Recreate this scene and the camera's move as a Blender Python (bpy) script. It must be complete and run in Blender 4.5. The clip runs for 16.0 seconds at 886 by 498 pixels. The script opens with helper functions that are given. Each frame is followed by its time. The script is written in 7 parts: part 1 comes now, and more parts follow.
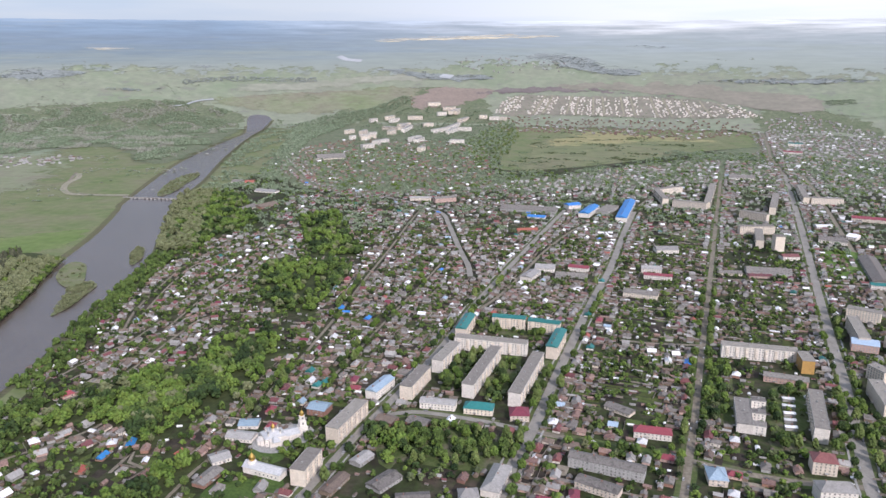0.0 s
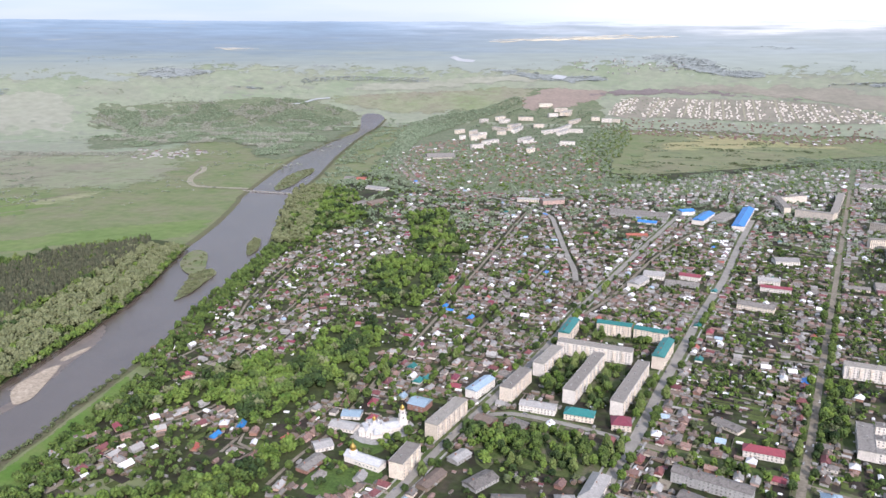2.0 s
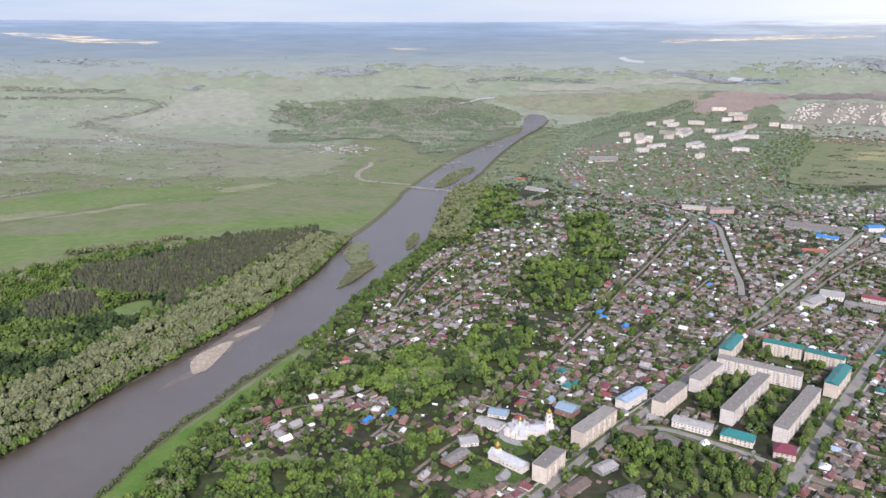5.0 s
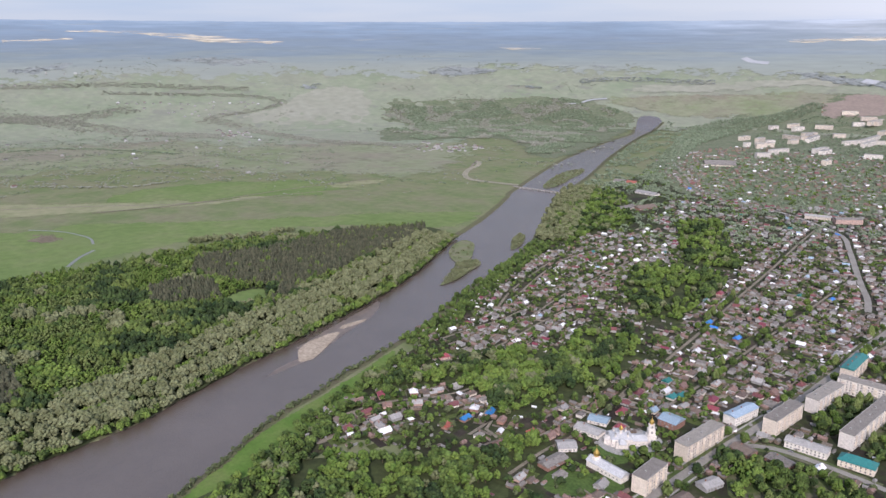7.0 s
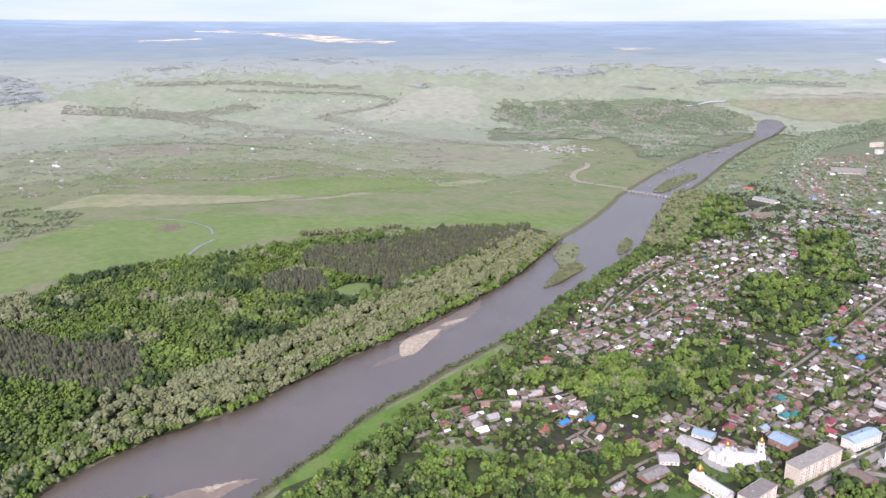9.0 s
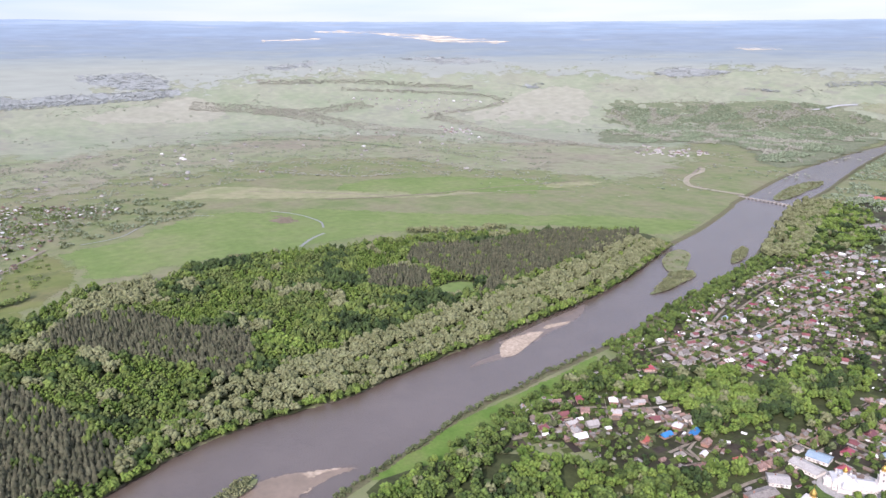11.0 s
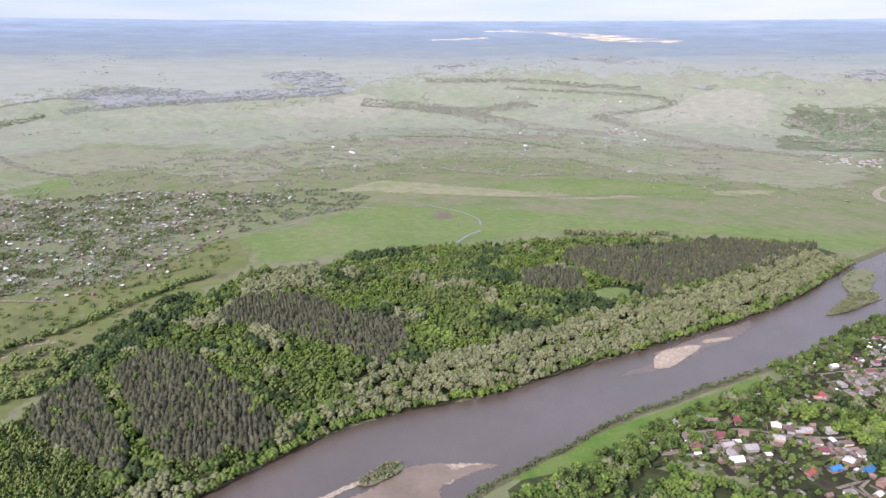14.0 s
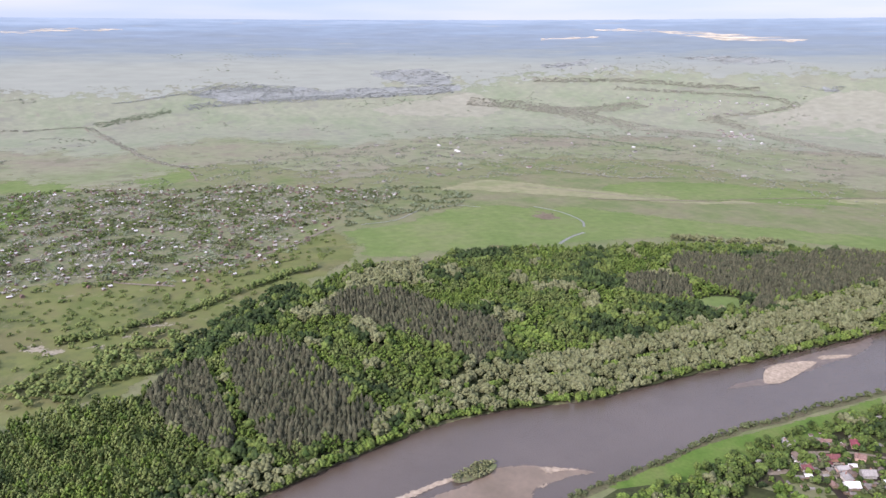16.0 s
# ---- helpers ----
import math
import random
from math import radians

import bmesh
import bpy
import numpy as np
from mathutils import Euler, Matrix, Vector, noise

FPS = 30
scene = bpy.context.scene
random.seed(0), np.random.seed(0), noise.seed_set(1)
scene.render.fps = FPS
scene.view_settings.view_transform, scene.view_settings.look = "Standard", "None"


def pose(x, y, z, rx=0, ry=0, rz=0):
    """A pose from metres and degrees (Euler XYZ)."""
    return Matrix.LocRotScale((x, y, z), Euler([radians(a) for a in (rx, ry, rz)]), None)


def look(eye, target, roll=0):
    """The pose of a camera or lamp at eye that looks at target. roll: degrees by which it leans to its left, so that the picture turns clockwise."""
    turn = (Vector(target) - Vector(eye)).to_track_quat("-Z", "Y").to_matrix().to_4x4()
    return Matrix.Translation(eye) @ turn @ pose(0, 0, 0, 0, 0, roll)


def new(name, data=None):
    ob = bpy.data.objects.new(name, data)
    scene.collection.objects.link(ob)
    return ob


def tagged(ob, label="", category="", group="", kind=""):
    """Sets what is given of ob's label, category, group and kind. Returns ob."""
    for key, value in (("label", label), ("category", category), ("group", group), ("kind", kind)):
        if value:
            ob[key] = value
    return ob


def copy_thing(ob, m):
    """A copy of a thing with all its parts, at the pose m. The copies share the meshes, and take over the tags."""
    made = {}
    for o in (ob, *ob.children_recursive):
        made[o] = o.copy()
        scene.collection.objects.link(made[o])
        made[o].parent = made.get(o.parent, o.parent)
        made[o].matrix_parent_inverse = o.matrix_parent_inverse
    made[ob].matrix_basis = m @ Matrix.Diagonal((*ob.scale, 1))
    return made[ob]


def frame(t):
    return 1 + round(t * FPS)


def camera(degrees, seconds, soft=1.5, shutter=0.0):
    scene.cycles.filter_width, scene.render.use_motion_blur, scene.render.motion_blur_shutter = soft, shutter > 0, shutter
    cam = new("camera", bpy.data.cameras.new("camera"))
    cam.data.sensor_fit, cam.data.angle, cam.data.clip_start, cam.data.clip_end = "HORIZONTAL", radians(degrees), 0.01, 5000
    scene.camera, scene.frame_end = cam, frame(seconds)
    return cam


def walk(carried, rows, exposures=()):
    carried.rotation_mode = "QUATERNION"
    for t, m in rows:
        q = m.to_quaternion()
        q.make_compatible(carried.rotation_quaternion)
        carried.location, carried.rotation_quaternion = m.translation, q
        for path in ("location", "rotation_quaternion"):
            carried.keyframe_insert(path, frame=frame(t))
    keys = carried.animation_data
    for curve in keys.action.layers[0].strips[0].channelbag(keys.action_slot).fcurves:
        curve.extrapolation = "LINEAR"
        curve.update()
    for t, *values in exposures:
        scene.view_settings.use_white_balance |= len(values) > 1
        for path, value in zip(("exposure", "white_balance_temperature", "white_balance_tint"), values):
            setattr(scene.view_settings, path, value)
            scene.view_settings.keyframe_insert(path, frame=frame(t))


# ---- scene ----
# ---------------------------------------------------------------- camera
EYE_Z = 350.0
cam = camera(60.84, 16.0, soft=1.5)
# seconds, turn to the left, tilt, roll: the drone hovers and turns
TURNS = [
    (0, 5.32, -15.43, -0.01),
    (0.5, 7.66, -15.43, -0.01),
    (1, 9.64, -15.43, -0),
    (1.5, 11.56, -15.41, 0.01),
    (2, 13.61, -15.39, 0.01),
    (2.5, 15.66, -15.38, 0),
    (3, 17.69, -15.39, -0.01),
    (3.5, 19.7, -15.38, -0.01),
    (4, 21.73, -15.36, -0.02),
    (6.5, 31.99, -15.37, -0.03),
    (7, 34.05, -15.37, -0.02),
    (7.5, 36.08, -15.37, -0.03),
    (8, 38.12, -15.37, -0.04),
    (8.5, 40.17, -15.37, -0.04),
    (9, 42.21, -15.37, -0.03),
    (11.5, 52.46, -15.38, 0),
    (12, 54.49, -15.39, 0.03),
    (12.5, 56.52, -15.41, 0.04),
    (13, 58.56, -15.41, 0.06),
    (13.5, 60.57, -15.41, 0.07),
    (14, 62.61, -15.43, 0.07),
    (14.5, 64.65, -15.45, 0.04),
    (15, 66.61, -15.46, 0.02),
    (15.5, 68.6, -15.48, 0.02),
    (16, 70.58, -15.5, 0.01),
]
# the drone's own exposure drifts a little on the way
EXPOSURES = [(t, stops + 0.1, 5720 + 14 * max(0, t - 4), tint + 3) for t, stops, tint in ((0, 0.04, 16), (1, 0.12, 16), (2.5, 0.40, 16), (4, 0.34, 17), (6.5, -0.06, 19), (7, -0.02, 19), (8, 0.3, 20), (9, 0.5, 22), (11.5, 0.55, 24), (12.5, 0.53, 24), (14, 0.46, 24), (16, 0.4, 24))]
walk(cam, [(t, pose(0, 0, EYE_Z, 90 + tilt, 0, turn) @ pose(0, 0, 0, 0, 0, roll)) for t, turn, tilt, roll in TURNS], EXPOSURES)

# ---------------------------------------------------------------- light
SUN_HEIGHT, SUN_TURN = 33.0, 150.0      # degrees above ground, clockwise from +y
world = bpy.data.worlds.new("world")
scene.world = world
world.use_nodes = True
wn = world.node_tree
sky = wn.nodes.new("ShaderNodeTexSky")
sky.sky_type = 'NISHITA'
sky.sun_disc = False
sky.sun_elevation = radians(SUN_HEIGHT)
sky.sun_rotation = radians(SUN_TURN)
sky.air_density, sky.dust_density, sky.ozone_density = 1.0, 1.0, 1.0
# a high, thin, nearly closed cloud cover over the blue
back = wn.nodes["Background"]
back.inputs["Strength"].default_value = 0.12
wn.links.new(sky.outputs[0], back.inputs["Color"])
cloud = wn.nodes.new("ShaderNodeBackground")
coord = wn.nodes.new("ShaderNodeTexCoord")
stretch = wn.nodes.new("ShaderNodeMapping")
stretch.inputs["Scale"].default_value = (1.0, 1.0, 12.0)
puff = wn.nodes.new("ShaderNodeTexNoise")
puff.inputs["Scale"].default_value, puff.inputs["Detail"].default_value = 1.6, 5
tone = wn.nodes.new("ShaderNodeValToRGB")
tone.color_ramp.elements[0].position, tone.color_ramp.elements[1].position = 0.35, 0.62
tone.color_ramp.elements[0].color = (0.66, 0.785, 0.925, 1)
tone.color_ramp.elements[1].color = (1.0, 0.99, 0.97, 1)
mixer = wn.nodes.new("ShaderNodeMixShader")
mixer.inputs[0].default_value = 0.85
wn.links.new(coord.outputs["Generated"], stretch.inputs[0])
wn.links.new(stretch.outputs[0], puff.inputs["Vector"])
wn.links.new(puff.outputs["Fac"], tone.inputs["Fac"])
hue_ = wn.nodes.new("ShaderNodeMix")
hue_.data_type, hue_.blend_type = 'RGBA', 'MULTIPLY'
hue_.inputs["B"].default_value = (0.92, 0.975, 1.0, 1)
wn.links.new(tone.outputs[0], hue_.inputs["A"])
wn.links.new(hue_.outputs["Result"], cloud.inputs["Color"])
# the cover thins towards the bright side of the sky
aim = wn.nodes.new("ShaderNodeSeparateXYZ")
wn.links.new(coord.outputs["Generated"], aim.inputs[0])
glow = wn.nodes.new("ShaderNodeMapRange")
glow.interpolation_type = 'SMOOTHSTEP'
for k, v in (("From Min", -0.35), ("From Max", 0.3), ("To Min", 0.68), ("To Max", 1.0)):
    glow.inputs[k].default_value = v
wn.links.new(aim.outputs["X"], glow.inputs["Value"])
wn.links.new(glow.outputs[0], cloud.inputs["Strength"])
blue_ = wn.nodes.new("ShaderNodeMapRange")
for k, v in (("From Min", 0.68), ("From Max", 1.0), ("To Min", 1.0), ("To Max", 0.0)):
    blue_.inputs[k].default_value = v
wn.links.new(glow.outputs[0], blue_.inputs["Value"])
wn.links.new(blue_.outputs[0], hue_.inputs["Factor"])
wn.links.new(back.outputs[0], mixer.inputs[1])
wn.links.new(cloud.outputs[0], mixer.inputs[2])
wn.links.new(mixer.outputs[0], wn.nodes["World Output"].inputs["Surface"])
lamp = bpy.data.lights.new("sun", 'SUN')
lamp.energy, lamp.angle, lamp.color = 3.75, radians(6), (1.0, 0.895, 0.755)
sun = new("sun", lamp)
a = radians(SUN_TURN)
sun.matrix_world = look((900 * math.sin(a), 900 * math.cos(a), 900 * math.tan(radians(SUN_HEIGHT))), (0, 0, 0))

# ---------------------------------------------------------------- materials
def mat(name, colours, scale=0.1, rough=0.85, fine=None, bump=0.0, island=0.0, spread=0.0, metal=0.0, spec=0.3, detail=6, grain=1.0):
    """A surface of two or three colours mixed by noise of that scale, with finer grain, and a tone that varies from piece to piece."""
    m = bpy.data.materials.new(name)
    m.use_nodes = True
    n, l = m.node_tree.nodes, m.node_tree.links
    b = n["Principled BSDF"]
    b.inputs["Roughness"].default_value = rough
    b.inputs["Metallic"].default_value = metal
    b.inputs["Specular IOR Level"].default_value = spec
    geo = n.new("ShaderNodeNewGeometry")
    tex = n.new("ShaderNodeTexNoise")
    tex.inputs["Scale"].default_value, tex.inputs["Detail"].default_value = scale, detail
    tex.inputs["Roughness"].default_value = 0.62
    l.new(geo.outputs["Position"], tex.inputs["Vector"])
    ramp = n.new("ShaderNodeValToRGB")
    el = ramp.color_ramp.elements
    el[0].position, el[1].position = 0.36, 0.64
    if len(colours) > 2:
        mid = el.new(0.5)
    for e, c in zip(el, colours):
        e.color = (*(0.87 * k for k in c), 1)
    l.new(tex.outputs["Fac"], ramp.inputs["Fac"])
    colour = ramp.outputs["Color"]
    if fine:
        t2 = n.new("ShaderNodeTexNoise")
        t2.inputs["Scale"].default_value, t2.inputs["Detail"].default_value = fine, 4
        l.new(geo.outputs["Position"], t2.inputs["Vector"])
        r2 = n.new("ShaderNodeMapRange")
        r2.inputs["From Min"].default_value, r2.inputs["From Max"].default_value = 0.3, 0.7
        r2.inputs["To Min"].default_value, r2.inputs["To Max"].default_value = 1 - 0.28 * grain, 1 + 0.25 * grain
        l.new(t2.outputs["Fac"], r2.inputs["Value"])
        mul = n.new("ShaderNodeVectorMath")
        mul.operation = 'SCALE'
        l.new(colour, mul.inputs[0])
        l.new(r2.outputs[0], mul.inputs["Scale"])
        colour = mul.outputs[0]
        if bump:
            bp = n.new("ShaderNodeBump")
            bp.inputs["Strength"].default_value, bp.inputs["Distance"].default_value = bump, 0.5 / fine
            l.new(t2.outputs["Fac"], bp.inputs["Height"])
            l.new(bp.outputs[0], b.inputs["Normal"])
    if island or spread:
        info = n.new("ShaderNodeObjectInfo")
        rnd = geo.outputs["Random Per Island"] if island else info.outputs["Random"]
        amount = island or spread
        hsv = n.new("ShaderNodeHueSaturation")
        for k, lo, hi in (("Value", 1 - amount, 1 + amount), ("Hue", 0.5 - 0.04 * amount, 0.5 + 0.04 * amount)):
            r = n.new("ShaderNodeMapRange")
            r.inputs["To Min"].default_value, r.inputs["To Max"].default_value = lo, hi
            l.new(rnd, r.inputs["Value"])
            l.new(r.outputs[0], hsv.inputs[k])
        l.new(colour, hsv.inputs["Color"])
        colour = hsv.outputs[0]
    l.new(colour, b.inputs["Base Color"])
    return m


GROUND = mat("ground_grass", [(0.14, 0.182, 0.068), (0.178, 0.20, 0.095), (0.20, 0.198, 0.115)], 0.011, 0.95, 0.05, 0.3, grain=0.4)
MEADOW = mat("meadow_grass", [(0.132, 0.195, 0.054), (0.155, 0.212, 0.066), (0.18, 0.215, 0.086)], 0.008, 0.95, 0.06, 0.2, grain=0.45)
DRY = mat("dry_grass", [(0.235, 0.25, 0.13), (0.28, 0.275, 0.16), (0.215, 0.24, 0.115)], 0.01, 0.95, 0.05, grain=0.45)
PLOUGH = mat("ploughed_soil", [(0.26, 0.21, 0.175), (0.30, 0.24, 0.20)], 0.01, 0.95, 0.08, grain=0.4)
DARKPLOUGH = mat("wet_ploughed_soil", [(0.18, 0.15, 0.145), (0.21, 0.18, 0.17)], 0.01, 0.95, 0.08, grain=0.4)
# dark garden soil, its colour deepened further to make up for weak shadows
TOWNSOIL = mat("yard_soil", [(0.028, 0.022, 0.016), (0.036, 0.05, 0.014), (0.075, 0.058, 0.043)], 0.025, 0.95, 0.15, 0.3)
DIRT = mat("dirt_road", [(0.26, 0.225, 0.175), (0.20, 0.175, 0.135)], 0.05, 0.95, 0.3)
ASPHALT = mat("asphalt", [(0.25, 0.232, 0.205), (0.32, 0.30, 0.27)], 0.05, 0.9, 0.4, grain=0.35)
SAND = mat("river_sand", [(0.43, 0.36, 0.275), (0.375, 0.31, 0.235), (0.47, 0.39, 0.30)], 0.05, 0.95, 0.3)
WETSAND = mat("wet_sand", [(0.19, 0.15, 0.11), (0.26, 0.205, 0.155)], 0.02, 0.3, 0.2, grain=0.3)
BANK = mat("bank_earth", [(0.125, 0.112, 0.068), (0.12, 0.13, 0.06)], 0.05, 0.95, 0.3)
# leaf litter darkened in base colour to stand in for tree shade
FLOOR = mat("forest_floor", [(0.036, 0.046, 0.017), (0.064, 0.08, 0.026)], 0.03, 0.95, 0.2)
VERGE = mat("verge_grass", [(0.06, 0.095, 0.022), (0.095, 0.12, 0.04), (0.15, 0.135, 0.095)], 0.05, 0.95, 0.4, grain=0.5)
ISLEGRASS = mat("island_grass", [(0.125, 0.165, 0.062), (0.175, 0.195, 0.095), (0.205, 0.19, 0.125)], 0.04, 0.95, 0.3, grain=0.5)
LAWN = mat("lawn", [(0.088, 0.168, 0.024), (0.12, 0.195, 0.038), (0.148, 0.192, 0.054)], 0.03, 0.95, 0.3, grain=0.45)

# sky reflection painted into the far brooks as a bright base colour
FARWATER = mat("sky_sheen_water", [(0.40, 0.41, 0.42), (0.46, 0.47, 0.48)], 0.01, 0.4)
PALEWATER = mat("silty_water", [(0.17, 0.18, 0.155), (0.21, 0.215, 0.19)], 0.03, 0.3)
SANDY = mat("sandy_track", [(0.36, 0.325, 0.25), (0.29, 0.275, 0.195)], 0.03, 0.95, 0.2)
WATER = mat("river_water", [(0.1, 0.077, 0.06), (0.12, 0.093, 0.074)], 0.008, 0.25, None, spec=0.5)
WATER.node_tree.nodes["Principled BSDF"].inputs["IOR"].default_value = 1.8
wl = WATER.node_tree
wt = wl.nodes.new("ShaderNodeTexNoise")
wt.inputs["Scale"].default_value, wt.inputs["Detail"].default_value = 0.6, 5
wb = wl.nodes.new("ShaderNodeBump")
wb.inputs["Strength"].default_value, wb.inputs["Distance"].default_value = 0.5, 0.8
wg = wl.nodes.new("ShaderNodeNewGeometry")
wl.links.new(wg.outputs["Position"], wt.inputs["Vector"])
wl.links.new(wt.outputs["Fac"], wb.inputs["Height"])
wl.links.new(wb.outputs[0], wl.nodes["Principled BSDF"].inputs["Normal"])

# low tones of the leaf greens deepened to imitate shade within the crowns
BROADLEAF = mat("broadleaf_foliage", [(0.026, 0.049, 0.009), (0.134, 0.194, 0.044)], 0.09, 0.9, 0.5, 0.0, island=0.2, grain=0.55)
DARKLEAF = mat("dark_foliage", [(0.013, 0.029, 0.008), (0.064, 0.101, 0.028)], 0.06, 0.9, 0.5, 0.0, island=0.2, grain=0.55)
BRIGHTLEAF = mat("fresh_foliage", [(0.058, 0.104, 0.015), (0.170, 0.242, 0.047)], 0.06, 0.9, 0.5, 0.0, island=0.2, grain=0.55)
WILLOW = mat("willow_foliage", [(0.125, 0.14, 0.062), (0.20, 0.213, 0.108)], 0.06, 0.9, 0.5, 0.0, island=0.2, grain=0.55)
PINE = mat("pine_needles", [(0.046, 0.053, 0.029), (0.106, 0.106, 0.063)], 0.11, 0.9, 0.5, 0.0, island=0.25, grain=0.6)
FORESTLEAF = mat("forest_foliage", [(0.033, 0.06, 0.012), (0.142, 0.192, 0.044)], 0.06, 0.9, 0.5, 0.0, island=0.2, grain=0.55)
BIRCH = mat("birch_foliage", [(0.083, 0.124, 0.032), (0.179, 0.223, 0.068)], 0.06, 0.9, 0.5, 0.0, island=0.2, grain=0.55)
BUSH = mat("bush_foliage", [(0.075, 0.09, 0.041), (0.131, 0.16, 0.068)], 0.09, 0.9, 0.5, 0.0, island=0.2, grain=0.55)
BARK = mat("bark", [(0.10, 0.075, 0.05), (0.16, 0.12, 0.08)], 0.6, 0.95, 3.0)
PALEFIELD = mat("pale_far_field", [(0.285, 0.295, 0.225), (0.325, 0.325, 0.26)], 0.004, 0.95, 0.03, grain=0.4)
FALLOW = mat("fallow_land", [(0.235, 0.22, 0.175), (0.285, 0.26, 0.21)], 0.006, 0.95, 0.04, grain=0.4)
REED = mat("reeds", [(0.16, 0.13, 0.09), (0.20, 0.17, 0.12)], 0.03, 0.95, 0.2)
# woods paled blue-grey in base colour to stand in for air haze
HAZEFLOOR = mat("hazed_wood_floor", [(0.25, 0.275, 0.265), (0.275, 0.298, 0.285)], 0.015, 0.95, 0.08)
HAZEWOOD = mat("hazed_wood", [(0.33, 0.365, 0.35), (0.36, 0.392, 0.378)], 0.05, 0.95, 0.2, 0.0, island=0.12)

# far foliage and floor lightened and greyed, air haze put into their colour
FARGREEN = mat("hazed_green_foliage", [(0.175, 0.23, 0.14), (0.24, 0.285, 0.19)], 0.05, 0.95, 0.2, 0.0, island=0.2)
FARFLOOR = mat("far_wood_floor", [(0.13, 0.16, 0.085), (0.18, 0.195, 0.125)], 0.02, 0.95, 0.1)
FARGREY = mat("hazed_grey_foliage", [(0.275, 0.285, 0.225), (0.325, 0.325, 0.265)], 0.05, 0.95, 0.2, 0.0, island=0.15)
ORCHARD = mat("orchard_soil", [(0.155, 0.19, 0.085), (0.18, 0.182, 0.112), (0.14, 0.185, 0.075), (0.205, 0.20, 0.13)], 0.03, 0.95, 0.15)


def mosaic(name, colours, scrub, bare, scale=0.0035, much=0.57):
    """Open land: two or three grasses in broad drifts, mottled with scrub, with bare brown places."""
    m = mat(name, colours, scale, 0.95, 0.03, grain=0.4, detail=9)
    n, l = m.node_tree.nodes, m.node_tree.links
    b = n["Principled BSDF"]
    colour = b.inputs["Base Color"].links[0].from_socket
    geo = n.new("ShaderNodeNewGeometry")
    for tint, freq, lo, hi, most, shift in ((scrub, 0.011, much, much + 0.07, 0.75, 0), (scrub, 0.045, 0.58, 0.66, 0.6, 900), (bare, 0.028, 0.60, 0.66, 0.55, 5000), (bare, 0.0045, 0.60, 0.68, 0.4, 3000)):
        move = n.new("ShaderNodeMapping")
        move.inputs["Location"].default_value = (shift, shift, 0)
        t = n.new("ShaderNodeTexNoise")
        t.inputs["Scale"].default_value, t.inputs["Detail"].default_value, t.inputs["Roughness"].default_value = freq, 7, 0.66
        r = n.new("ShaderNodeMapRange")
        r.inputs["From Min"].default_value, r.inputs["From Max"].default_value, r.inputs["To Max"].default_value = lo, hi, most
        mix = n.new("ShaderNodeMix")
        mix.data_type = 'RGBA'
        mix.inputs["B"].default_value = (*tint, 1)
        l.new(geo.outputs["Position"], move.inputs[0])
        l.new(move.outputs[0], t.inputs["Vector"])
        l.new(t.outputs["Fac"], r.inputs["Value"])
        l.new(r.outputs[0], mix.inputs["Factor"])
        l.new(colour, mix.inputs["A"])
        colour = mix.outputs["Result"]
    l.new(colour, b.inputs["Base Color"])
    return m


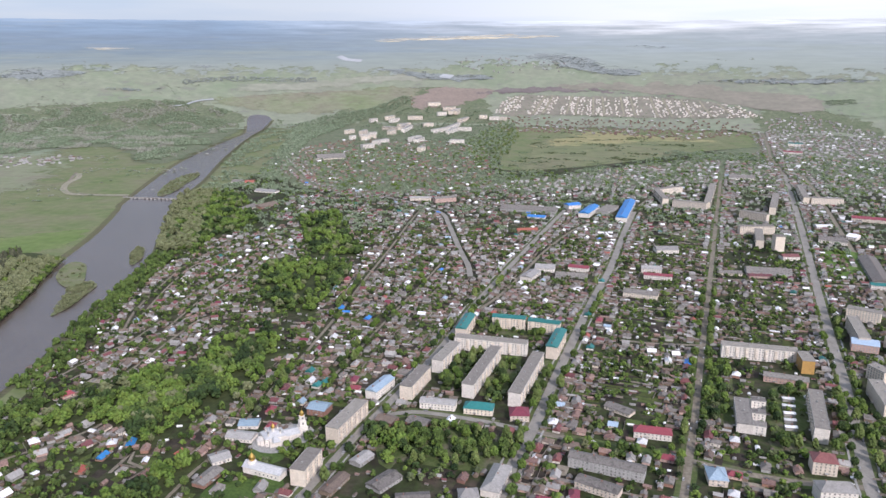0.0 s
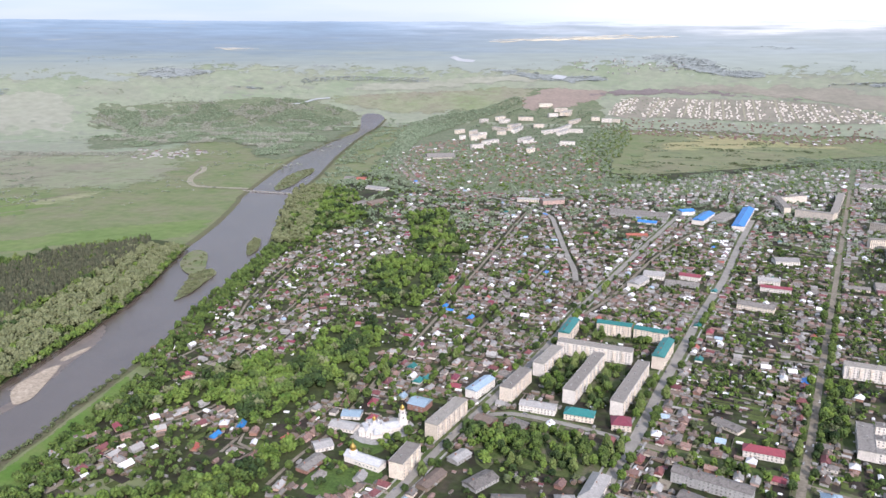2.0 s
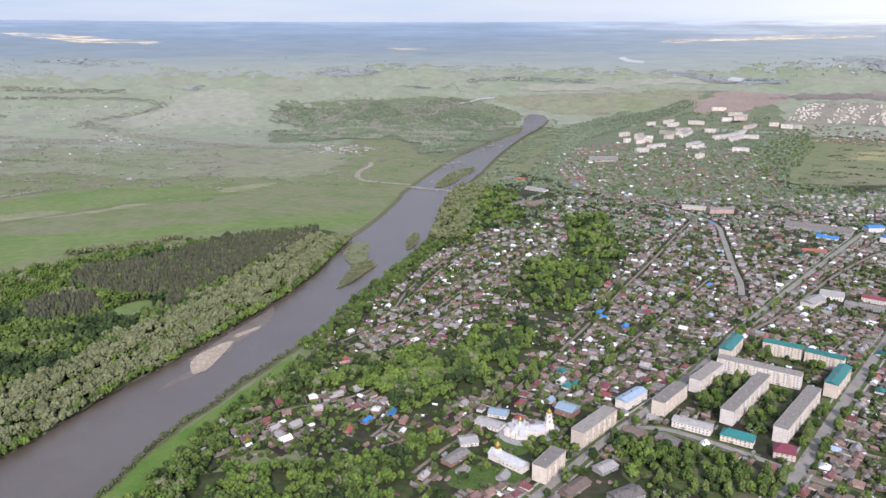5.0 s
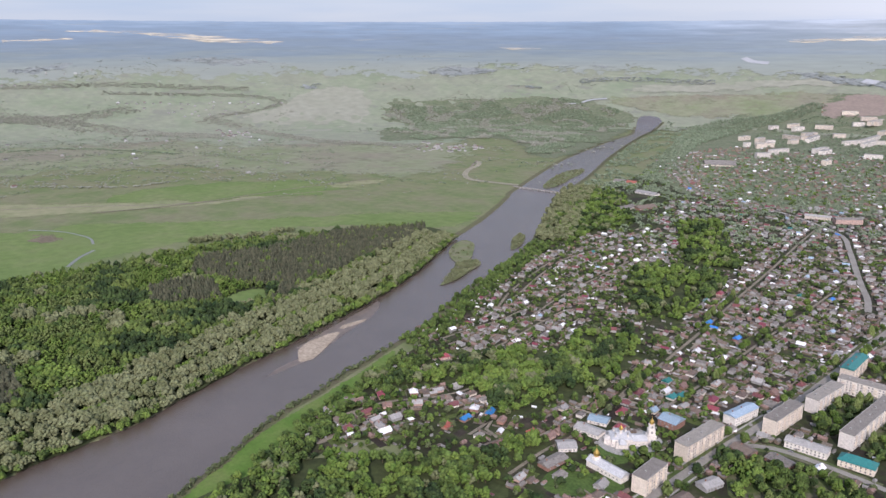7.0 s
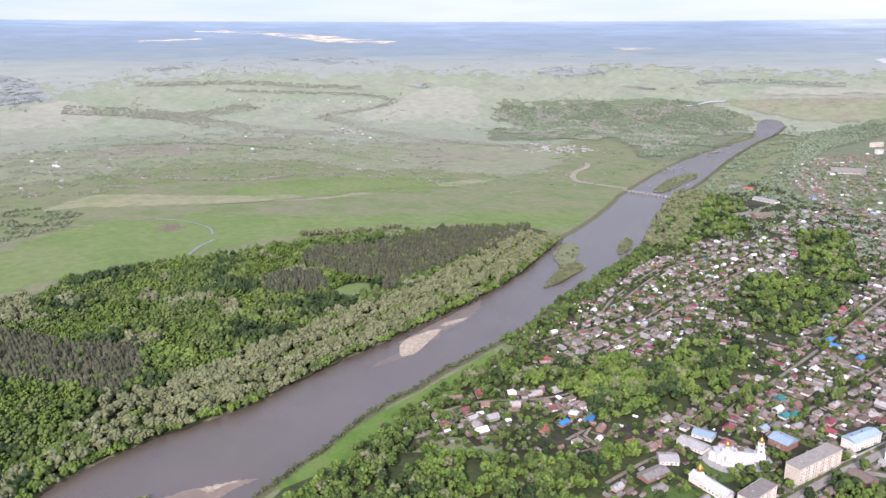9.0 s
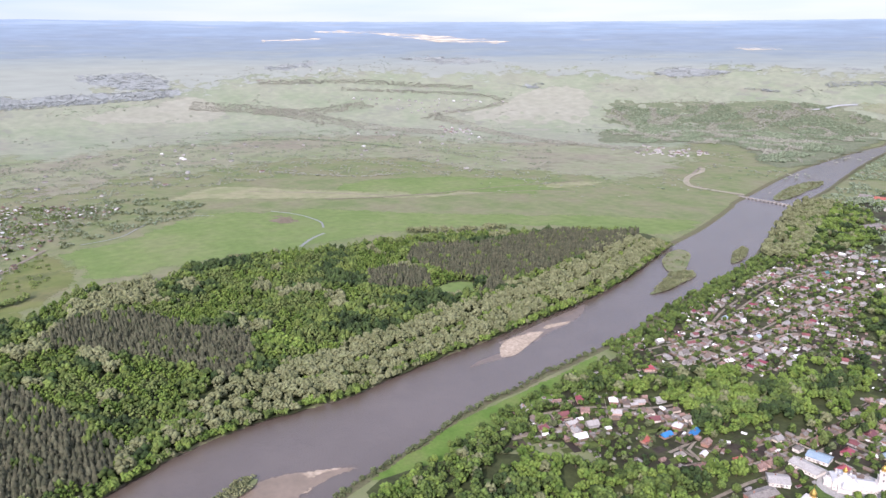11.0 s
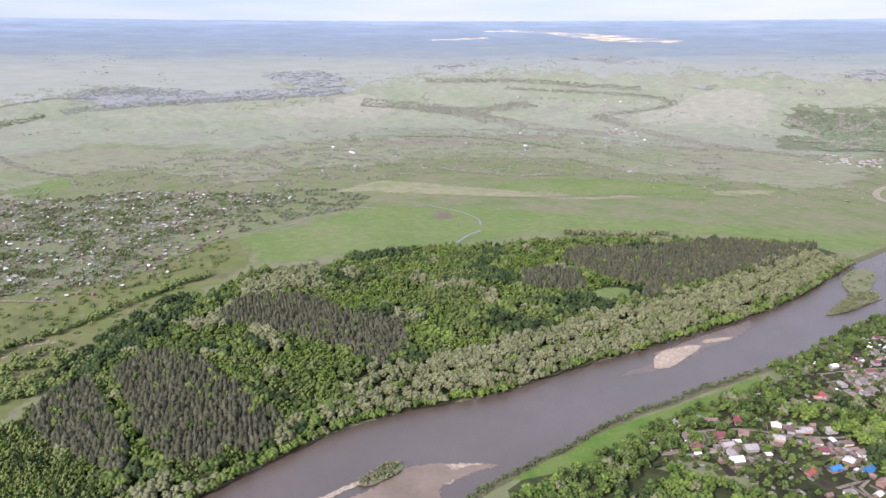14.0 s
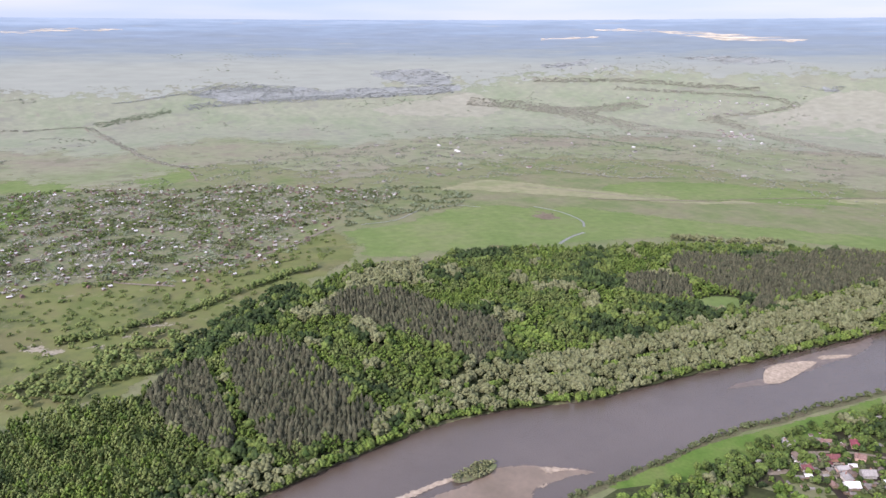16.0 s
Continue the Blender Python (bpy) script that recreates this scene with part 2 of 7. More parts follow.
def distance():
    """The plain far distance at the rim: air haze painted as glow over streaks of woods and fields, blue on one side,
    pale under the bright sky on the other.
    """
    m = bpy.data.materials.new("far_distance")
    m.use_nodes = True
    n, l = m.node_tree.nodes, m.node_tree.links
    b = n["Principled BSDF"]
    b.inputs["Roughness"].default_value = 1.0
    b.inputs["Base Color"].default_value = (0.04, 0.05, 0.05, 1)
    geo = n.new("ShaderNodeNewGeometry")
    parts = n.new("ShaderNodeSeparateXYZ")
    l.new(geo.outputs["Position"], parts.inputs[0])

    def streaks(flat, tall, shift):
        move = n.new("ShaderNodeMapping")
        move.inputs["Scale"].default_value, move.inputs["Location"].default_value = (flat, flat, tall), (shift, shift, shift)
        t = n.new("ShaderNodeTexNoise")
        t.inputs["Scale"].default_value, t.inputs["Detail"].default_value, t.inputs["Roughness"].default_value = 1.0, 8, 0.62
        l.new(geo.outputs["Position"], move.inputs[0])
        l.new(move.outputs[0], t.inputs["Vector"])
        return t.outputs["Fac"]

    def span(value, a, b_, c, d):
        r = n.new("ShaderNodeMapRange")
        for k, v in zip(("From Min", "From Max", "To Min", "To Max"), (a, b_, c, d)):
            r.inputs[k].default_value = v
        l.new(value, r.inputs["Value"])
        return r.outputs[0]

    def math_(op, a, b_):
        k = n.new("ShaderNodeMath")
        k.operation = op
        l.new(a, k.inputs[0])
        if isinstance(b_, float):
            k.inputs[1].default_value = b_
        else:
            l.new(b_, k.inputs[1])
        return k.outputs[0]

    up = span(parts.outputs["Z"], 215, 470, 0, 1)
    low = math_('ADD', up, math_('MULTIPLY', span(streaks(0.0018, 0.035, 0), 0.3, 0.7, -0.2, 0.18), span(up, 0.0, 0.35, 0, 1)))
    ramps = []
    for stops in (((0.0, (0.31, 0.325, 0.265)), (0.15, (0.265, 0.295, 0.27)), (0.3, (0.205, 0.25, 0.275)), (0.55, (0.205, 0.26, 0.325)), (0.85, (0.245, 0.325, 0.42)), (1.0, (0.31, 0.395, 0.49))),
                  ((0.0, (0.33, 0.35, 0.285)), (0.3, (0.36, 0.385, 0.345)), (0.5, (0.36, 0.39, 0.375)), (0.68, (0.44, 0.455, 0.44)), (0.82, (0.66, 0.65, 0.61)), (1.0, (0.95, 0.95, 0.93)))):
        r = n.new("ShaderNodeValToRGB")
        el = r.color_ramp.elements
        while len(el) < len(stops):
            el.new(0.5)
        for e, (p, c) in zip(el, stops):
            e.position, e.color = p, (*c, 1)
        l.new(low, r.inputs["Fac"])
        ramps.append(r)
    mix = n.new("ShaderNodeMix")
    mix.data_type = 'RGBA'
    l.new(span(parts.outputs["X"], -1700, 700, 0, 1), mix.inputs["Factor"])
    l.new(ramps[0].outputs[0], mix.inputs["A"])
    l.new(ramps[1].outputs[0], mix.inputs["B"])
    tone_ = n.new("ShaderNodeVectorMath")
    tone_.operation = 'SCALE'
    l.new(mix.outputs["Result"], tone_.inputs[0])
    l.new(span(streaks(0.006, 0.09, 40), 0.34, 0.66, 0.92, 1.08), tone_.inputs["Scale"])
    field_ = n.new("ShaderNodeMix")
    field_.data_type = 'RGBA'
    field_.inputs["B"].default_value = (0.38, 0.37, 0.31, 1)
    l.new(span(streaks(0.003, 0.09, 90), 0.6, 0.7, 0, 0.45), field_.inputs["Factor"])
    l.new(tone_.outputs[0], field_.inputs["A"])
    l.new(field_.outputs["Result"], b.inputs["Emission Color"])
    b.inputs["Emission Strength"].default_value = 0.92
    return m


# grass paler and greyer the farther out: distance haze put into the colours
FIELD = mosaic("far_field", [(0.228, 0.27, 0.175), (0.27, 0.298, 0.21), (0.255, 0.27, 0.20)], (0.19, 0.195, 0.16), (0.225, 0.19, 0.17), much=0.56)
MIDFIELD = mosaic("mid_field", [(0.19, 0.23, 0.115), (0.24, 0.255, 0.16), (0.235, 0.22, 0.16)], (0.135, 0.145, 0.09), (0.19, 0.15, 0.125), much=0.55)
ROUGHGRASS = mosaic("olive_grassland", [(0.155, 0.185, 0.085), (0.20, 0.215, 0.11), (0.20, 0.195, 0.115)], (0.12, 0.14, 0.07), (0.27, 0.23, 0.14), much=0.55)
# yellow in the grass colour imitates sun falling through a cloud gap
SUNNYGRASS = mosaic("sunlit_grass", [(0.24, 0.26, 0.115), (0.33, 0.30, 0.15), (0.27, 0.25, 0.125)], (0.16, 0.17, 0.08), (0.36, 0.30, 0.17))
PASTURE = mosaic("rough_pasture", [(0.12, 0.155, 0.042), (0.155, 0.175, 0.058), (0.155, 0.155, 0.066)], (0.085, 0.105, 0.04), (0.23, 0.205, 0.135), 0.012)
DISTANCE = distance()
# patches of sun on the distance, painted as bright pale streaks
SUNLIT = mat("sunlit_strip_tint", [(0.60, 0.53, 0.39), (0.68, 0.60, 0.45)], 0.004, 0.95, 0.03)
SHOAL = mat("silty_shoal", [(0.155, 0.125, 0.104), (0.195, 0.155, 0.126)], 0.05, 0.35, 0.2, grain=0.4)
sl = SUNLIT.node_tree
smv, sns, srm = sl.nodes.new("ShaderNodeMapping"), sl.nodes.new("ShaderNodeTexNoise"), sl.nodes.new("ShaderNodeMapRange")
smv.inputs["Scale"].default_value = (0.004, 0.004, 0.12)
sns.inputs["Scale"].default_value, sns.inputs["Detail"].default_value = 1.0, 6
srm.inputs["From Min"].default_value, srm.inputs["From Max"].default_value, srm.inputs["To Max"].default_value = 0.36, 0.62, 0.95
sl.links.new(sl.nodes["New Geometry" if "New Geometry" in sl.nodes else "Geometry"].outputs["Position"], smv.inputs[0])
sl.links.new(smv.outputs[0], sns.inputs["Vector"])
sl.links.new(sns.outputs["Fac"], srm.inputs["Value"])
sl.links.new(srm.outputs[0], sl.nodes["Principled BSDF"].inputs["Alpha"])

# ---------------------------------------------------------------- terrain
R_FLAT, R_RIM, Z_RIM = 3200.0, 4900.0, 470.0


def rise(r):
    """The height of the land at a distance from the middle: a flat valley whose rim climbs."""
    return Z_RIM * (np.clip((r - R_FLAT) / (R_RIM - R_FLAT), 0, 1.0)) ** 1.3


def land(x, y):
    return float(rise(math.hypot(x, y)))


def dip(x, y):
    """How far the covers and all that stands on them lie under the bare curve of the rim."""
    return 1.7 * min(1, max(0, (math.hypot(x, y) - 3180) / 80))


def inside(poly, x, y):
    """For arrays x, y: whether they lie in the outline."""
    x, y = np.asarray(x, float), np.asarray(y, float)
    out = np.zeros(x.shape, bool)
    for (ax, ay), (bx, by) in zip(poly, poly[1:] + poly[:1]):
        if ay != by:
            out ^= ((ay > y) != (by > y)) & (x < (bx - ax) * (y - ay) / (by - ay) + ax)
    return out


def away(line, x, y):
    """For arrays x, y: the distance to a line of points."""
    x, y = np.asarray(x, float), np.asarray(y, float)
    best = np.full(x.shape, 1e9)
    for (ax, ay), (bx, by) in zip(line, line[1:]):
        dx, dy = bx - ax, by - ay
        s = np.clip(((x - ax) * dx + (y - ay) * dy) / (dx * dx + dy * dy + 1e-9), 0, 1)
        best = np.minimum(best, np.hypot(x - ax - s * dx, y - ay - s * dy))
    return best


def smooth(points, step, closed=False):
    """A rounded line through the points, one point every step metres or so."""
    p = [Vector((*q, 0)) for q in points]
    n, out = len(p), []
    for i in range(n if closed else n - 1):
        a, b = p[i], p[(i + 1) % n]
        before = p[i - 1] if closed or i else a * 2 - b
        after = p[(i + 2) % n] if closed or i + 2 < n else b * 2 - a
        k = max(1, int((b - a).length / step))
        for j in range(k):
            s = j / k
            q = 0.5 * (2 * a + (b - before) * s + (2 * before - 5 * a + 4 * b - after) * s * s + (3 * a - before - 3 * b + after) * s ** 3)
            out.append((q.x, q.y))
    if not closed:
        out.append((p[-1].x, p[-1].y))
    return out


def mesh(name, verts, faces, material, flat=True):
    me = bpy.data.meshes.new(name)
    me.from_pydata(verts, [], faces)
    me.materials.append(material)
    if not flat:
        me.polygons.foreach_set("use_smooth", [True] * len(me.polygons))
    me.update()
    return me


from mathutils.geometry import delaunay_2d_cdt


SOFT = {}


def feathered(material, soft):
    """The same cover, thinning out towards its edge in uneven drifts."""
    key = (material.name, soft)
    if key not in SOFT:
        m = SOFT[key] = material.copy()
        n, l = m.node_tree.nodes, m.node_tree.links
        b = n["Principled BSDF"]
        at, geo, tex = n.new("ShaderNodeAttribute"), n.new("ShaderNodeNewGeometry"), n.new("ShaderNodeTexNoise")
        at.attribute_name = "edge"
        tex.inputs["Scale"].default_value, tex.inputs["Detail"].default_value, tex.inputs["Roughness"].default_value = max(0.012, 1.3 / soft), 10, 0.72
        l.new(geo.outputs["Position"], tex.inputs["Vector"])
        far_in, drift, thick = n.new("ShaderNodeMath"), n.new("ShaderNodeMath"), n.new("ShaderNodeMath")
        far_in.operation = drift.operation = 'MULTIPLY_ADD'
        thick.operation, thick.use_clamp = 'ADD', True
        far_in.inputs[1].default_value, far_in.inputs[2].default_value = 32, -9.5
        drift.inputs[1].default_value, drift.inputs[2].default_value = 70, -35
        l.new(at.outputs["Fac"], far_in.inputs[0])
        l.new(tex.outputs["Fac"], drift.inputs[0])
        l.new(far_in.outputs[0], thick.inputs[0])
        l.new(drift.outputs[0], thick.inputs[1])
        out = thick.outputs[0]
        if b.inputs["Alpha"].links:
            both = n.new("ShaderNodeMath")
            both.operation = 'MULTIPLY'
            l.new(b.inputs["Alpha"].links[0].from_socket, both.inputs[0])
            l.new(out, both.inputs[1])
            out = both.outputs[0]
        l.new(out, b.inputs["Alpha"])
    return SOFT[key]


def patch(name, outline, lift, material, label, step=12.0, ragged=0.0, grid=0.0, category="ground", level=None, kind="structure", soft=0.0):
    """A piece of land cover inside an outline, laid on the terrain; soft: how many metres in from its edge it grows full."""
    pts = smooth(outline, step, True)
    far_ = 3 if ragged > 8 else 0
    if ragged:
        pts = [(x + ragged * (2 * noise.noise((x / 30, y / 30, 3)) + far_ * noise.noise((x / 110, y / 110, 6))), y + ragged * (2 * noise.noise((x / 30, y / 30, 9)) + far_ * noise.noise((x / 110, y / 110, 2)))) for x, y in pts]
    if soft:
        grid = min(grid or 100, soft * 0.7)
    n = len(pts)
    v = [Vector(p) for p in pts]
    if grid:
        xs, ys = [p[0] for p in pts], [p[1] for p in pts]
        gx, gy = np.meshgrid(np.arange(min(xs), max(xs), grid), np.arange(min(ys), max(ys), grid))
        ok = inside(pts, gx, gy) & (away(pts + pts[:1], gx, gy) > grid * 0.4)
        v += [Vector((float(a), float(b))) for a, b in zip(gx[ok], gy[ok])]
    vs, _, fs, *_ = delaunay_2d_cdt(v, [(i, (i + 1) % n) for i in range(n)], [], 1, 1e-3)
    z = [level + lift if level is not None else land(p.x, p.y) + lift - dip(p.x, p.y) + (5.1 * min(1, max(0, (math.hypot(p.x, p.y) - 3170) / 60)) if category == "river" else 0) for p in vs]
    top = [(p.x, p.y, h) for p, h in zip(vs, z)]
    me = mesh(name, top, [list(f) for f in fs], feathered(material, soft) if soft else material, not grid or category == "river")
    if soft:
        x, y = np.array([p.x for p in vs]), np.array([p.y for p in vs])
        me.attributes.new("edge", 'FLOAT', 'POINT').data.foreach_set("value", np.clip(away(pts + pts[:1], x, y) / soft, 0, 1).astype(np.float32))
    return tagged(new(name, me), label, category, kind=kind)


def ribbon(name, line, widths, lift, material, label, step=15.0, category="road", kind="structure"):
    """A strip along a line; widths: the width in metres, constant."""
    pts = smooth(line, step)
    verts, faces = [], []
    for i, (x, y) in enumerate(pts):
        ax, ay = pts[max(i - 1, 0)]
        bx, by = pts[min(i + 1, len(pts) - 1)]
        d = math.hypot(bx - ax, by - ay) or 1
        nx, ny = -(by - ay) / d, (bx - ax) / d
        w = widths / 2 * (1 + 0.08 * noise.noise((x / 20, y / 20, 0)))
        for s in (-w, w):
            verts.append((x + nx * s, y + ny * s, land(x + nx * s, y + ny * s) + lift))
        if i:
            faces.append((2 * i - 2, 2 * i - 1, 2 * i + 1, 2 * i))
    return tagged(new(name, mesh(name, verts, faces, material)), label, category, kind=kind)


LEFT_BANK = smooth([(-458, -175), (-502, -86), (-525, -18), (-543, 33), (-565, 86), (-584, 135), (-606, 200), (-615, 285), (-605, 375)] + [(-616, 440), (-621, 485), (-624, 530), (-625, 580), (-631, 630), (-636, 690), (-641, 745), (-648, 800), (-660, 870), (-694, 987), (-734, 1116), (-777, 1309), (-839, 1514), (-873, 1617), (-986, 2132), (-1038, 2626), (-1049, 2871), (-1105, 3074)], 12)
RIGHT_BANK = smooth([(-309, 114), (-400, 168), (-461, 265)] + [(-486, 369), (-496, 408), (-510, 471), (-512, 522), (-518, 564), (-524, 672), (-532, 743), (-553, 841), (-572, 966), (-589, 1078), (-605, 1169), (-645, 1280), (-688, 1401), (-756, 1611), (-812, 1904), (-903, 2290), (-1001, 2815), (-1037, 3195)], 12)
RIVER = LEFT_BANK + [(-1136, 3169), (-1142, 3232), (-1112, 3254), (-1071, 3244)] + RIGHT_BANK[::-1]

# the ground: one sheet of rings round the middle, fine where it is seen, with the river bed sunk into it
turns = np.radians(np.concatenate([np.arange(-110, 33, 0.3), np.arange(33, 250, 3.0)]))     # clockwise from +y
rings = np.concatenate([[1.0, 60, 120, 180], np.geomspace(230, 4740, 230)])
gx, gy = rings[:, None] * np.sin(turns)[None], rings[:, None] * np.cos(turns)[None]
gr = np.hypot(gx, gy)
gz = rise(gr) - 5.0 * np.clip((gr - 3180) / 80, 0, 1)     # dips under the covers of the rim
wet = inside(RIVER, gx, gy)
shore = np.minimum(away(LEFT_BANK, gx, gy), away(RIGHT_BANK, gx, gy))
gz = gz - np.where(wet | (shore < 1.5 + np.clip((gr - 1400) / 1700, 0, 1) * 24), 4.0, 0)
nt_, nr_ = len(turns), len(rings)
verts = np.stack([gx, gy, gz], -1).reshape(-1, 3).tolist()
faces = [(i * nt_ + (j + 1) % nt_, (i + 1) * nt_ + (j + 1) % nt_, (i + 1) * nt_ + j, i * nt_ + j) for i in range(nr_ - 1) for j in range(nt_)] + [tuple(range(nt_ - 1, -1, -1))]
tagged(new("ground", mesh("ground", verts, faces, GROUND, False)), "wide flat river valley of rough green grass", "ground", kind="structure")

# water
patch("river", RIVER, -1.6, WATER, "broad calm grey-brown river between wooded banks", 14, category="river", kind="structure", grid=70)


def bank(name, line, side):
    """The sloping earth bank along a shore, from the grass down into the water."""
    verts, faces = [], []
    prof = [(11, 0.06), (2.5, 0.05), (0.5, -1.2), (-1.0, -2.6), (-9, -4.4)]
    for i, (x, y) in enumerate(line):
        ax, ay = line[max(i - 1, 0)]
        bx, by = line[min(i + 1, len(line) - 1)]
        d = math.hypot(bx - ax, by - ay) or 1
        nx, ny = -(by - ay) / d * side, (bx - ax) / d * side
        w = 2.0 * noise.noise((x / 15, y / 15, 5))
        for s, z in prof:
            verts.append((x + nx * (s + w), y + ny * (s + w), z + land(x, y)))
        if i:
            k = len(prof)
            for j in range(k - 1):
                faces.append((k * (i - 1) + j, k * (i - 1) + j + 1, k * i + j + 1, k * i + j))
    tagged(new(name, mesh(name, verts, faces, BANK, False)), "low earth river bank with grass and roots", "river bank", kind="structure")


bank("river_bank_left", LEFT_BANK, 1)
bank("river_bank_right", RIGHT_BANK, -1)

# ---------------------------------------------------------------- land cover
MEADOW_EDGE = [(-1189, 275), (-1284, 279), (-1381, 277), (-1399, 394), (-1462, 485), (-1519, 596), (-1490, 679), (-1434, 733)] + [(-1437, 804), (-1289, 921), (-1130, 1078), (-968, 1252), (-824, 1363), (-849, 1492), (-789, 1333), (-782, 1188), (-973, 1076), (-1094, 899), (-1129, 744), (-1141, 565)] + [(-1165, 448), (-1160, 325)]
patch("meadow", MEADOW_EDGE, 0.10, MEADOW, "smooth bright green river meadow", ragged=5, soft=40)
patch("dry_strip", [(-1691, 576), (-1775, 696), (-1781, 777), (-1632, 895), (-1456, 1098), (-1260, 1518), (-1213, 1465), (-1345, 1090), (-1482, 887), (-1607, 731), (-1666, 668)], 0.14, DRY, "pale band of dry trodden grass", ragged=6, soft=22)
patch("shallow", [(-579, 512), (-578, 533), (-576, 551), (-574, 570), (-588, 577), (-590, 556), (-588, 535)], 0.05, SHOAL, "brown shoal just under the water", 4, ragged=0.6, level=-1.6, category="sand bar", soft=4)
patch("sand_bar", [(-604, 588), (-580, 566), (-573, 575), (-574, 591), (-587, 629), (-602, 661), (-610, 654), (-613, 637), (-614, 612)], 0.35, SAND, "pale dry sand bar rising from the river", 4, ragged=0.6, level=-1.6, category="sand bar", soft=3)
patch("sand_bar", [(-616, 679), (-613, 696), (-606, 716), (-601, 705), (-604, 687), (-606, 672), (-611, 669)], 0.2, SAND, "thin pale rim of sand at the shallows", 4, ragged=0.4, level=-1.6, category="sand bar", soft=2)
patch("shallow", [(-612, 592), (-617, 612), (-620, 634), (-624, 658), (-627, 685), (-632, 723), (-635, 757), (-638, 783), (-615, 756), (-600, 711), (-598, 685), (-590, 650), (-584, 628), (-600, 600)], 0.06, SHOAL, "wet brown shallows beside the sand bar", 5, ragged=0.8, level=-1.6, category="sand bar", soft=5)
ISLE_A = [(-708, 1070), (-719, 1126), (-691, 1121), (-656, 1062), (-640, 1022), (-652, 1002), (-685, 1034)]
ISLE_D = [(-646, 1000), (-630, 1030), (-611, 1015), (-605, 974), (-599, 922), (-604, 886), (-619, 930)]
ISLE_B = [(-621, 1131), (-650, 1198), (-654, 1231), (-637, 1216), (-618, 1170), (-610, 1125)]
ISLE_C = [(-840, 1692), (-876, 1822), (-886, 1930), (-867, 1995), (-842, 1943), (-826, 1827), (-812, 1730), (-817, 1674)]
ISLET = [(-515, 190), (-524, 200), (-531, 216), (-531, 229), (-525, 234), (-515, 224), (-511, 206), (-511, 194)]
for o, s in ((ISLE_A, "flat green"), (ISLE_D, "long bushy"), (ISLE_B, "small bushy"), (ISLE_C, "flat green"), (ISLET, "tiny shrubby")):
    patch("island", o, 0.9, ISLEGRASS, s + " island of grass in the river", 5, ragged=1, level=-1.6, category="island")
patch("shallow", [(-517, 220), (-523, 234), (-512, 271), (-498, 301), (-488, 309), (-486, 273), (-480, 250), (-466, 230), (-490, 134), (-499, 164), (-507, 192)], 0.06, WETSAND, "wet brown shoal under thin water", 6, ragged=2, level=-1.6, category="sand bar", soft=5)
patch("sand_bar", [(-499, 118), (-510, 140), (-520, 171), (-525, 196), (-529, 210), (-517, 196), (-510, 173), (-501, 146)], 0.3, SAND, "narrow pale sand spit in the river", 5, ragged=1, level=-1.6, category="sand bar", soft=5)
patch("sand_bar", [(-511, 266), (-509, 277), (-494, 304), (-498, 277), (-493, 265), (-483, 264), (-481, 248), (-490, 261), (-499, 267)], 0.3, SAND, "crest of pale rippled sand in the river", 4, level=-1.6, category="sand bar", soft=5)

TOWN = [(-745, 1618), (-656, 1390), (-597, 1208), (-561, 1036), (-546, 922), (-527, 802), (-488, 626), (-472, 512), (-459, 421), (-445, 345)] + [(-390, 477), (-230, 426), (-31, 392), (145, 408), (355, 480), (617, 918), (1253, 1980), (1258, 2683), (957, 2713), (632, 2544), (323, 2276), (-11, 2102), (-68, 2390), (-413, 2632), (-631, 2376), (-695, 2109), (-698, 1863)]
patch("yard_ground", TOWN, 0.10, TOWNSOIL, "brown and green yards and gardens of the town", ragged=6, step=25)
patch("far_yard_ground", [(-688, 1966), (-822, 2672), (-817, 3354), (-611, 3748), (-138, 3735), (-25, 2565), (-3, 2047), (317, 2233), (626, 2517), (868, 2827), (1064, 3439), (1432, 3081), (1113, 1967), (856, 1789), (563, 1955), (266, 1851), (-61, 1751), (-349, 1704)], 0.22, FARFLOOR, "pale yards and gardens of the far town", ragged=14, step=30, grid=100, soft=90)
patch("beach", [(-562, 1086), (-564, 1126), (-535, 1117), (-526, 1062), (-548, 1047)], 0.24, SANDY, "small bare sandy place on the shore", 8, ragged=2, soft=8)
patch("grass_strip", [(-510, 654), (-505, 587), (-499, 508), (-494, 441), (-485, 392), (-471, 333), (-464, 301), (-440, 340), (-443, 385), (-456, 449), (-465, 524), (-480, 602)], 0.2, LAWN, "strip of bright grass along the shore", ragged=2, soft=6)

# ---------------------------------------------------------------- trees
OCTA = np.array([(1, 0, 0), (-1, 0, 0), (0, 1, 0), (0, -1, 0), (0, 0, 1), (0, 0, -1)], float)
OCTF = np.array([(0, 2, 4), (2, 1, 4), (1, 3, 4), (3, 0, 4), (2, 0, 5), (1, 2, 5), (3, 1, 5), (0, 3, 5)])


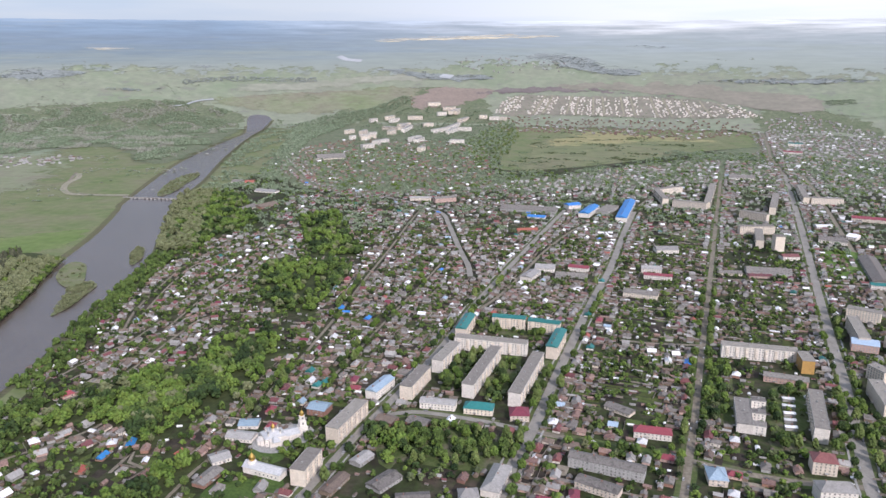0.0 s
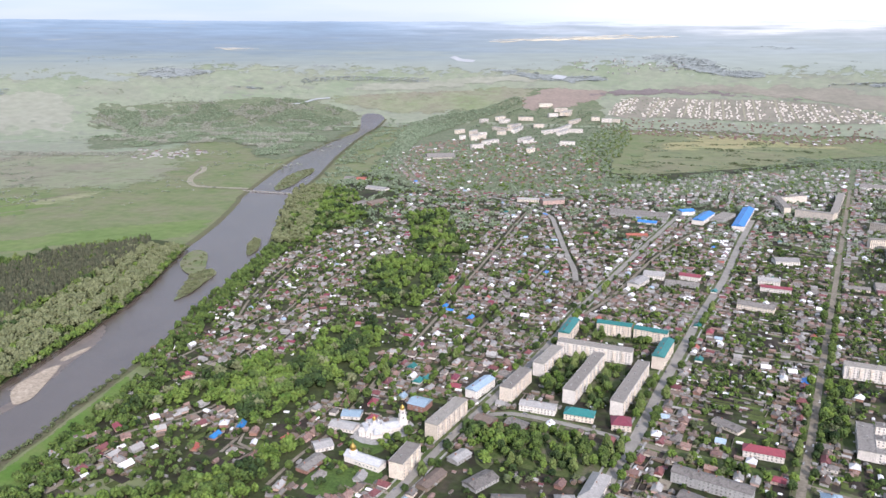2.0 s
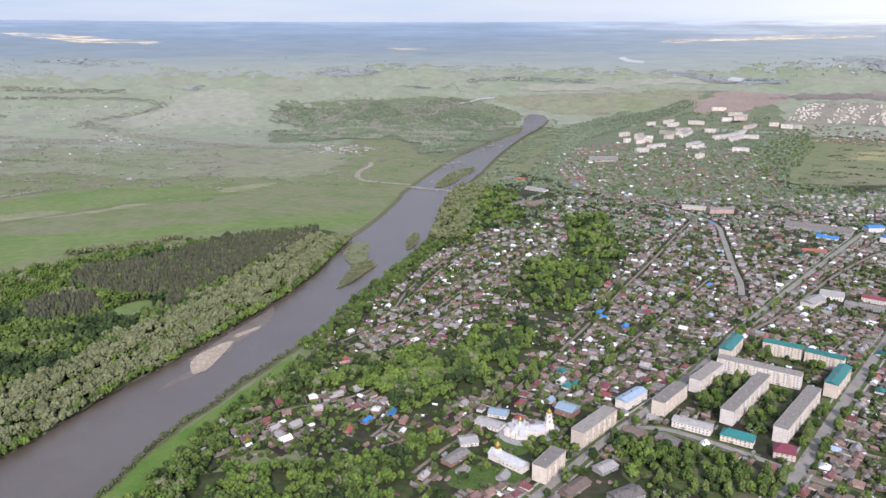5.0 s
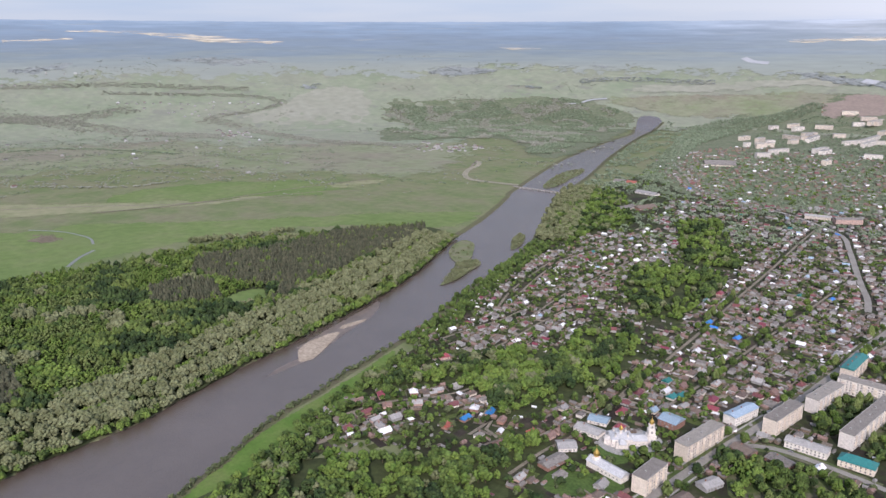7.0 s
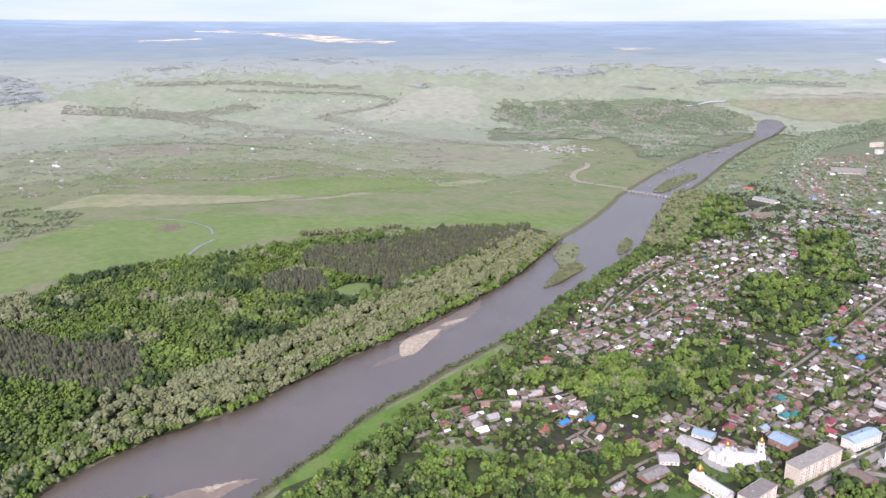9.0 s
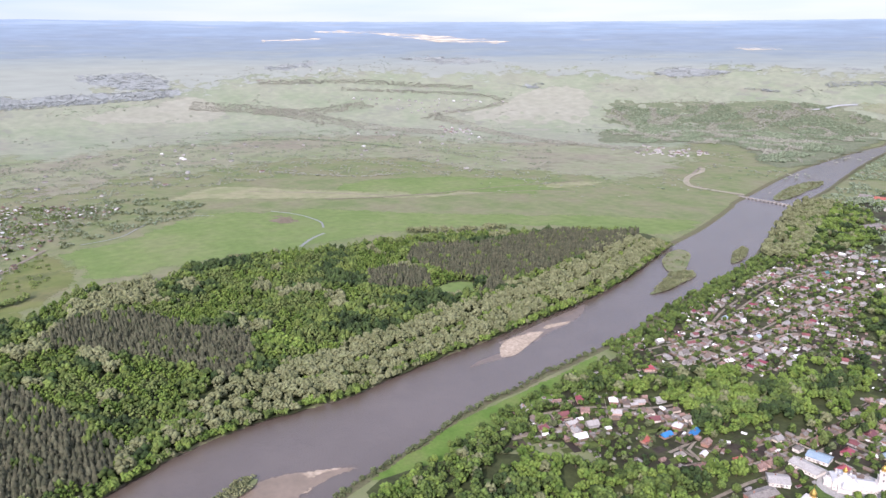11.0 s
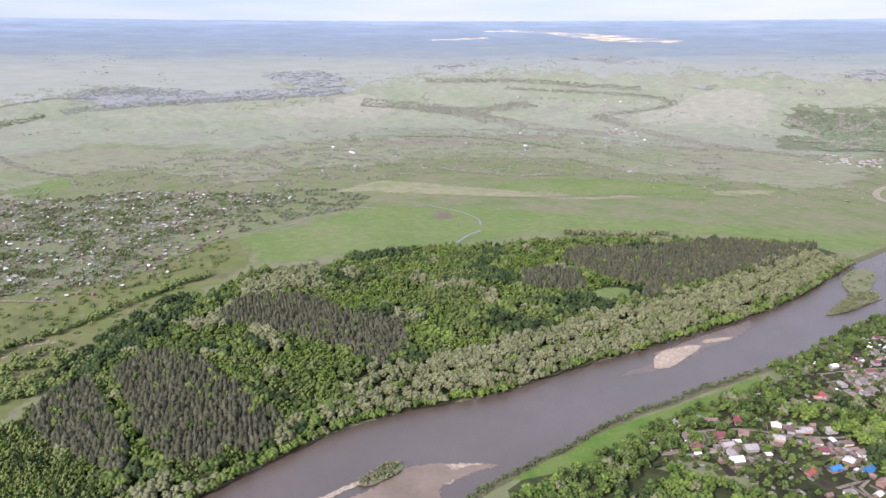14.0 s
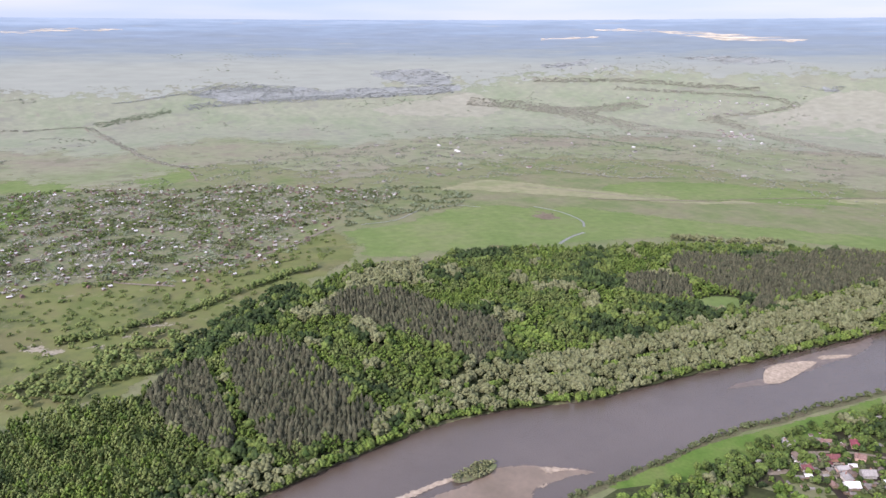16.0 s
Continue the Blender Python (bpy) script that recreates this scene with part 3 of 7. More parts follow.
def crown_shape(rng, kind, clumps):
    """Leaf clumps of one crown, of height 1 above ground and radius about 0.4: vertices and faces."""
    v, f = [], []
    if kind == "pine":          # tiers of drooping boughs
        for i in range(clumps):
            s, k = i / clumps, 6 * len(v)
            low, rad = 0.2 + 0.62 * s, 0.205 * (1 - s) ** 0.7 + 0.04
            tip = (rng.uniform(-0.012, 0.012), rng.uniform(-0.012, 0.012), min(1, low + 0.29 - 0.07 * s))
            a = np.arange(5) * 1.2566 + rng.uniform(0, 6)
            r = rad * rng.uniform(0.65, 1.3, 5)
            v.append(np.concatenate([[tip], np.stack([r * np.cos(a), r * np.sin(a), low + rng.uniform(-0.05, 0.03, 5)], -1)]))
            f.append(np.array([(k, k + 1 + j, k + 1 + (j + 1) % 5) for j in range(5)]))
        return np.concatenate(v), np.concatenate(f)
    for i in range(clumps):
        s = (i + 0.5) / clumps
        turn = i * 2.4 + rng.uniform(-0.5, 0.5)
        if kind == "birch":
            h = 0.22 + 0.7 * s
            rad, size = 0.20 * math.sin(math.pi * min(1, 0.25 + 0.75 * s)) + 0.02, 0.14 - 0.06 * s
            tall = 1.5
        elif kind == "bush":
            h = 0.25 + 0.5 * s
            rad, size = 0.5 * math.sqrt(max(0, 1 - s * s)), 0.27
            tall = 1.0
        else:
            h = 0.36 + 0.50 * s
            rad, size = 0.31 * math.sqrt(max(0.03, 1 - (1.7 * s - 0.75) ** 2)), (0.26 if clumps < 11 else 0.215 if clumps < 30 else 0.125)
            tall = 0.95
        rad *= rng.uniform(0.7, 1.15)
        size *= rng.uniform(0.75, 1.3)
        o = OCTA * rng.uniform(0.65, 1.25, (6, 1)) * size
        ang = rng.uniform(0, 6.3)
        c, sn = math.cos(ang), math.sin(ang)
        tilt = rng.uniform(-0.5, 0.5)
        o = o @ np.array([[c, -sn, 0], [sn, c, 0], [0, 0, tall]]) @ np.array([[1, 0, 0], [0, math.cos(tilt), -math.sin(tilt)], [0, math.sin(tilt), math.cos(tilt)]])
        f.append(OCTF + 6 * len(v))
        v.append(o + (rad * math.cos(turn), rad * math.sin(turn), h))
    return np.concatenate(v), np.concatenate(f)


def trunk_shape(kind, sides=4):
    """A tapered trunk with two forked limbs."""
    v, f = [], []
    def limb(a, b, ra, rb):
        k = len(v)
        for p, r in ((a, ra), (b, rb)):
            for i in range(sides):
                t = 2 * math.pi * i / sides
                v.append((p[0] + r * math.cos(t), p[1] + r * math.sin(t), p[2]))
        for i in range(sides):
            j = (i + 1) % sides
            f.append((k + i, k + j, k + sides + j)), f.append((k + i, k + sides + j, k + sides + i))
    limb((0, 0, -0.03), (0, 0, 0.75 if kind == "pine" else 0.5), 0.028, 0.014)
    if kind not in ("pine", "bush"):
        limb((0, 0, 0.3), (0.15, 0.05, 0.6), 0.014, 0.007)
        limb((0, 0, 0.34), (-0.12, -0.09, 0.62), 0.013, 0.006)
    return np.array(v), np.array(f)


rng = np.random.default_rng(5)
SHAPES = {(k, n): [crown_shape(rng, k, n) for _ in range(6)] for k, n in
          (("round", 14), ("round", 12), ("round", 9), ("round", 6), ("pine", 5), ("birch", 12), ("bush", 7), ("bush", 4))}
TRUNKS = {k: trunk_shape(k, 3) for k in ("round", "pine", "birch", "bush")}


def tri_mesh(name, v, f, material, soft_=False):
    me = bpy.data.meshes.new(name)
    me.vertices.add(len(v))
    me.vertices.foreach_set("co", np.asarray(v, np.float32).ravel())
    me.loops.add(len(f) * 3)
    me.loops.foreach_set("vertex_index", np.asarray(f, np.int32).ravel())
    me.polygons.add(len(f))
    me.polygons.foreach_set("loop_start", np.arange(0, len(f) * 3, 3, dtype=np.int32))
    me.materials.append(material)
    if soft_:
        me.polygons.foreach_set("use_smooth", [True] * len(f))
    me.update(calc_edges=True)
    return me


def wood(name, spots, kind, clumps, high, wide, material, label, trunks=True, category="trees"):
    """Many trees as one mass. spots: places; high, wide: mean height, and width against height."""
    spots = np.asarray(spots, float)
    if not len(spots):
        return
    V, F, TV, TF, nv, nt = [], [], [], [], 0, 0
    for x, y in spots:
        v, f = SHAPES[kind, clumps][rng.integers(6)]
        h = high * rng.uniform(0.72, 1.25)
        w = h * wide * rng.uniform(0.85, 1.2)
        a = rng.uniform(0, 6.3)
        c, s = math.cos(a), math.sin(a)
        m = np.array([[c * w, -s * w, 0], [s * w, c * w, 0], [0, 0, h]]).T
        at = (x, y, land(x, y) - 0.1 - 0.65 * dip(x, y))
        V.append(v @ m + at), F.append(f + nv)
        nv += len(v)
        if trunks and math.hypot(x, y) < (1000 if kind == "pine" else 720):
            tv, tf = TRUNKS[kind]
            TV.append(tv @ (np.diag([h, h, h])) + at), TF.append(tf + nt)
            nt += len(tv)
    ob = tagged(new(name, tri_mesh(name, np.concatenate(V), np.concatenate(F), material, kind != "pine")), label, category, kind="stuff")
    if TV:
        t = new("trunks", tri_mesh("trunks", np.concatenate(TV), np.concatenate(TF), BARK))
        t.parent = ob
        tagged(t, kind="stuff")
    return ob


def scatter(poly, gap, keep=1.0, rows=None):
    """Places inside an outline about gap metres apart, uneven; rows: the turn of planted rows."""
    xs, ys = [p[0] for p in poly], [p[1] for p in poly]
    cx, cy = (min(xs) + max(xs)) / 2, (min(ys) + max(ys)) / 2
    half = math.hypot(max(xs) - min(xs), max(ys) - min(ys)) / 2
    gx, gy = np.meshgrid(np.arange(-half, half, gap), np.arange(-half, half, gap))
    gx[1::2] += gap / 2
    wob = 0.22 if rows is not None else 0.42
    gx, gy = gx + rng.uniform(-wob, wob, gx.shape) * gap, gy + rng.uniform(-wob, wob, gx.shape) * gap
    a = rows or 0.3
    x, y = cx + gx * math.cos(a) - gy * math.sin(a), cy + gx * math.sin(a) + gy * math.cos(a)
    ok = inside(poly, x, y) & (rng.random(x.shape) < keep)
    return np.stack([x[ok], y[ok]], -1)


def clear(spots, *polys):
    spots = np.asarray(spots, float).reshape(-1, 2)
    for p in polys:
        spots = spots[~inside(p, spots[:, 0], spots[:, 1])]
    return spots


def offshore(line, side, near, far, gap, keep=1.0):
    """Places in a band along a shore, between two distances inland."""
    pts = []
    for (ax, ay), (bx, by) in zip(line, line[1:]):
        d = math.hypot(bx - ax, by - ay)
        nx, ny = -(by - ay) / d * side, (bx - ax) / d * side
        k = d * (far - near) / (gap * gap) * keep
        for _ in range(int(k) + (rng.random() < k % 1)):
            s, o = rng.random(), rng.uniform(near, far)
            pts.append((ax + s * (bx - ax) + nx * o, ay + s * (by - ay) + ny * o))
    return np.array(pts)


def belt(line, width, gap):
    """Places along a line of trees of that width."""
    return offshore(smooth(line, 20), 1, -width / 2, width / 2, gap)

# ---------------------------------------------------------------- woods of the left bank
PINES = [
    [(-1008, 767), (-946, 871), (-925, 1054), (-854, 1102), (-831, 1172), (-794, 1075), (-780, 929), (-765, 791), (-738, 673), (-792, 747), (-846, 720), (-949, 708)],
    [(-931, 616), (-921, 676), (-875, 691), (-811, 652), (-872, 583)],
    [(-953, 164), (-997, 212), (-987, 276), (-881, 323), (-815, 368), (-741, 338), (-714, 296), (-773, 270), (-838, 234), (-914, 179)],
    [(-826, 25), (-857, 59), (-861, 99), (-782, 126), (-694, 144), (-631, 163), (-597, 133), (-601, 93), (-610, 54), (-687, 37), (-769, 33)],
    [(-758, -57), (-814, -12), (-824, 6), (-747, 14), (-650, 29), (-611, 16), (-639, -6), (-703, -40)],
]
WILLOWS = [(-962, 170), (-1024, 210), (-1105, 273), (-1126, 354), (-1030, 337), (-1010, 274), (-990, 195), (-908, 163), (-910, 127), (-944, 125)]
DARKWOOD = [(-836, -5), (-912, 37), (-1011, 135), (-959, 112), (-857, 33), (-816, 6)]
BIRCHES = [(-722, -265), (-722, -177), (-747, -133), (-754, -83), (-724, -51), (-644, -16), (-577, 14), (-567, -30), (-543, -70), (-547, -215)]
CLEARING = [(-820, 660), (-825, 712), (-804, 726), (-767, 696), (-763, 656), (-789, 639)]
FOREST = [(-748, -83), (-765, -57), (-838, -11), (-921, 37), (-1010, 104), (-1050, 174), (-1141, 263), (-1090, 361), (-1155, 423), (-1117, 618), (-1065, 698)] + [(-1101, 673), (-1076, 762), (-1046, 858), (-943, 1042), (-826, 1175), (-775, 1139), (-751, 1104)] + [p for p in LEFT_BANK[::-1]]
i0 = min(range(len(LEFT_BANK)), key=lambda i: math.hypot(LEFT_BANK[i][0] - -732, LEFT_BANK[i][1] - 1093))
FOREST = FOREST[:-len(LEFT_BANK)] + LEFT_BANK[:i0][::-1]
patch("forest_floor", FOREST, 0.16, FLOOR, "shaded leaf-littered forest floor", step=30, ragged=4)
patch("clearing", CLEARING, 0.34, MEADOW, "bright grassy clearing in the wood", 10, ragged=3, soft=8)
strip = LEFT_BANK[:i0 + 5]
for p in PINES:
    sp = scatter(p, 4.9, 0.97, rows=0.9)
    odd = rng.random(len(sp)) < 0.04 + 0.3 * (np.array([noise.noise((x / 14, y / 22, 27)) for x, y in sp]) > 0.42)
    wood("pine_wood", sp[odd], "round", 9, 13, 0.7, FORESTLEAF, "broadleaved trees strayed among the pines", category="woodland")
    wood("pine_wood", sp[~odd], "pine", 5, 16, 1.1, PINE, "planted brown-green pines in close rows", category="pine wood")
silver = np.concatenate([offshore(strip, 1, 8, 44, 6.7), offshore(strip, 1, 55, 98, 6.9)])
gap_ = np.array([noise.noise((x / 38, y / 38, 23)) for x, y in silver])
south = silver[:, 1] < 235
shore_ = away(LEFT_BANK, silver[:, 0], silver[:, 1])
keep_ = ~south | ((shore_ < 34) & (gap_ > 0.02)) | (silver[:, 1] < -45) & (shore_ < 40)
silver, gap_ = silver[keep_], gap_[keep_]
wood("willow_wood", silver[gap_ > -0.36], "round", 14, 11.5, 0.95, WILLOW, "silvery grey-green willows along the bank", category="willow wood")
wood("willow_wood", silver[gap_ <= -0.36][::2], "round", 9, 8, 1.0, FORESTLEAF, "green gaps in the row of willows", category="woodland")
edge = np.concatenate([offshore(strip, 1, -3.0, 9, 4.7), offshore(strip, 1, 42, 58, 6.5)])
hue = np.array([noise.noise((x / 25, y / 25, 19)) for x, y in edge]) + rng.uniform(-0.3, 0.3, len(edge))
for lo, hi, m, s in ((-9, -0.1, BRIGHTLEAF, "fresh yellow-green"), (-0.1, 0.2, FORESTLEAF, "olive green"), (0.2, 9, WILLOW, "silvery grey-green")):
    wood("bank_thicket", edge[(hue >= lo) & (hue < hi)], "round", 9, 7.2, 1.0, m, s + " thicket at the water's edge", category="thicket")
wood("willow_wood", scatter(WILLOWS, 9), "round", 14, 12, 1.0, WILLOW, "silvery grey-green willows in a grove", category="willow wood")
wood("dark_wood", scatter(DARKWOOD, 7), "round", 9, 13, 0.9, DARKLEAF, "dark green dense deciduous trees", category="woodland")
patch("birch_meadow", BIRCHES, 0.24, MEADOW, "grass beneath the young birches", 25, ragged=6)
young = scatter(BIRCHES, 6.9, 0.9)
hue = np.array([noise.noise((x / 35, y / 35, 17)) for x, y in young]) + rng.uniform(-0.25, 0.25, len(young))
for lo, hi, kind, m, s in ((-9, -0.55, "birch", DARKLEAF, "slender dark green alders in damp grass"), (-0.55, -0.3, "birch", FORESTLEAF, "slender green aspens on grass"), (-0.3, 0.2, "birch", BIRCH, "slender young birches on grass"), (0.2, 9, "birch", BRIGHTLEAF, "fresh green young maples on grass")):
    wood("birch_wood", young[(hue >= lo) & (hue < hi)], kind, 12, 14, 0.95, m, s, category="birch wood")
rest = clear(scatter(FOREST, 8.8, 0.97), *PINES, BIRCHES, WILLOWS, DARKWOOD, CLEARING)
inland = away(LEFT_BANK, rest[:, 0], rest[:, 1])
rest = rest[(inland > 90) | ((rest[:, 1] < 235) & (inland > 9))]
mix = np.array([noise.noise((x / 90, y / 90, 2)) for x, y in rest])
mix = mix + np.where(rest[:, 1] < 420, 0.26, 0.1) * np.sin((rest[:, 0] * -0.48 + rest[:, 1] * 0.875) / 6.5)
mix2 = np.array([noise.noise((x / 45, y / 45, 12)) for x, y in rest])
GLADE = [(-797, 363), (-806, 395), (-746, 411), (-725, 396), (-741, 371), (-769, 355)]
glade = inside(GLADE, rest[:, 0], rest[:, 1])
grey = (mix2 > 0.36) & ~glade
wood("mixed_wood", rest[glade], "round", 9, 9, 1.1, BRIGHTLEAF, "bright fresh green stand of young maples", category="woodland")
wood("mixed_wood", rest[grey], "round", 14, 12, 1.0, WILLOW, "silvery willows scattered through the wood", category="woodland")
rest, mix, mix2 = rest[~glade & ~grey], mix[~glade & ~grey], mix2[~glade & ~grey]
slim = mix2 < -0.3
wood("mixed_wood", rest[slim], "birch", 12, 13, 1.25, BIRCH, "slender light green birches in the wood", category="woodland")
rest, mix = rest[~slim], mix[~slim]
wood("mixed_wood", rest[mix < -0.24], "round", 9, 12, 0.9, DARKLEAF, "dark green mixed deciduous wood", category="woodland")
wood("mixed_wood", rest[(mix >= -0.24) & (mix < 0.1)], "round", 9, 12, 0.95, FORESTLEAF, "green mixed deciduous wood", category="woodland")
wood("mixed_wood", rest[mix >= 0.1], "birch", 12, 12, 1.3, BRIGHTLEAF, "bright fresh green young wood", category="woodland")

# ---------------------------------------------------------------- building kit
WALLS = {k: mat("wall_" + k, c, 0.15, 0.9, 1.2, spread=0.12) for k, c in dict(
    white=[(0.82, 0.765, 0.70), (0.74, 0.685, 0.62)], cream=[(0.77, 0.68, 0.575), (0.69, 0.60, 0.495)],
    brick=[(0.36, 0.20, 0.15), (0.30, 0.17, 0.13)], log=[(0.20, 0.15, 0.11), (0.26, 0.20, 0.15)],
    grey=[(0.42, 0.41, 0.39), (0.36, 0.35, 0.34)], pink=[(0.60, 0.42, 0.36), (0.55, 0.38, 0.32)],
    ochre=[(0.60, 0.38, 0.12), (0.52, 0.32, 0.10)]).items()}
ROOFS = {k: mat("roof_" + k, c, 0.25, r, 1.5, spread=0.22) for k, (c, r) in dict(
    slate=([(0.168, 0.151, 0.136), (0.244, 0.225, 0.206), (0.126, 0.115, 0.102)], 0.85),
    pale=([(0.386, 0.37, 0.353), (0.311, 0.298, 0.281)], 0.5),
    white=([(0.82, 0.82, 0.82), (0.72, 0.72, 0.73)], 0.45),
    rust=([(0.202, 0.13, 0.109), (0.269, 0.176, 0.151), (0.168, 0.109, 0.097)], 0.8),
    maroon=([(0.168, 0.063, 0.067), (0.218, 0.084, 0.084)], 0.5),
    crimson=([(0.277, 0.063, 0.084), (0.235, 0.059, 0.08)], 0.5),
    red=([(0.353, 0.101, 0.076), (0.302, 0.084, 0.067)], 0.5),
    brown=([(0.143, 0.109, 0.092), (0.185, 0.143, 0.118)], 0.8),
    teal=([(0.03, 0.16, 0.15), (0.04, 0.19, 0.175)], 0.5),
    blue=([(0.04, 0.20, 0.55), (0.06, 0.25, 0.60)], 0.5),
    ice=([(0.319, 0.42, 0.521), (0.37, 0.47, 0.571)], 0.5),
    tar=([(0.225, 0.205, 0.18), (0.29, 0.265, 0.235)], 0.95)).items()}
GLASS = mat("window_glass", [(0.20, 0.20, 0.20), (0.32, 0.31, 0.30)], 0.8, 0.2, spec=0.5, spread=0.5)
GOLD = mat("gilded_metal", [(0.75, 0.50, 0.14), (0.65, 0.42, 0.12)], 0.5, 0.3, metal=1.0)
CONCRETE = mat("concrete", [(0.40, 0.39, 0.37), (0.34, 0.33, 0.31)], 0.2, 0.9, 1.0)
PLANK = mat("weathered_boards", [(0.22, 0.19, 0.16), (0.30, 0.27, 0.23)], 0.3, 0.95, 1.5, island=0.4)
STEEL = mat("painted_steel", [(0.5, 0.5, 0.5), (0.42, 0.42, 0.42)], 0.5, 0.5, 2.0)
RUBBER = mat("rubber", [(0.03, 0.03, 0.03), (0.04, 0.04, 0.04)], 2.0, 0.9)


class Shape:
    """Vertices and faces of one part in the making."""

    def __init__(self):
        self.v, self.f = [], []

    def box(self, x0, y0, z0, x1, y1, z1, bottom=True):
        k = len(self.v)
        self.v += [(x0, y0, z0), (x1, y0, z0), (x1, y1, z0), (x0, y1, z0), (x0, y0, z1), (x1, y0, z1), (x1, y1, z1), (x0, y1, z1)]
        fs = [(0, 1, 5, 4), (1, 2, 6, 5), (2, 3, 7, 6), (3, 0, 4, 7), (4, 5, 6, 7)] + ([(3, 2, 1, 0)] if bottom else [])
        self.f += [tuple(k + i for i in f) for f in fs]
        return self

    def gable_walls(self, l, w, h, top):
        """Walls of a house along x with pointed ends."""
        k, a, b = len(self.v), l / 2, w / 2
        self.v += [(-a, -b, -0.4), (a, -b, -0.4), (a, b, -0.4), (-a, b, -0.4), (-a, -b, h), (a, -b, h), (a, b, h), (-a, b, h), (-a, 0, top), (a, 0, top)]
        self.f += [tuple(k + i for i in f) for f in ((0, 1, 5, 4), (2, 3, 7, 6), (1, 2, 6, 9, 5), (3, 0, 4, 8, 7))]
        return self

    def gable_roof(self, l, w, h, top, over=0.6, thick=0.22, hip=0.0):
        """Two slopes with eaves and thickness; hip: how far the ridge stops short of the ends."""
        a, b = l / 2 + over, w / 2 + over
        drop = over * (top - h) / (w / 2)
        k = len(self.v)
        for t in (0, thick):
            self.v += [(-a, -b, h - drop + t), (a, -b, h - drop + t), (a, b, h - drop + t), (-a, b, h - drop + t), (-a + hip, 0, top + t), (a - hip, 0, top + t)]
        self.f += [tuple(k + i for i in f) for f in ((6, 7, 11, 10), (8, 9, 10, 11), (0, 4, 5, 1), (2, 5, 4, 3), (0, 1, 7, 6), (2, 3, 9, 8))]
        ends = ((7, 8, 11), (9, 6, 10)) if hip else ()
        self.f += [tuple(k + i for i in f) for f in ends] + [tuple(k + i for i in f) for f in ((1, 2, 8, 7), (3, 0, 6, 9))]
        if not hip:
            self.f += [tuple(k + i for i in f) for f in ((7, 8, 11), (9, 6, 10))]
        return self

    def lathe(self, x, y, profile, sides=10):
        k, n = len(self.v), len(profile)
        for r, z in profile:
            for i in range(sides):
                t = 2 * math.pi * (i + 0.5) / sides
                self.v.append((x + r * math.cos(t), y + r * math.sin(t), z))
        for j in range(n - 1):
            for i in range(sides):
                q = (i + 1) % sides
                self.f.append((k + j * sides + i, k + j * sides + q, k + (j + 1) * sides + q, k + (j + 1) * sides + i))
        self.f.append(tuple(k + (n - 1) * sides + i for i in range(sides)))
        return self

    def mesh(self, name, material):
        return mesh(name, self.v, self.f, material)


def part(name, shape, material, parent, label="", at=None, data=None):
    ob = new(name, data or shape.mesh(name, material))
    ob.parent = parent
    if at is not None:
        ob.matrix_basis = at
    return tagged(ob, label) if label else ob


def thing(name, label, category, m, group=""):
    ob = new(name)
    ob.empty_display_size = 1
    ob.matrix_basis = m
    return tagged(ob, label, category, group)


def along(a, b):
    """The pose at the middle of a line on the ground, x along it, and its length."""
    x, y = (a[0] + b[0]) / 2, (a[1] + b[1]) / 2
    return pose(x, y, land(x, y), 0, 0, math.degrees(math.atan2(b[1] - a[1], b[0] - a[0]))), math.hypot(b[0] - a[0], b[1] - a[1])


PANE = Shape().box(-0.65, -0.06, 0, 0.65, 0.06, 1.35).mesh("window", GLASS)
BALCONY = Shape().box(-1.5, -0.5, 0, 1.5, 0.5, 1.1).box(-1.5, -0.5, 1.15, -1.4, 0.5, 2.5).mesh("balcony", WALLS["cream"])
VENT = Shape().box(-0.7, -0.5, 0, 0.7, 0.5, 1.3).box(-0.85, -0.65, 1.3, 0.85, 0.65, 1.45).mesh("vent", CONCRETE)
BUILT = []         # footprints: middle, half length, half width, turn


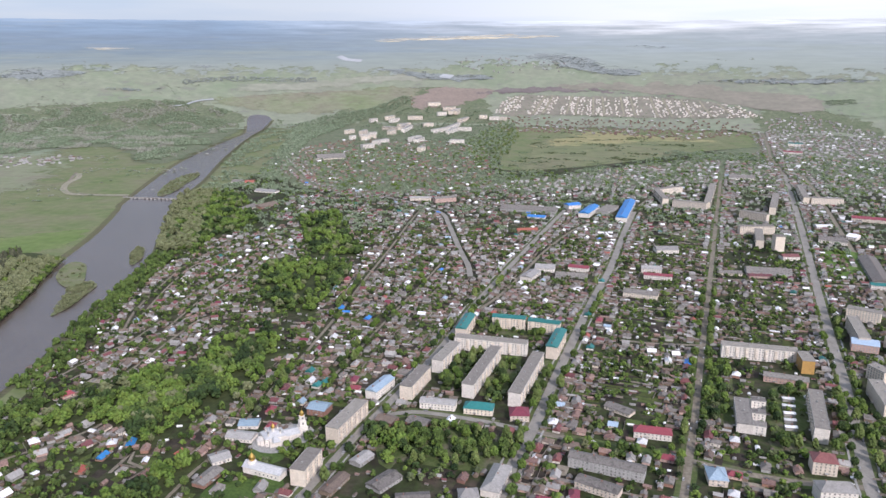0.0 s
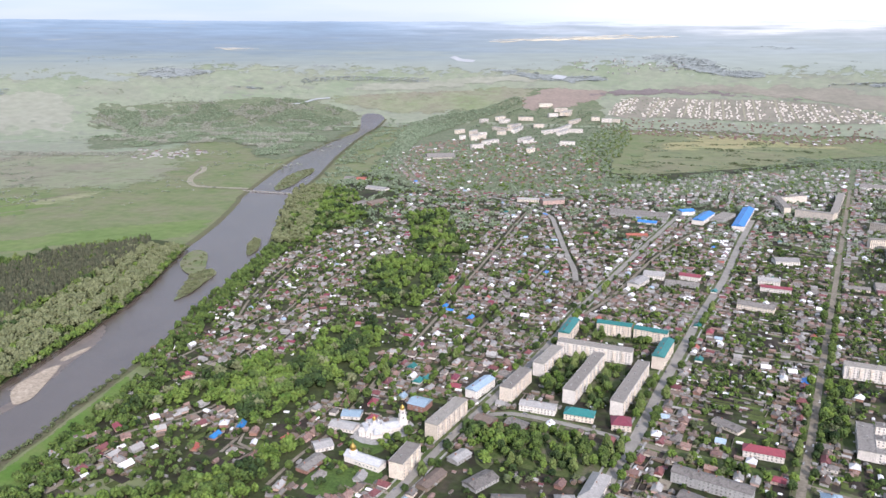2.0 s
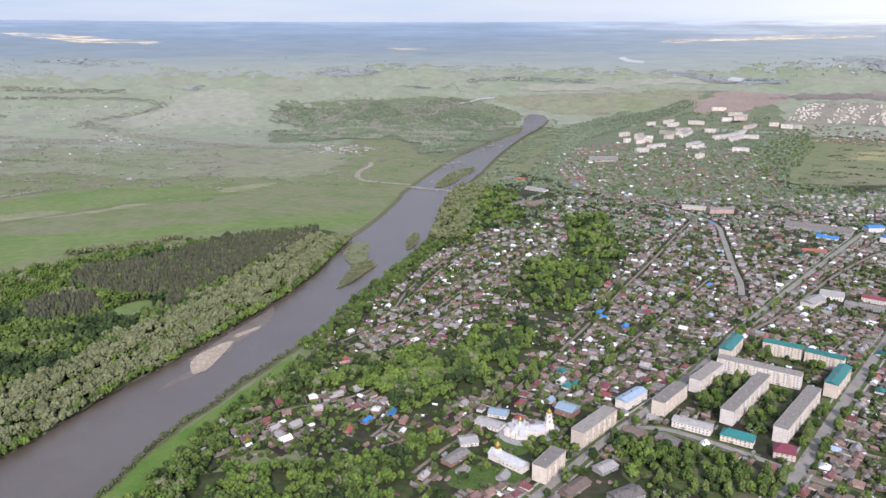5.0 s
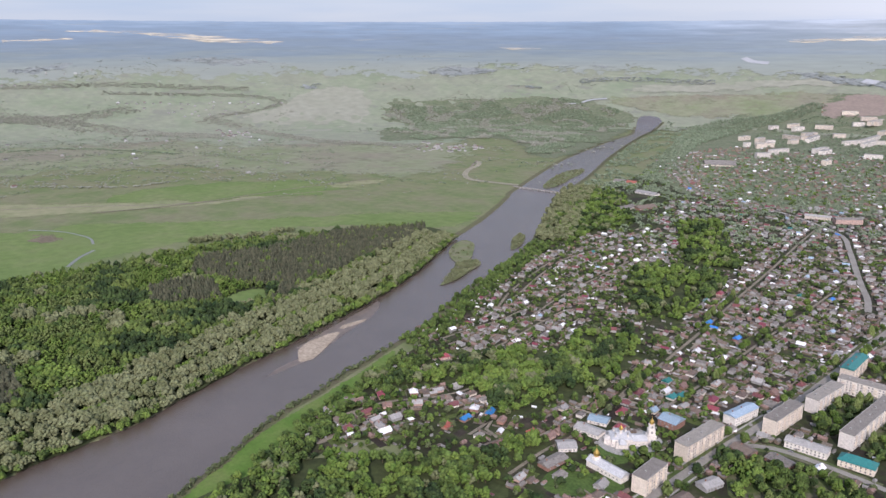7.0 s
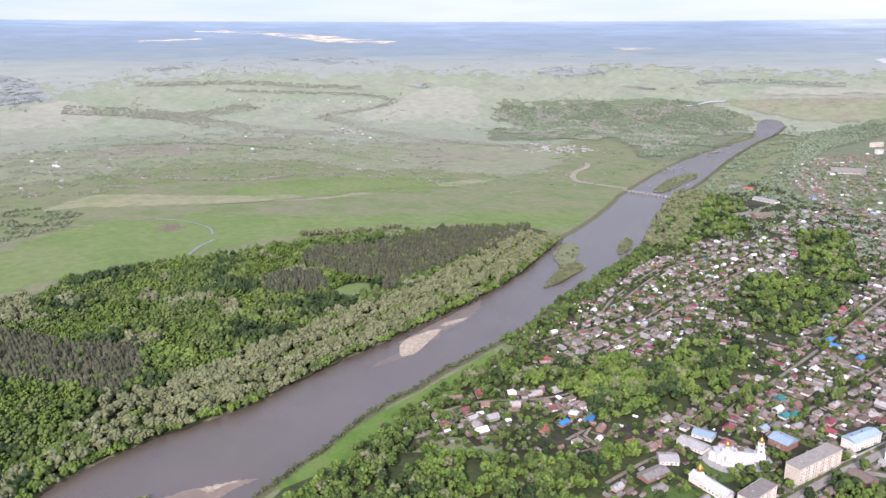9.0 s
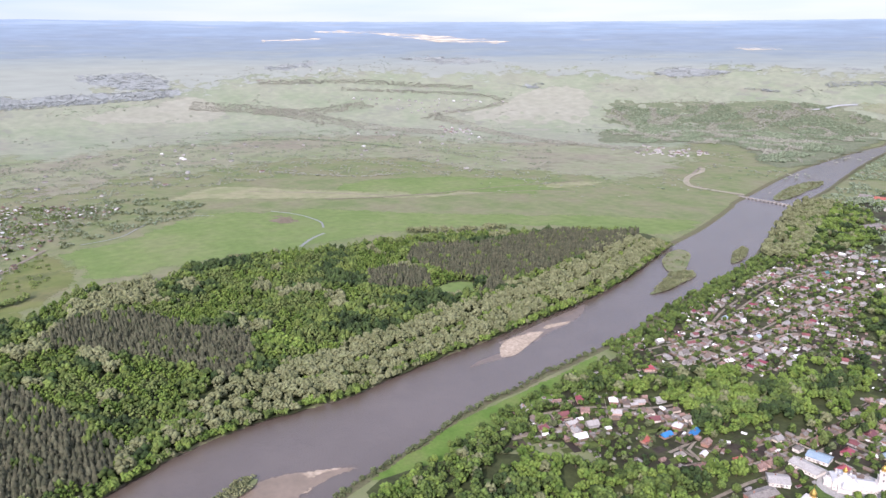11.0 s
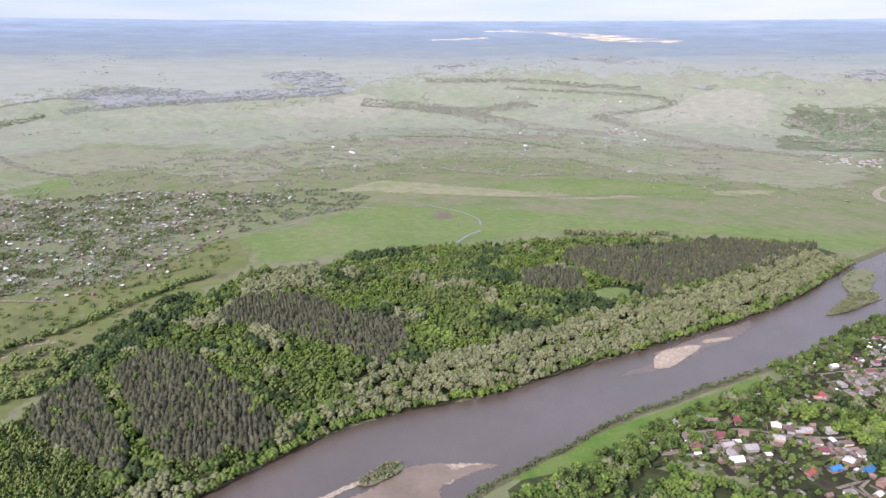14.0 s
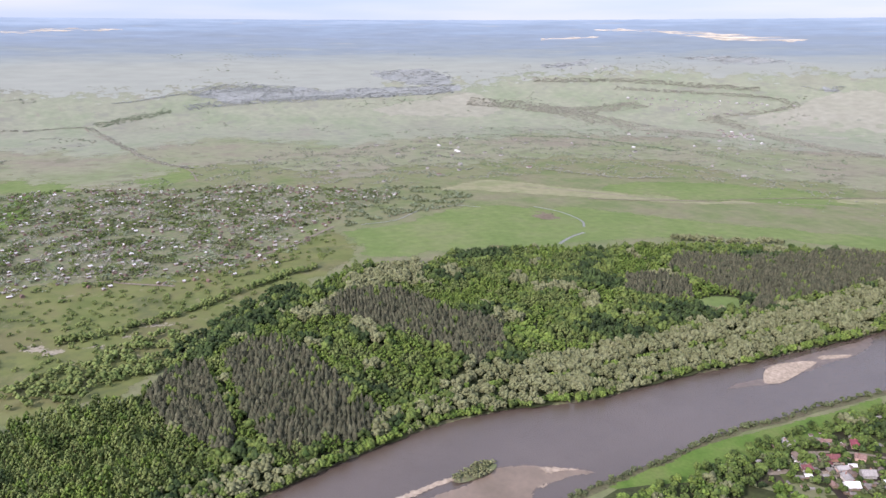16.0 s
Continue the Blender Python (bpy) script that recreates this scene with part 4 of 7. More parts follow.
def building(a, b, width, storeys, wall="white", roof="tar", label="", top="flat", windows=True, balconies=0, name="apartment_block", category="apartment block", step=3.3, storey=2.85, rough_far=False):
    """A long building whose roof runs from a to b: walls, roof, windows storey by storey, balconies, vents."""
    m, l = along(a, b)
    h = storeys * storey + 0.9
    BUILT.append((m.translation.x, m.translation.y, l / 2 + 4, width / 2 + 4, math.atan2(b[1] - a[1], b[0] - a[0])))
    ob = thing(name, label, category, m)
    s = Shape().box(-l / 2, -width / 2, -0.5, l / 2, width / 2, h, False)
    if top == "flat":
        body = part("wall", s, WALLS[wall], ob)
        r = Shape().box(-l / 2 - 0.3, -width / 2 - 0.3, h + 0.004, l / 2 + 0.3, width / 2 + 0.3, h + 0.35)
        part("roof", r, ROOFS[roof], ob)
        for i in range(max(1, int(l / 20))):
            part("vent", None, None, ob, at=pose(-l / 2 + 10 + i * 20 if l > 20 else 0, rng.uniform(-2, 2), h + 0.35), data=VENT)
        rim = Shape()
        for q in ((-l / 2 - 0.3, -width / 2 - 0.3, l / 2 + 0.3, -width / 2), (-l / 2 - 0.3, width / 2, l / 2 + 0.3, width / 2 + 0.3)):
            rim.box(q[0], q[1], h + 0.354, q[2], q[3], h + 0.75)
        part("parapet", rim, CONCRETE, ob)
    else:
        rise_ = width * (0.16 if top == "low" else 0.30)
        if top == "hip":
            body = part("wall", s, WALLS[wall], ob)
            part("roof", Shape().gable_roof(l, width, h + 0.02, h + rise_, 0.7, 0.25, width * 0.45), ROOFS[roof], ob)
        else:
            body = part("wall", Shape().gable_walls(l, width, h, h + rise_ - 0.05), WALLS[wall], ob)
            part("roof", Shape().gable_roof(l, width, h + 0.02, h + rise_), ROOFS[roof], ob)
        for i in range(max(1, int(l / 16))):
            part("chimney", Shape().box(-0.5, -0.5, 0, 0.5, 0.5, 2.2), WALLS["brick"], ob, at=pose(-l / 2 + 6 + i * 14, 1.2, h + rise_ * 0.55))
    if windows:
        n = max(1, int((l - 2) / step))
        rows_ = range(storeys)
        # the side that faces the open air of the street carries its windows singly
        facing = -1 if (m.inverted() @ Vector((0, 0, 0))).y < 0 else 1
        others = Shape()
        for k in rows_:
            z = k * storey + 1.2
            for i in range(n):
                x = -l / 2 + 1 + (i + 0.5) * (l - 2) / n
                bal = balconies and i % balconies == 1 and k > 0
                if rough_far:
                    others.box(x - 0.8, facing * width / 2 - 0.07, z, x + 0.8, facing * width / 2 + 0.07, z + 1.5)
                elif bal:
                    part("balcony", None, None, ob, at=pose(x, facing * (width / 2 + 0.5), z - 0.9), data=BALCONY)
                else:
                    part("window", None, None, ob, at=pose(x, facing * width / 2, z), data=PANE)
                others.box(x - 0.7, -facing * width / 2 - 0.06, z, x + 0.7, -facing * width / 2 + 0.06, z + 1.5)
        tagged(part("glazing", others, GLASS, ob), kind="stuff")
        for i in range(max(1, int(l / 18))):
            x = -l / 2 + 9 + i * 18 if l > 18 else 0
            part("door", Shape().box(-0.8, -0.12, 0, 0.8, 0.12, 2.2), WALLS["log"], ob, at=pose(x + 1.7, facing * width / 2, 0.0))
            part("canopy", Shape().box(-1.5, -1.2, 0, 1.5, 1.2, 0.15), CONCRETE, ob, at=pose(x + 1.7, facing * (width / 2 + 1.25), 2.5))
    return ob

# ---------------------------------------------------------------- streets
STREETS = {
    "a": ([(-13, 477), (1, 553), (12, 598), (26, 645), (53, 760), (84, 887), (117, 1018), (159, 1172), (215, 1419), (259, 1596)], 10.5, ASPHALT),
    "b": ([(127, 490), (149, 566), (162, 612), (187, 700), (236, 882), (315, 1171), (399, 1482), (538, 1993), (633, 2338)], 7, DIRT),
    "c": ([(284, 505), (295, 564), (315, 636), (351, 753), (391, 897), (441, 1072), (515, 1325), (610, 1657), (732, 2097)], 11, ASPHALT),
    "d": ([(-173, 473), (-162, 512), (-148, 569), (-131, 636), (-113, 695), (-89, 785), (-70, 869), (-51, 967), (-3, 1157), (59, 1396), (114, 1600)], 8, ASPHALT),
    "e": ([(-61, 1107), (-68, 1167), (-86, 1251), (-121, 1434), (-146, 1543), (-207, 1628), (-282, 1697), (-355, 1730)], 9, ASPHALT),
    "f": ([(-253, 593), (-247, 637), (-242, 689), (-234, 804), (-226, 929), (-219, 1092), (-210, 1258), (-204, 1426), (-195, 1582)], 4, DIRT),
    "g": ([(-196, 696), (-182, 768), (-156, 924), (-129, 1072), (-97, 1268)], 3.5, DIRT),
    "h": ([(-130, 645), (-92, 663), (-36, 654), (20, 637)], 7, ASPHALT),
    "i": ([(20, 637), (78, 619), (156, 598), (192, 583), (243, 571), (295, 568)], 8, DIRT),
    "j": ([(160, 1163), (242, 1144), (303, 1132), (376, 1125), (451, 1118), (550, 1108)], 7, DIRT),
    "k": ([(221, 1465), (392, 1458), (552, 1450), (680, 1399)], 7, DIRT),
    "l": ([(87, 883), (156, 864), (230, 860)], 5, DIRT),
    "m": ([(-39, 962), (-2, 1057), (65, 1283), (138, 1458), (206, 1523)], 5, DIRT),
    "n": ([(524, 1912), (485, 1801), (377, 1861), (277, 1655)], 6, DIRT),
    "o": ([(400, 634), (459, 836), (531, 1081), (602, 1371), (708, 1788), (780, 2101)], 8, DIRT),
    "p": ([(974, 3079), (861, 2647), (796, 2410), (732, 2097), (685, 1927)], 8, DIRT),
    "q": ([(-454, 612), (-446, 655), (-426, 683), (-413, 740), (-407, 832), (-396, 896), (-349, 917)], 3.5, DIRT),
    "r": ([(-456, 486), (-436, 540), (-404, 573), (-384, 606), (-378, 630)], 3.5, DIRT),
    "s": ([(-331, 532), (-327, 567), (-323, 550), (-306, 542)], 3.5, DIRT),
    "t": ([(-482, 846), (-502, 920), (-516, 1029), (-522, 1123), (-512, 1242), (-501, 1350)], 3.5, DIRT),
    "u": ([(-268, 495), (-261, 543), (-251, 580), (-246, 635), (-244, 704), (-241, 765)], 3.5, DIRT),
    "v": ([(-429, 842), (-431, 952), (-423, 1056), (-417, 1134), (-406, 1266)], 3.5, DIRT),
    "w": ([(-483, 710), (-469, 766), (-454, 812), (-449, 882)], 3.5, DIRT),
    "x": ([(-483, 894), (-503, 1024), (-508, 1127), (-476, 1233), (-442, 1315)], 3.5, DIRT),
    "y": ([(-355, 1730), (-487, 1819), (-616, 2066), (-711, 2271)], 6, DIRT),
    "z": ([(-54, 1567), (31, 1693), (124, 1768), (287, 1717)], 6, DIRT),
}
for n, (k, (line, width, material)) in enumerate(STREETS.items()):
    STREETS[k] = (smooth(line, 12), width, material)
    ribbon("road", line, width, (0.34 if material is ASPHALT else 0.18) + 0.005 * n, material, "straight grey asphalt street" if material is ASPHALT else "pale unpaved dirt street between yards", 12)
for k in "abcdhi":
    ribbon("verge", STREETS[k][0][::3], STREETS[k][1] + (15 if k in "acd" else 9), 0.125 + 0.001 * "abcdhi".index(k), VERGE, "grassy verge along the street", 15, "verge")
for k in "acd":
    for s in (-1, 1):
        line, width, _ = STREETS[k]
        off = []
        for (ax, ay), (bx, by) in zip(line[::3], line[3::3]):
            d = math.hypot(bx - ax, by - ay)
            off.append((ax - (by - ay) / d * s * (width / 2 + 5), ay + (bx - ax) / d * s * (width / 2 + 5)))
        ribbon("pavement", off, 2.0, 0.5, CONCRETE, "narrow worn pavement beside the street", 15, "pavement")

ROAD_BRIDGE = [(-1196, 1956), (-1138, 1822), (-1093, 1726), (-1052, 1680), (-977, 1666), (-893, 1654)]
ribbon("road", ROAD_BRIDGE, 9, 0.3, DIRT, "sandy track leading to the bridge", 15)
ribbon("track", [(-1683, 784), (-1564, 906), (-1429, 1025), (-1331, 1167), (-1258, 1315), (-1176, 1387)], 5, 0.3, DIRT, "faint pale track across the meadow", 20, "track")


from mathutils import kdtree
samples = []
for line, width, _ in STREETS.values():
    for (ax, ay), (bx, by) in zip(line, line[1:]):
        n = max(1, int(math.hypot(bx - ax, by - ay) / 3))
        samples += [(ax + (bx - ax) * j / n, ay + (by - ay) * j / n, width, math.atan2(by - ay, bx - ax)) for j in range(n)]
tree = kdtree.KDTree(len(samples))
for i, q in enumerate(samples):
    tree.insert((q[0], q[1], 0), i)
tree.balance()


def nearest_street(x, y):
    """The distance to the nearest street and its heading there."""
    _, i, d = tree.find((x, y, 0))
    return d, samples[i][3]


def on_street(x, y, grow):
    _, i, d = tree.find((x, y, 0))
    return d < samples[i][2] / 2 + grow

# ---------------------------------------------------------------- apartment blocks and public buildings
FIVE = "five-storey pale panel apartment block with a flat grey roof"
for a, b, bal in (((-77, 755), (-61, 809), 3), ((-40, 698), (-14, 800), 4), ((7, 683), (34, 788), 4),
                  ((305, 718), (282, 637), 4), ((244, 833), (324, 820), 3), ((-62, 828), (22, 814), 3)):
    building(a, b, 12.5, 5, "white", "tar", FIVE, balconies=bal)
for a, b, bal in (((-102, 688), (-88, 740), 3), ((-156, 598), (-140, 655), 3), ((-168, 528), (-162, 562), 3)):
    building(a, b, 13, 5, "cream", "tar", "five-storey cream brick apartment block with balconies", balconies=bal)
building((328, 817), (325, 789), 13, 5, "ochre", "tar", "end section of a block with an orange painted front")
building((-137, 686), (-124, 721), 13, 3, "white", "ice", "white three-storey house with a pale metal roof", top="low")
TEAL = "five-storey cream block under a teal metal roof"
for a, b in ([(-58, 851), (-49, 902)], [(-20, 901), (21, 895)], [(25, 891), (63, 881)], [(49, 804), (63, 860)]):
    building(a, b, 13, 5, "cream", "teal", TEAL, top="low", balconies=4)
SMALL = dict(name="town_building", category="building")
building((273, 772), (315, 760), 13, 2, "pink", "slate", "long low pinkish school annexe with a slate roof", top="low", **SMALL)
building((231, 705), (219, 650), 14, 3, "white", "slate", "white school wing with a flat grey roof", **SMALL)
for q in ([(240, 704), (253, 702)], [(233, 678), (245, 675)], [(227, 653), (238, 650)]):
    building(*q, 9, 3, "white", "slate", "white school wing with wide windows", **SMALL)
building((257, 593), (276, 590), 16, 4, "cream", "maroon", "four-storey cream house with a plum-red roof", top="hip", **SMALL)
building((245, 548), (273, 548), 16, 4, "white", "pale", "white four-storey house with a pale roof", top="hip", **SMALL)
building((55, 584), (115, 564), 13, 3, "grey", "slate", "long three-storey grey school with many windows", top="low", **SMALL)
building((59, 552), (91, 536), 13, 2, "cream", "slate", "two-storey cream school wing with a grey roof", top="low", **SMALL)
building((117, 639), (150, 634), 12, 2, "white", "crimson", "white two-storey house with a crimson roof", top="hip", **SMALL)
building((-2, 565), (-12, 526), 15, 2, "white", "pale", "white two-storey building with a pale metal roof", top="hip", **SMALL)
building((-36, 520), (-21, 523), 13, 2, "white", "pale", "white wing with a pale metal roof", top="hip", **SMALL)
building((-41, 671), (-13, 668), 14, 2, "cream", "teal", "low kindergarten with a teal roof", top="hip", **SMALL)
building((-85, 678), (-50, 674), 13, 2, "white", "pale", "low white house with a pale slate roof", top="low", **SMALL)
building((3, 661), (21, 662), 17, 2, "cream", "crimson", "cream house with a bright crimson roof", top="hip", **SMALL)
building((-122, 645), (-105, 638), 14, 1, "brick", "brown", "single-storey brick store with a brown roof", top="low", **SMALL)
building((-92, 644), (-73, 635), 14, 1, "brick", "slate", "single-storey brick store with a slate roof", top="low", **SMALL)
building((-191, 657), (-173, 653), 18, 2, "brick", "ice", "two-storey red brick house with a pale metal roof", top="low", **SMALL)
building((-106, 527), (-91, 549), 16, 1, "grey", "slate", "long low workshop with a slate roof", top="low", **SMALL)
building((-85, 513), (-59, 518), 14, 1, "cream", "slate", "long low store with a slate roof", top="low", **SMALL)
building((-143, 517), (-133, 544), 11, 1, "log", "brown", "long weathered shed with a brown roof", top="low", **SMALL)
building((-128, 562), (-119, 579), 12, 1, "grey", "pale", "low store with patched metal roof", top="low", **SMALL)
building((-248, 518), (-241, 543), 12, 1, "brick", "slate", "long brick outbuilding with a slate roof", top="low", **SMALL)
building((-253, 556), (-240, 566), 15, 1, "white", "pale", "white hall with a pale metal roof", top="low", **SMALL)
building((-253, 600), (-228, 597), 14, 1, "white", "pale", "white hall with a grey metal roof", top="low", **SMALL)
building((-250, 621), (-232, 623), 14, 1, "white", "ice", "white store with a pale blue metal roof", top="low", **SMALL)
building((166, 569), (181, 568), 20, 2, "cream", "ice", "square house with a light blue metal roof", top="hip", **SMALL)
building((99, 692), (121, 675), 12, 1, "cream", "slate", "L-shaped yard building with a slate roof", top="low", **SMALL)
building((-174, 1653), (-129, 1676), 18, 3, "pink", "slate", "orange-pink three-storey public building", top="low", **SMALL)
building((-231, 1672), (-183, 1676), 16, 2, "cream", "pale", "long cream shop with a pale roof", top="low", **SMALL)
for a, b in ([(117, 1610), (144, 1624)], [(147, 1530), (177, 1610)], [(218, 1496), (262, 1674)]):
    building(a, b, 22, 3, "white", "blue", "white factory building with a bright blue roof", top="low", **SMALL)
building((34, 1522), (69, 1515), 18, 1, "white", "blue", "low works hall with a bright blue roof", top="low", **SMALL)
building((-21, 1594), (94, 1571), 34, 2, "grey", "slate", "wide grey works hall with rooflights", top="low", **SMALL)
building((187, 1563), (218, 1628), 26, 2, "grey", "tar", "grey flat-roofed works building", **SMALL)
building((11, 1403), (49, 1411), 14, 1, "brick", "red", "low store with a bright red roof", top="low", **SMALL)
FAR = dict(rough_far=True)
for a, b in ([(337, 1780), (401, 1821)], [(337, 1780), (337, 1668)], [(351, 1657), (416, 1627)], [(419, 1639), (487, 1866)],
             [(455, 1403), (432, 1315)], [(426, 1422), (491, 1428)], [(541, 1593), (600, 1756)], [(469, 1564), (511, 1526)],
             [(688, 1862), (650, 1709)], [(660, 1710), (725, 1703)], [(440, 975), (474, 955)], [(431, 939), (415, 865)],
             [(390, 788), (398, 767)], [(375, 748), (365, 688)], [(447, 872), (447, 839)]):
    building(a, b, 13, 5, "cream", "tar", "five-storey cream apartment block far down the town", **FAR)
building((459, 1314), (460, 1298), 16, 9, "cream", "tar", "nine-storey cream tower block", **FAR)
for a, b, w, s, wall, roof, text in (
        ((367, 1169), (432, 1159), 24, 2, "grey", "slate", "wide shopping hall with grey roof"),
        ((364, 1145), (398, 1145), 12, 1, "pink", "maroon", "shop with a dull red roof"),
        ((447, 1250), (474, 1253), 18, 2, "white", "maroon", "white shop with a plum-red roof"),
        ((323, 1159), (357, 1156), 16, 1, "cream", "slate", "cream market hall with a slate roof"),
        ((554, 1377), (597, 1360), 26, 2, "white", "slate", "white sports hall with a grey roof"),
        ((616, 1403), (629, 1392), 24, 2, "white", "white", "white sports hall annexe"),
        ((685, 1558), (742, 1538), 20, 2, "cream", "crimson", "long cream building with a red roof"),
        ((587, 1484), (617, 1487), 16, 1, "white", "white", "store with a white metal roof"),
        ((247, 1278), (284, 1282), 24, 2, "white", "pale", "white glasshouse-like hall with pale roof"),
        ((206, 1163), (236, 1159), 18, 2, "white", "pale", "white store with a pale metal roof"),
        ((204, 1127), (245, 1119), 13, 2, "white", "crimson", "white shop with a crimson roof"),
        ((163, 1044), (208, 1030), 20, 2, "cream", "slate", "cream works building with a slate roof"),
        ((40, 1154), (70, 1150), 24, 2, "white", "pale", "white workshop with a pale roof"),
        ((23, 1093), (39, 1129), 18, 2, "white", "pale", "white workshop with pale metal roof"),
        ((93, 1159), (123, 1152), 16, 2, "white", "crimson", "white store with a crimson roof"),
        ((71, 1127), (118, 1119), 18, 1, "grey", "slate", "low garages with a slate roof"),
        ((944, 2703), (987, 2692), 20, 3, "white", "teal", "white far building with a teal roof"),
        ((867, 2516), (918, 2495), 18, 2, "white", "crimson", "white far building with a red roof"),
        ((566, 2023), (628, 2012), 34, 2, "white", "slate", "wide white far hall with grey roof"),
        ((403, 871), (430, 862), 22, 3, "pink", "ice", "pinkish public building with a pale roof"),
        ((-603, 2271), (-522, 2302), 60, 1, "cream", "slate", "large far works yard building"),
        ((-713, 1850), (-687, 1852), 26, 1, "white", "slate", "white riverside store with a slate roof"),
        ((-678, 1845), (-655, 1847), 26, 1, "white", "red", "riverside store with a red roof"),
        ((-576, 1524), (-561, 1572), 26, 1, "cream", "slate", "long riverside works hall"),
        ((-549, 1556), (-525, 1599), 26, 1, "brick", "brown", "brick riverside works hall"),
        ((-613, 1744), (-559, 1728), 22, 1, "white", "pale", "white riverside works hall"),
        ((585, 1256), (548, 1116), 26, 2, "grey", "slate", "stadium stand with grey roof"),
        ((526, 1106), (551, 1101), 14, 2, "white", "teal", "white changing house with teal roof")):
    building(a, b, w, s, wall, roof, text, top="low", rough_far=True, **SMALL)
for a, b in ([(-552, 3266), (-527, 3325)], [(-529, 3230), (-500, 3282)], [(-615, 3228), (-591, 3260)], [(-462, 3306), (-398, 3313)],
             [(-530, 3058), (-459, 3023)], [(-435, 2964), (-421, 3111)], [(-586, 2873), (-575, 2932)], [(-547, 2840), (-524, 2860)],
             [(-554, 2716), (-529, 2735)], [(-317, 2955), (-269, 3040)], [(-269, 3040), (-233, 3230)], [(-234, 3241), (-202, 3350)],
             [(-255, 2923), (-229, 3044)], [(-229, 3044), (-168, 3049)], [(-345, 2653), (-327, 2720)], [(-595, 2729), (-582, 2747)],
             [(-152, 3344), (-118, 3355)], [(-107, 3328), (-63, 3330)], [(-58, 3330), (-33, 3322)], [(-339, 3374), (-301, 3396)],
             [(-322, 3455), (-267, 3478)], [(-260, 3390), (-248, 3435)], [(-306, 2437), (-293, 2465)], [(-505, 2488), (-472, 2520)], [(-568, 2763), (-509, 2782)], [(-454, 3059), (-447, 3160)], [(-483, 2586), (-445, 2662)],
             [(-371, 2690), (-343, 2767)], [(-282, 3355), (-250, 3500)], [(-398, 3520), (-340, 3535)], [(-223, 2652), (-172, 2652)],
             [(-650, 2900), (-630, 2950)], [(-480, 3140), (-440, 3200)], [(-380, 3180), (-340, 3200)], [(-480, 2890), (-462, 2930)]):
    building(a, b, 14, 5, "white" if a[0] % 2 else "cream", "pale", "distant pale apartment block above the river", rough_far=True)

patch("sports_field", [(528, 1297), (597, 1296), (549, 1152), (482, 1157)], 0.3, LAWN, "mown green sports field", 20, category="field")

for q in ([(276, 721), (287, 720)], [(271, 705), (282, 703)], [(267, 689), (277, 688)], [(263, 675), (273, 674)], [(259, 661), (269, 660)]):
    building(*q, 4.5, 1, "grey", "white", "row of low garages with white metal roofs", top="low", name="garage_row", category="garages", windows=False)
LAWNS = [[(-227, 576), (-214, 587), (-191, 578), (-200, 558)], [(-241, 518), (-220, 532), (-183, 536), (-185, 496), (-233, 492)]]
# the church
cm, _ = along((-217, 592), (-189, 610))
cm = cm @ Matrix.Scale(0.68, 4)
ZINC = mat("zinc_sheet", [(0.60, 0.60, 0.60), (0.50, 0.50, 0.51)], 0.3, 0.5, 1.5)
TURF = mat("shaded_turf", [(0.06, 0.105, 0.022), (0.09, 0.14, 0.032)], 0.06, 0.95, 0.4)
church = thing("church", "white church with gilded domes and a bell tower", "church", cm)
BUILT.append((cm.translation.x, cm.translation.y, 25, 15, math.atan2(cm[1][0], cm[0][0])))
part("nave", Shape().box(-26, -12, -0.5, 2, 12, 11, False).box(-31, -7, -0.5, -26, 7, 8, False).box(-34, -4, -0.5, -31, 4, 7, False).box(-21, -17, -0.5, -5, 17, 9.5, False).lathe(-26, 0, [(6.5, -0.5), (6.5, 7.5), (0.3, 10.5)], 10), WALLS["white"], church)
for y_ in (-14.5, 14.5):
    part("chapel_roof", Shape().gable_roof(9, 16, 9.55, 13.5, 0.4, 0.25, 3), ZINC, church, at=pose(-13, y_, 0))
part("nave_roof", Shape().gable_roof(28, 24, 11.05, 15, 0.5, 0.3, 9), ZINC, church, at=pose(-12, 0, 0))
part("refectory", Shape().box(2, -10, -0.5, 22, 10, 8, False), WALLS["white"], church)
part("refectory_roof", Shape().gable_roof(20, 20, 8.05, 12, 0.4, 0.25), ZINC, church, at=pose(12, 0, 0))
tower = part("bell_tower", Shape().box(22, -6, -0.5, 34, 6, 13, False).box(23.5, -4.5, 13, 32.5, 4.5, 21).lathe(28, 0, [(4.0, 21), (4.0, 27), (4.4, 27.2), (4.4, 28)], 8), WALLS["white"], church)
ONION = [(1.0, 0), (1.5, 0.5), (1.75, 1.2), (1.5, 2.2), (0.8, 3.2), (0.25, 4.0), (0.08, 4.6)]


def dome(x, y, z, s, owner):
    part("dome", Shape().lathe(x, y, [(r * s, z + h * s) for r, h in ONION], 12), GOLD, owner, "gilded onion dome")
    part("cross", Shape().box(x - 0.06 * s, y - 0.06 * s, z + 4.6 * s, x + 0.06 * s, y + 0.06 * s, z + 6.4 * s).box(x - 0.5 * s, y - 0.06 * s, z + 5.5 * s, x + 0.5 * s, y + 0.06 * s, z + 5.7 * s), GOLD, owner)


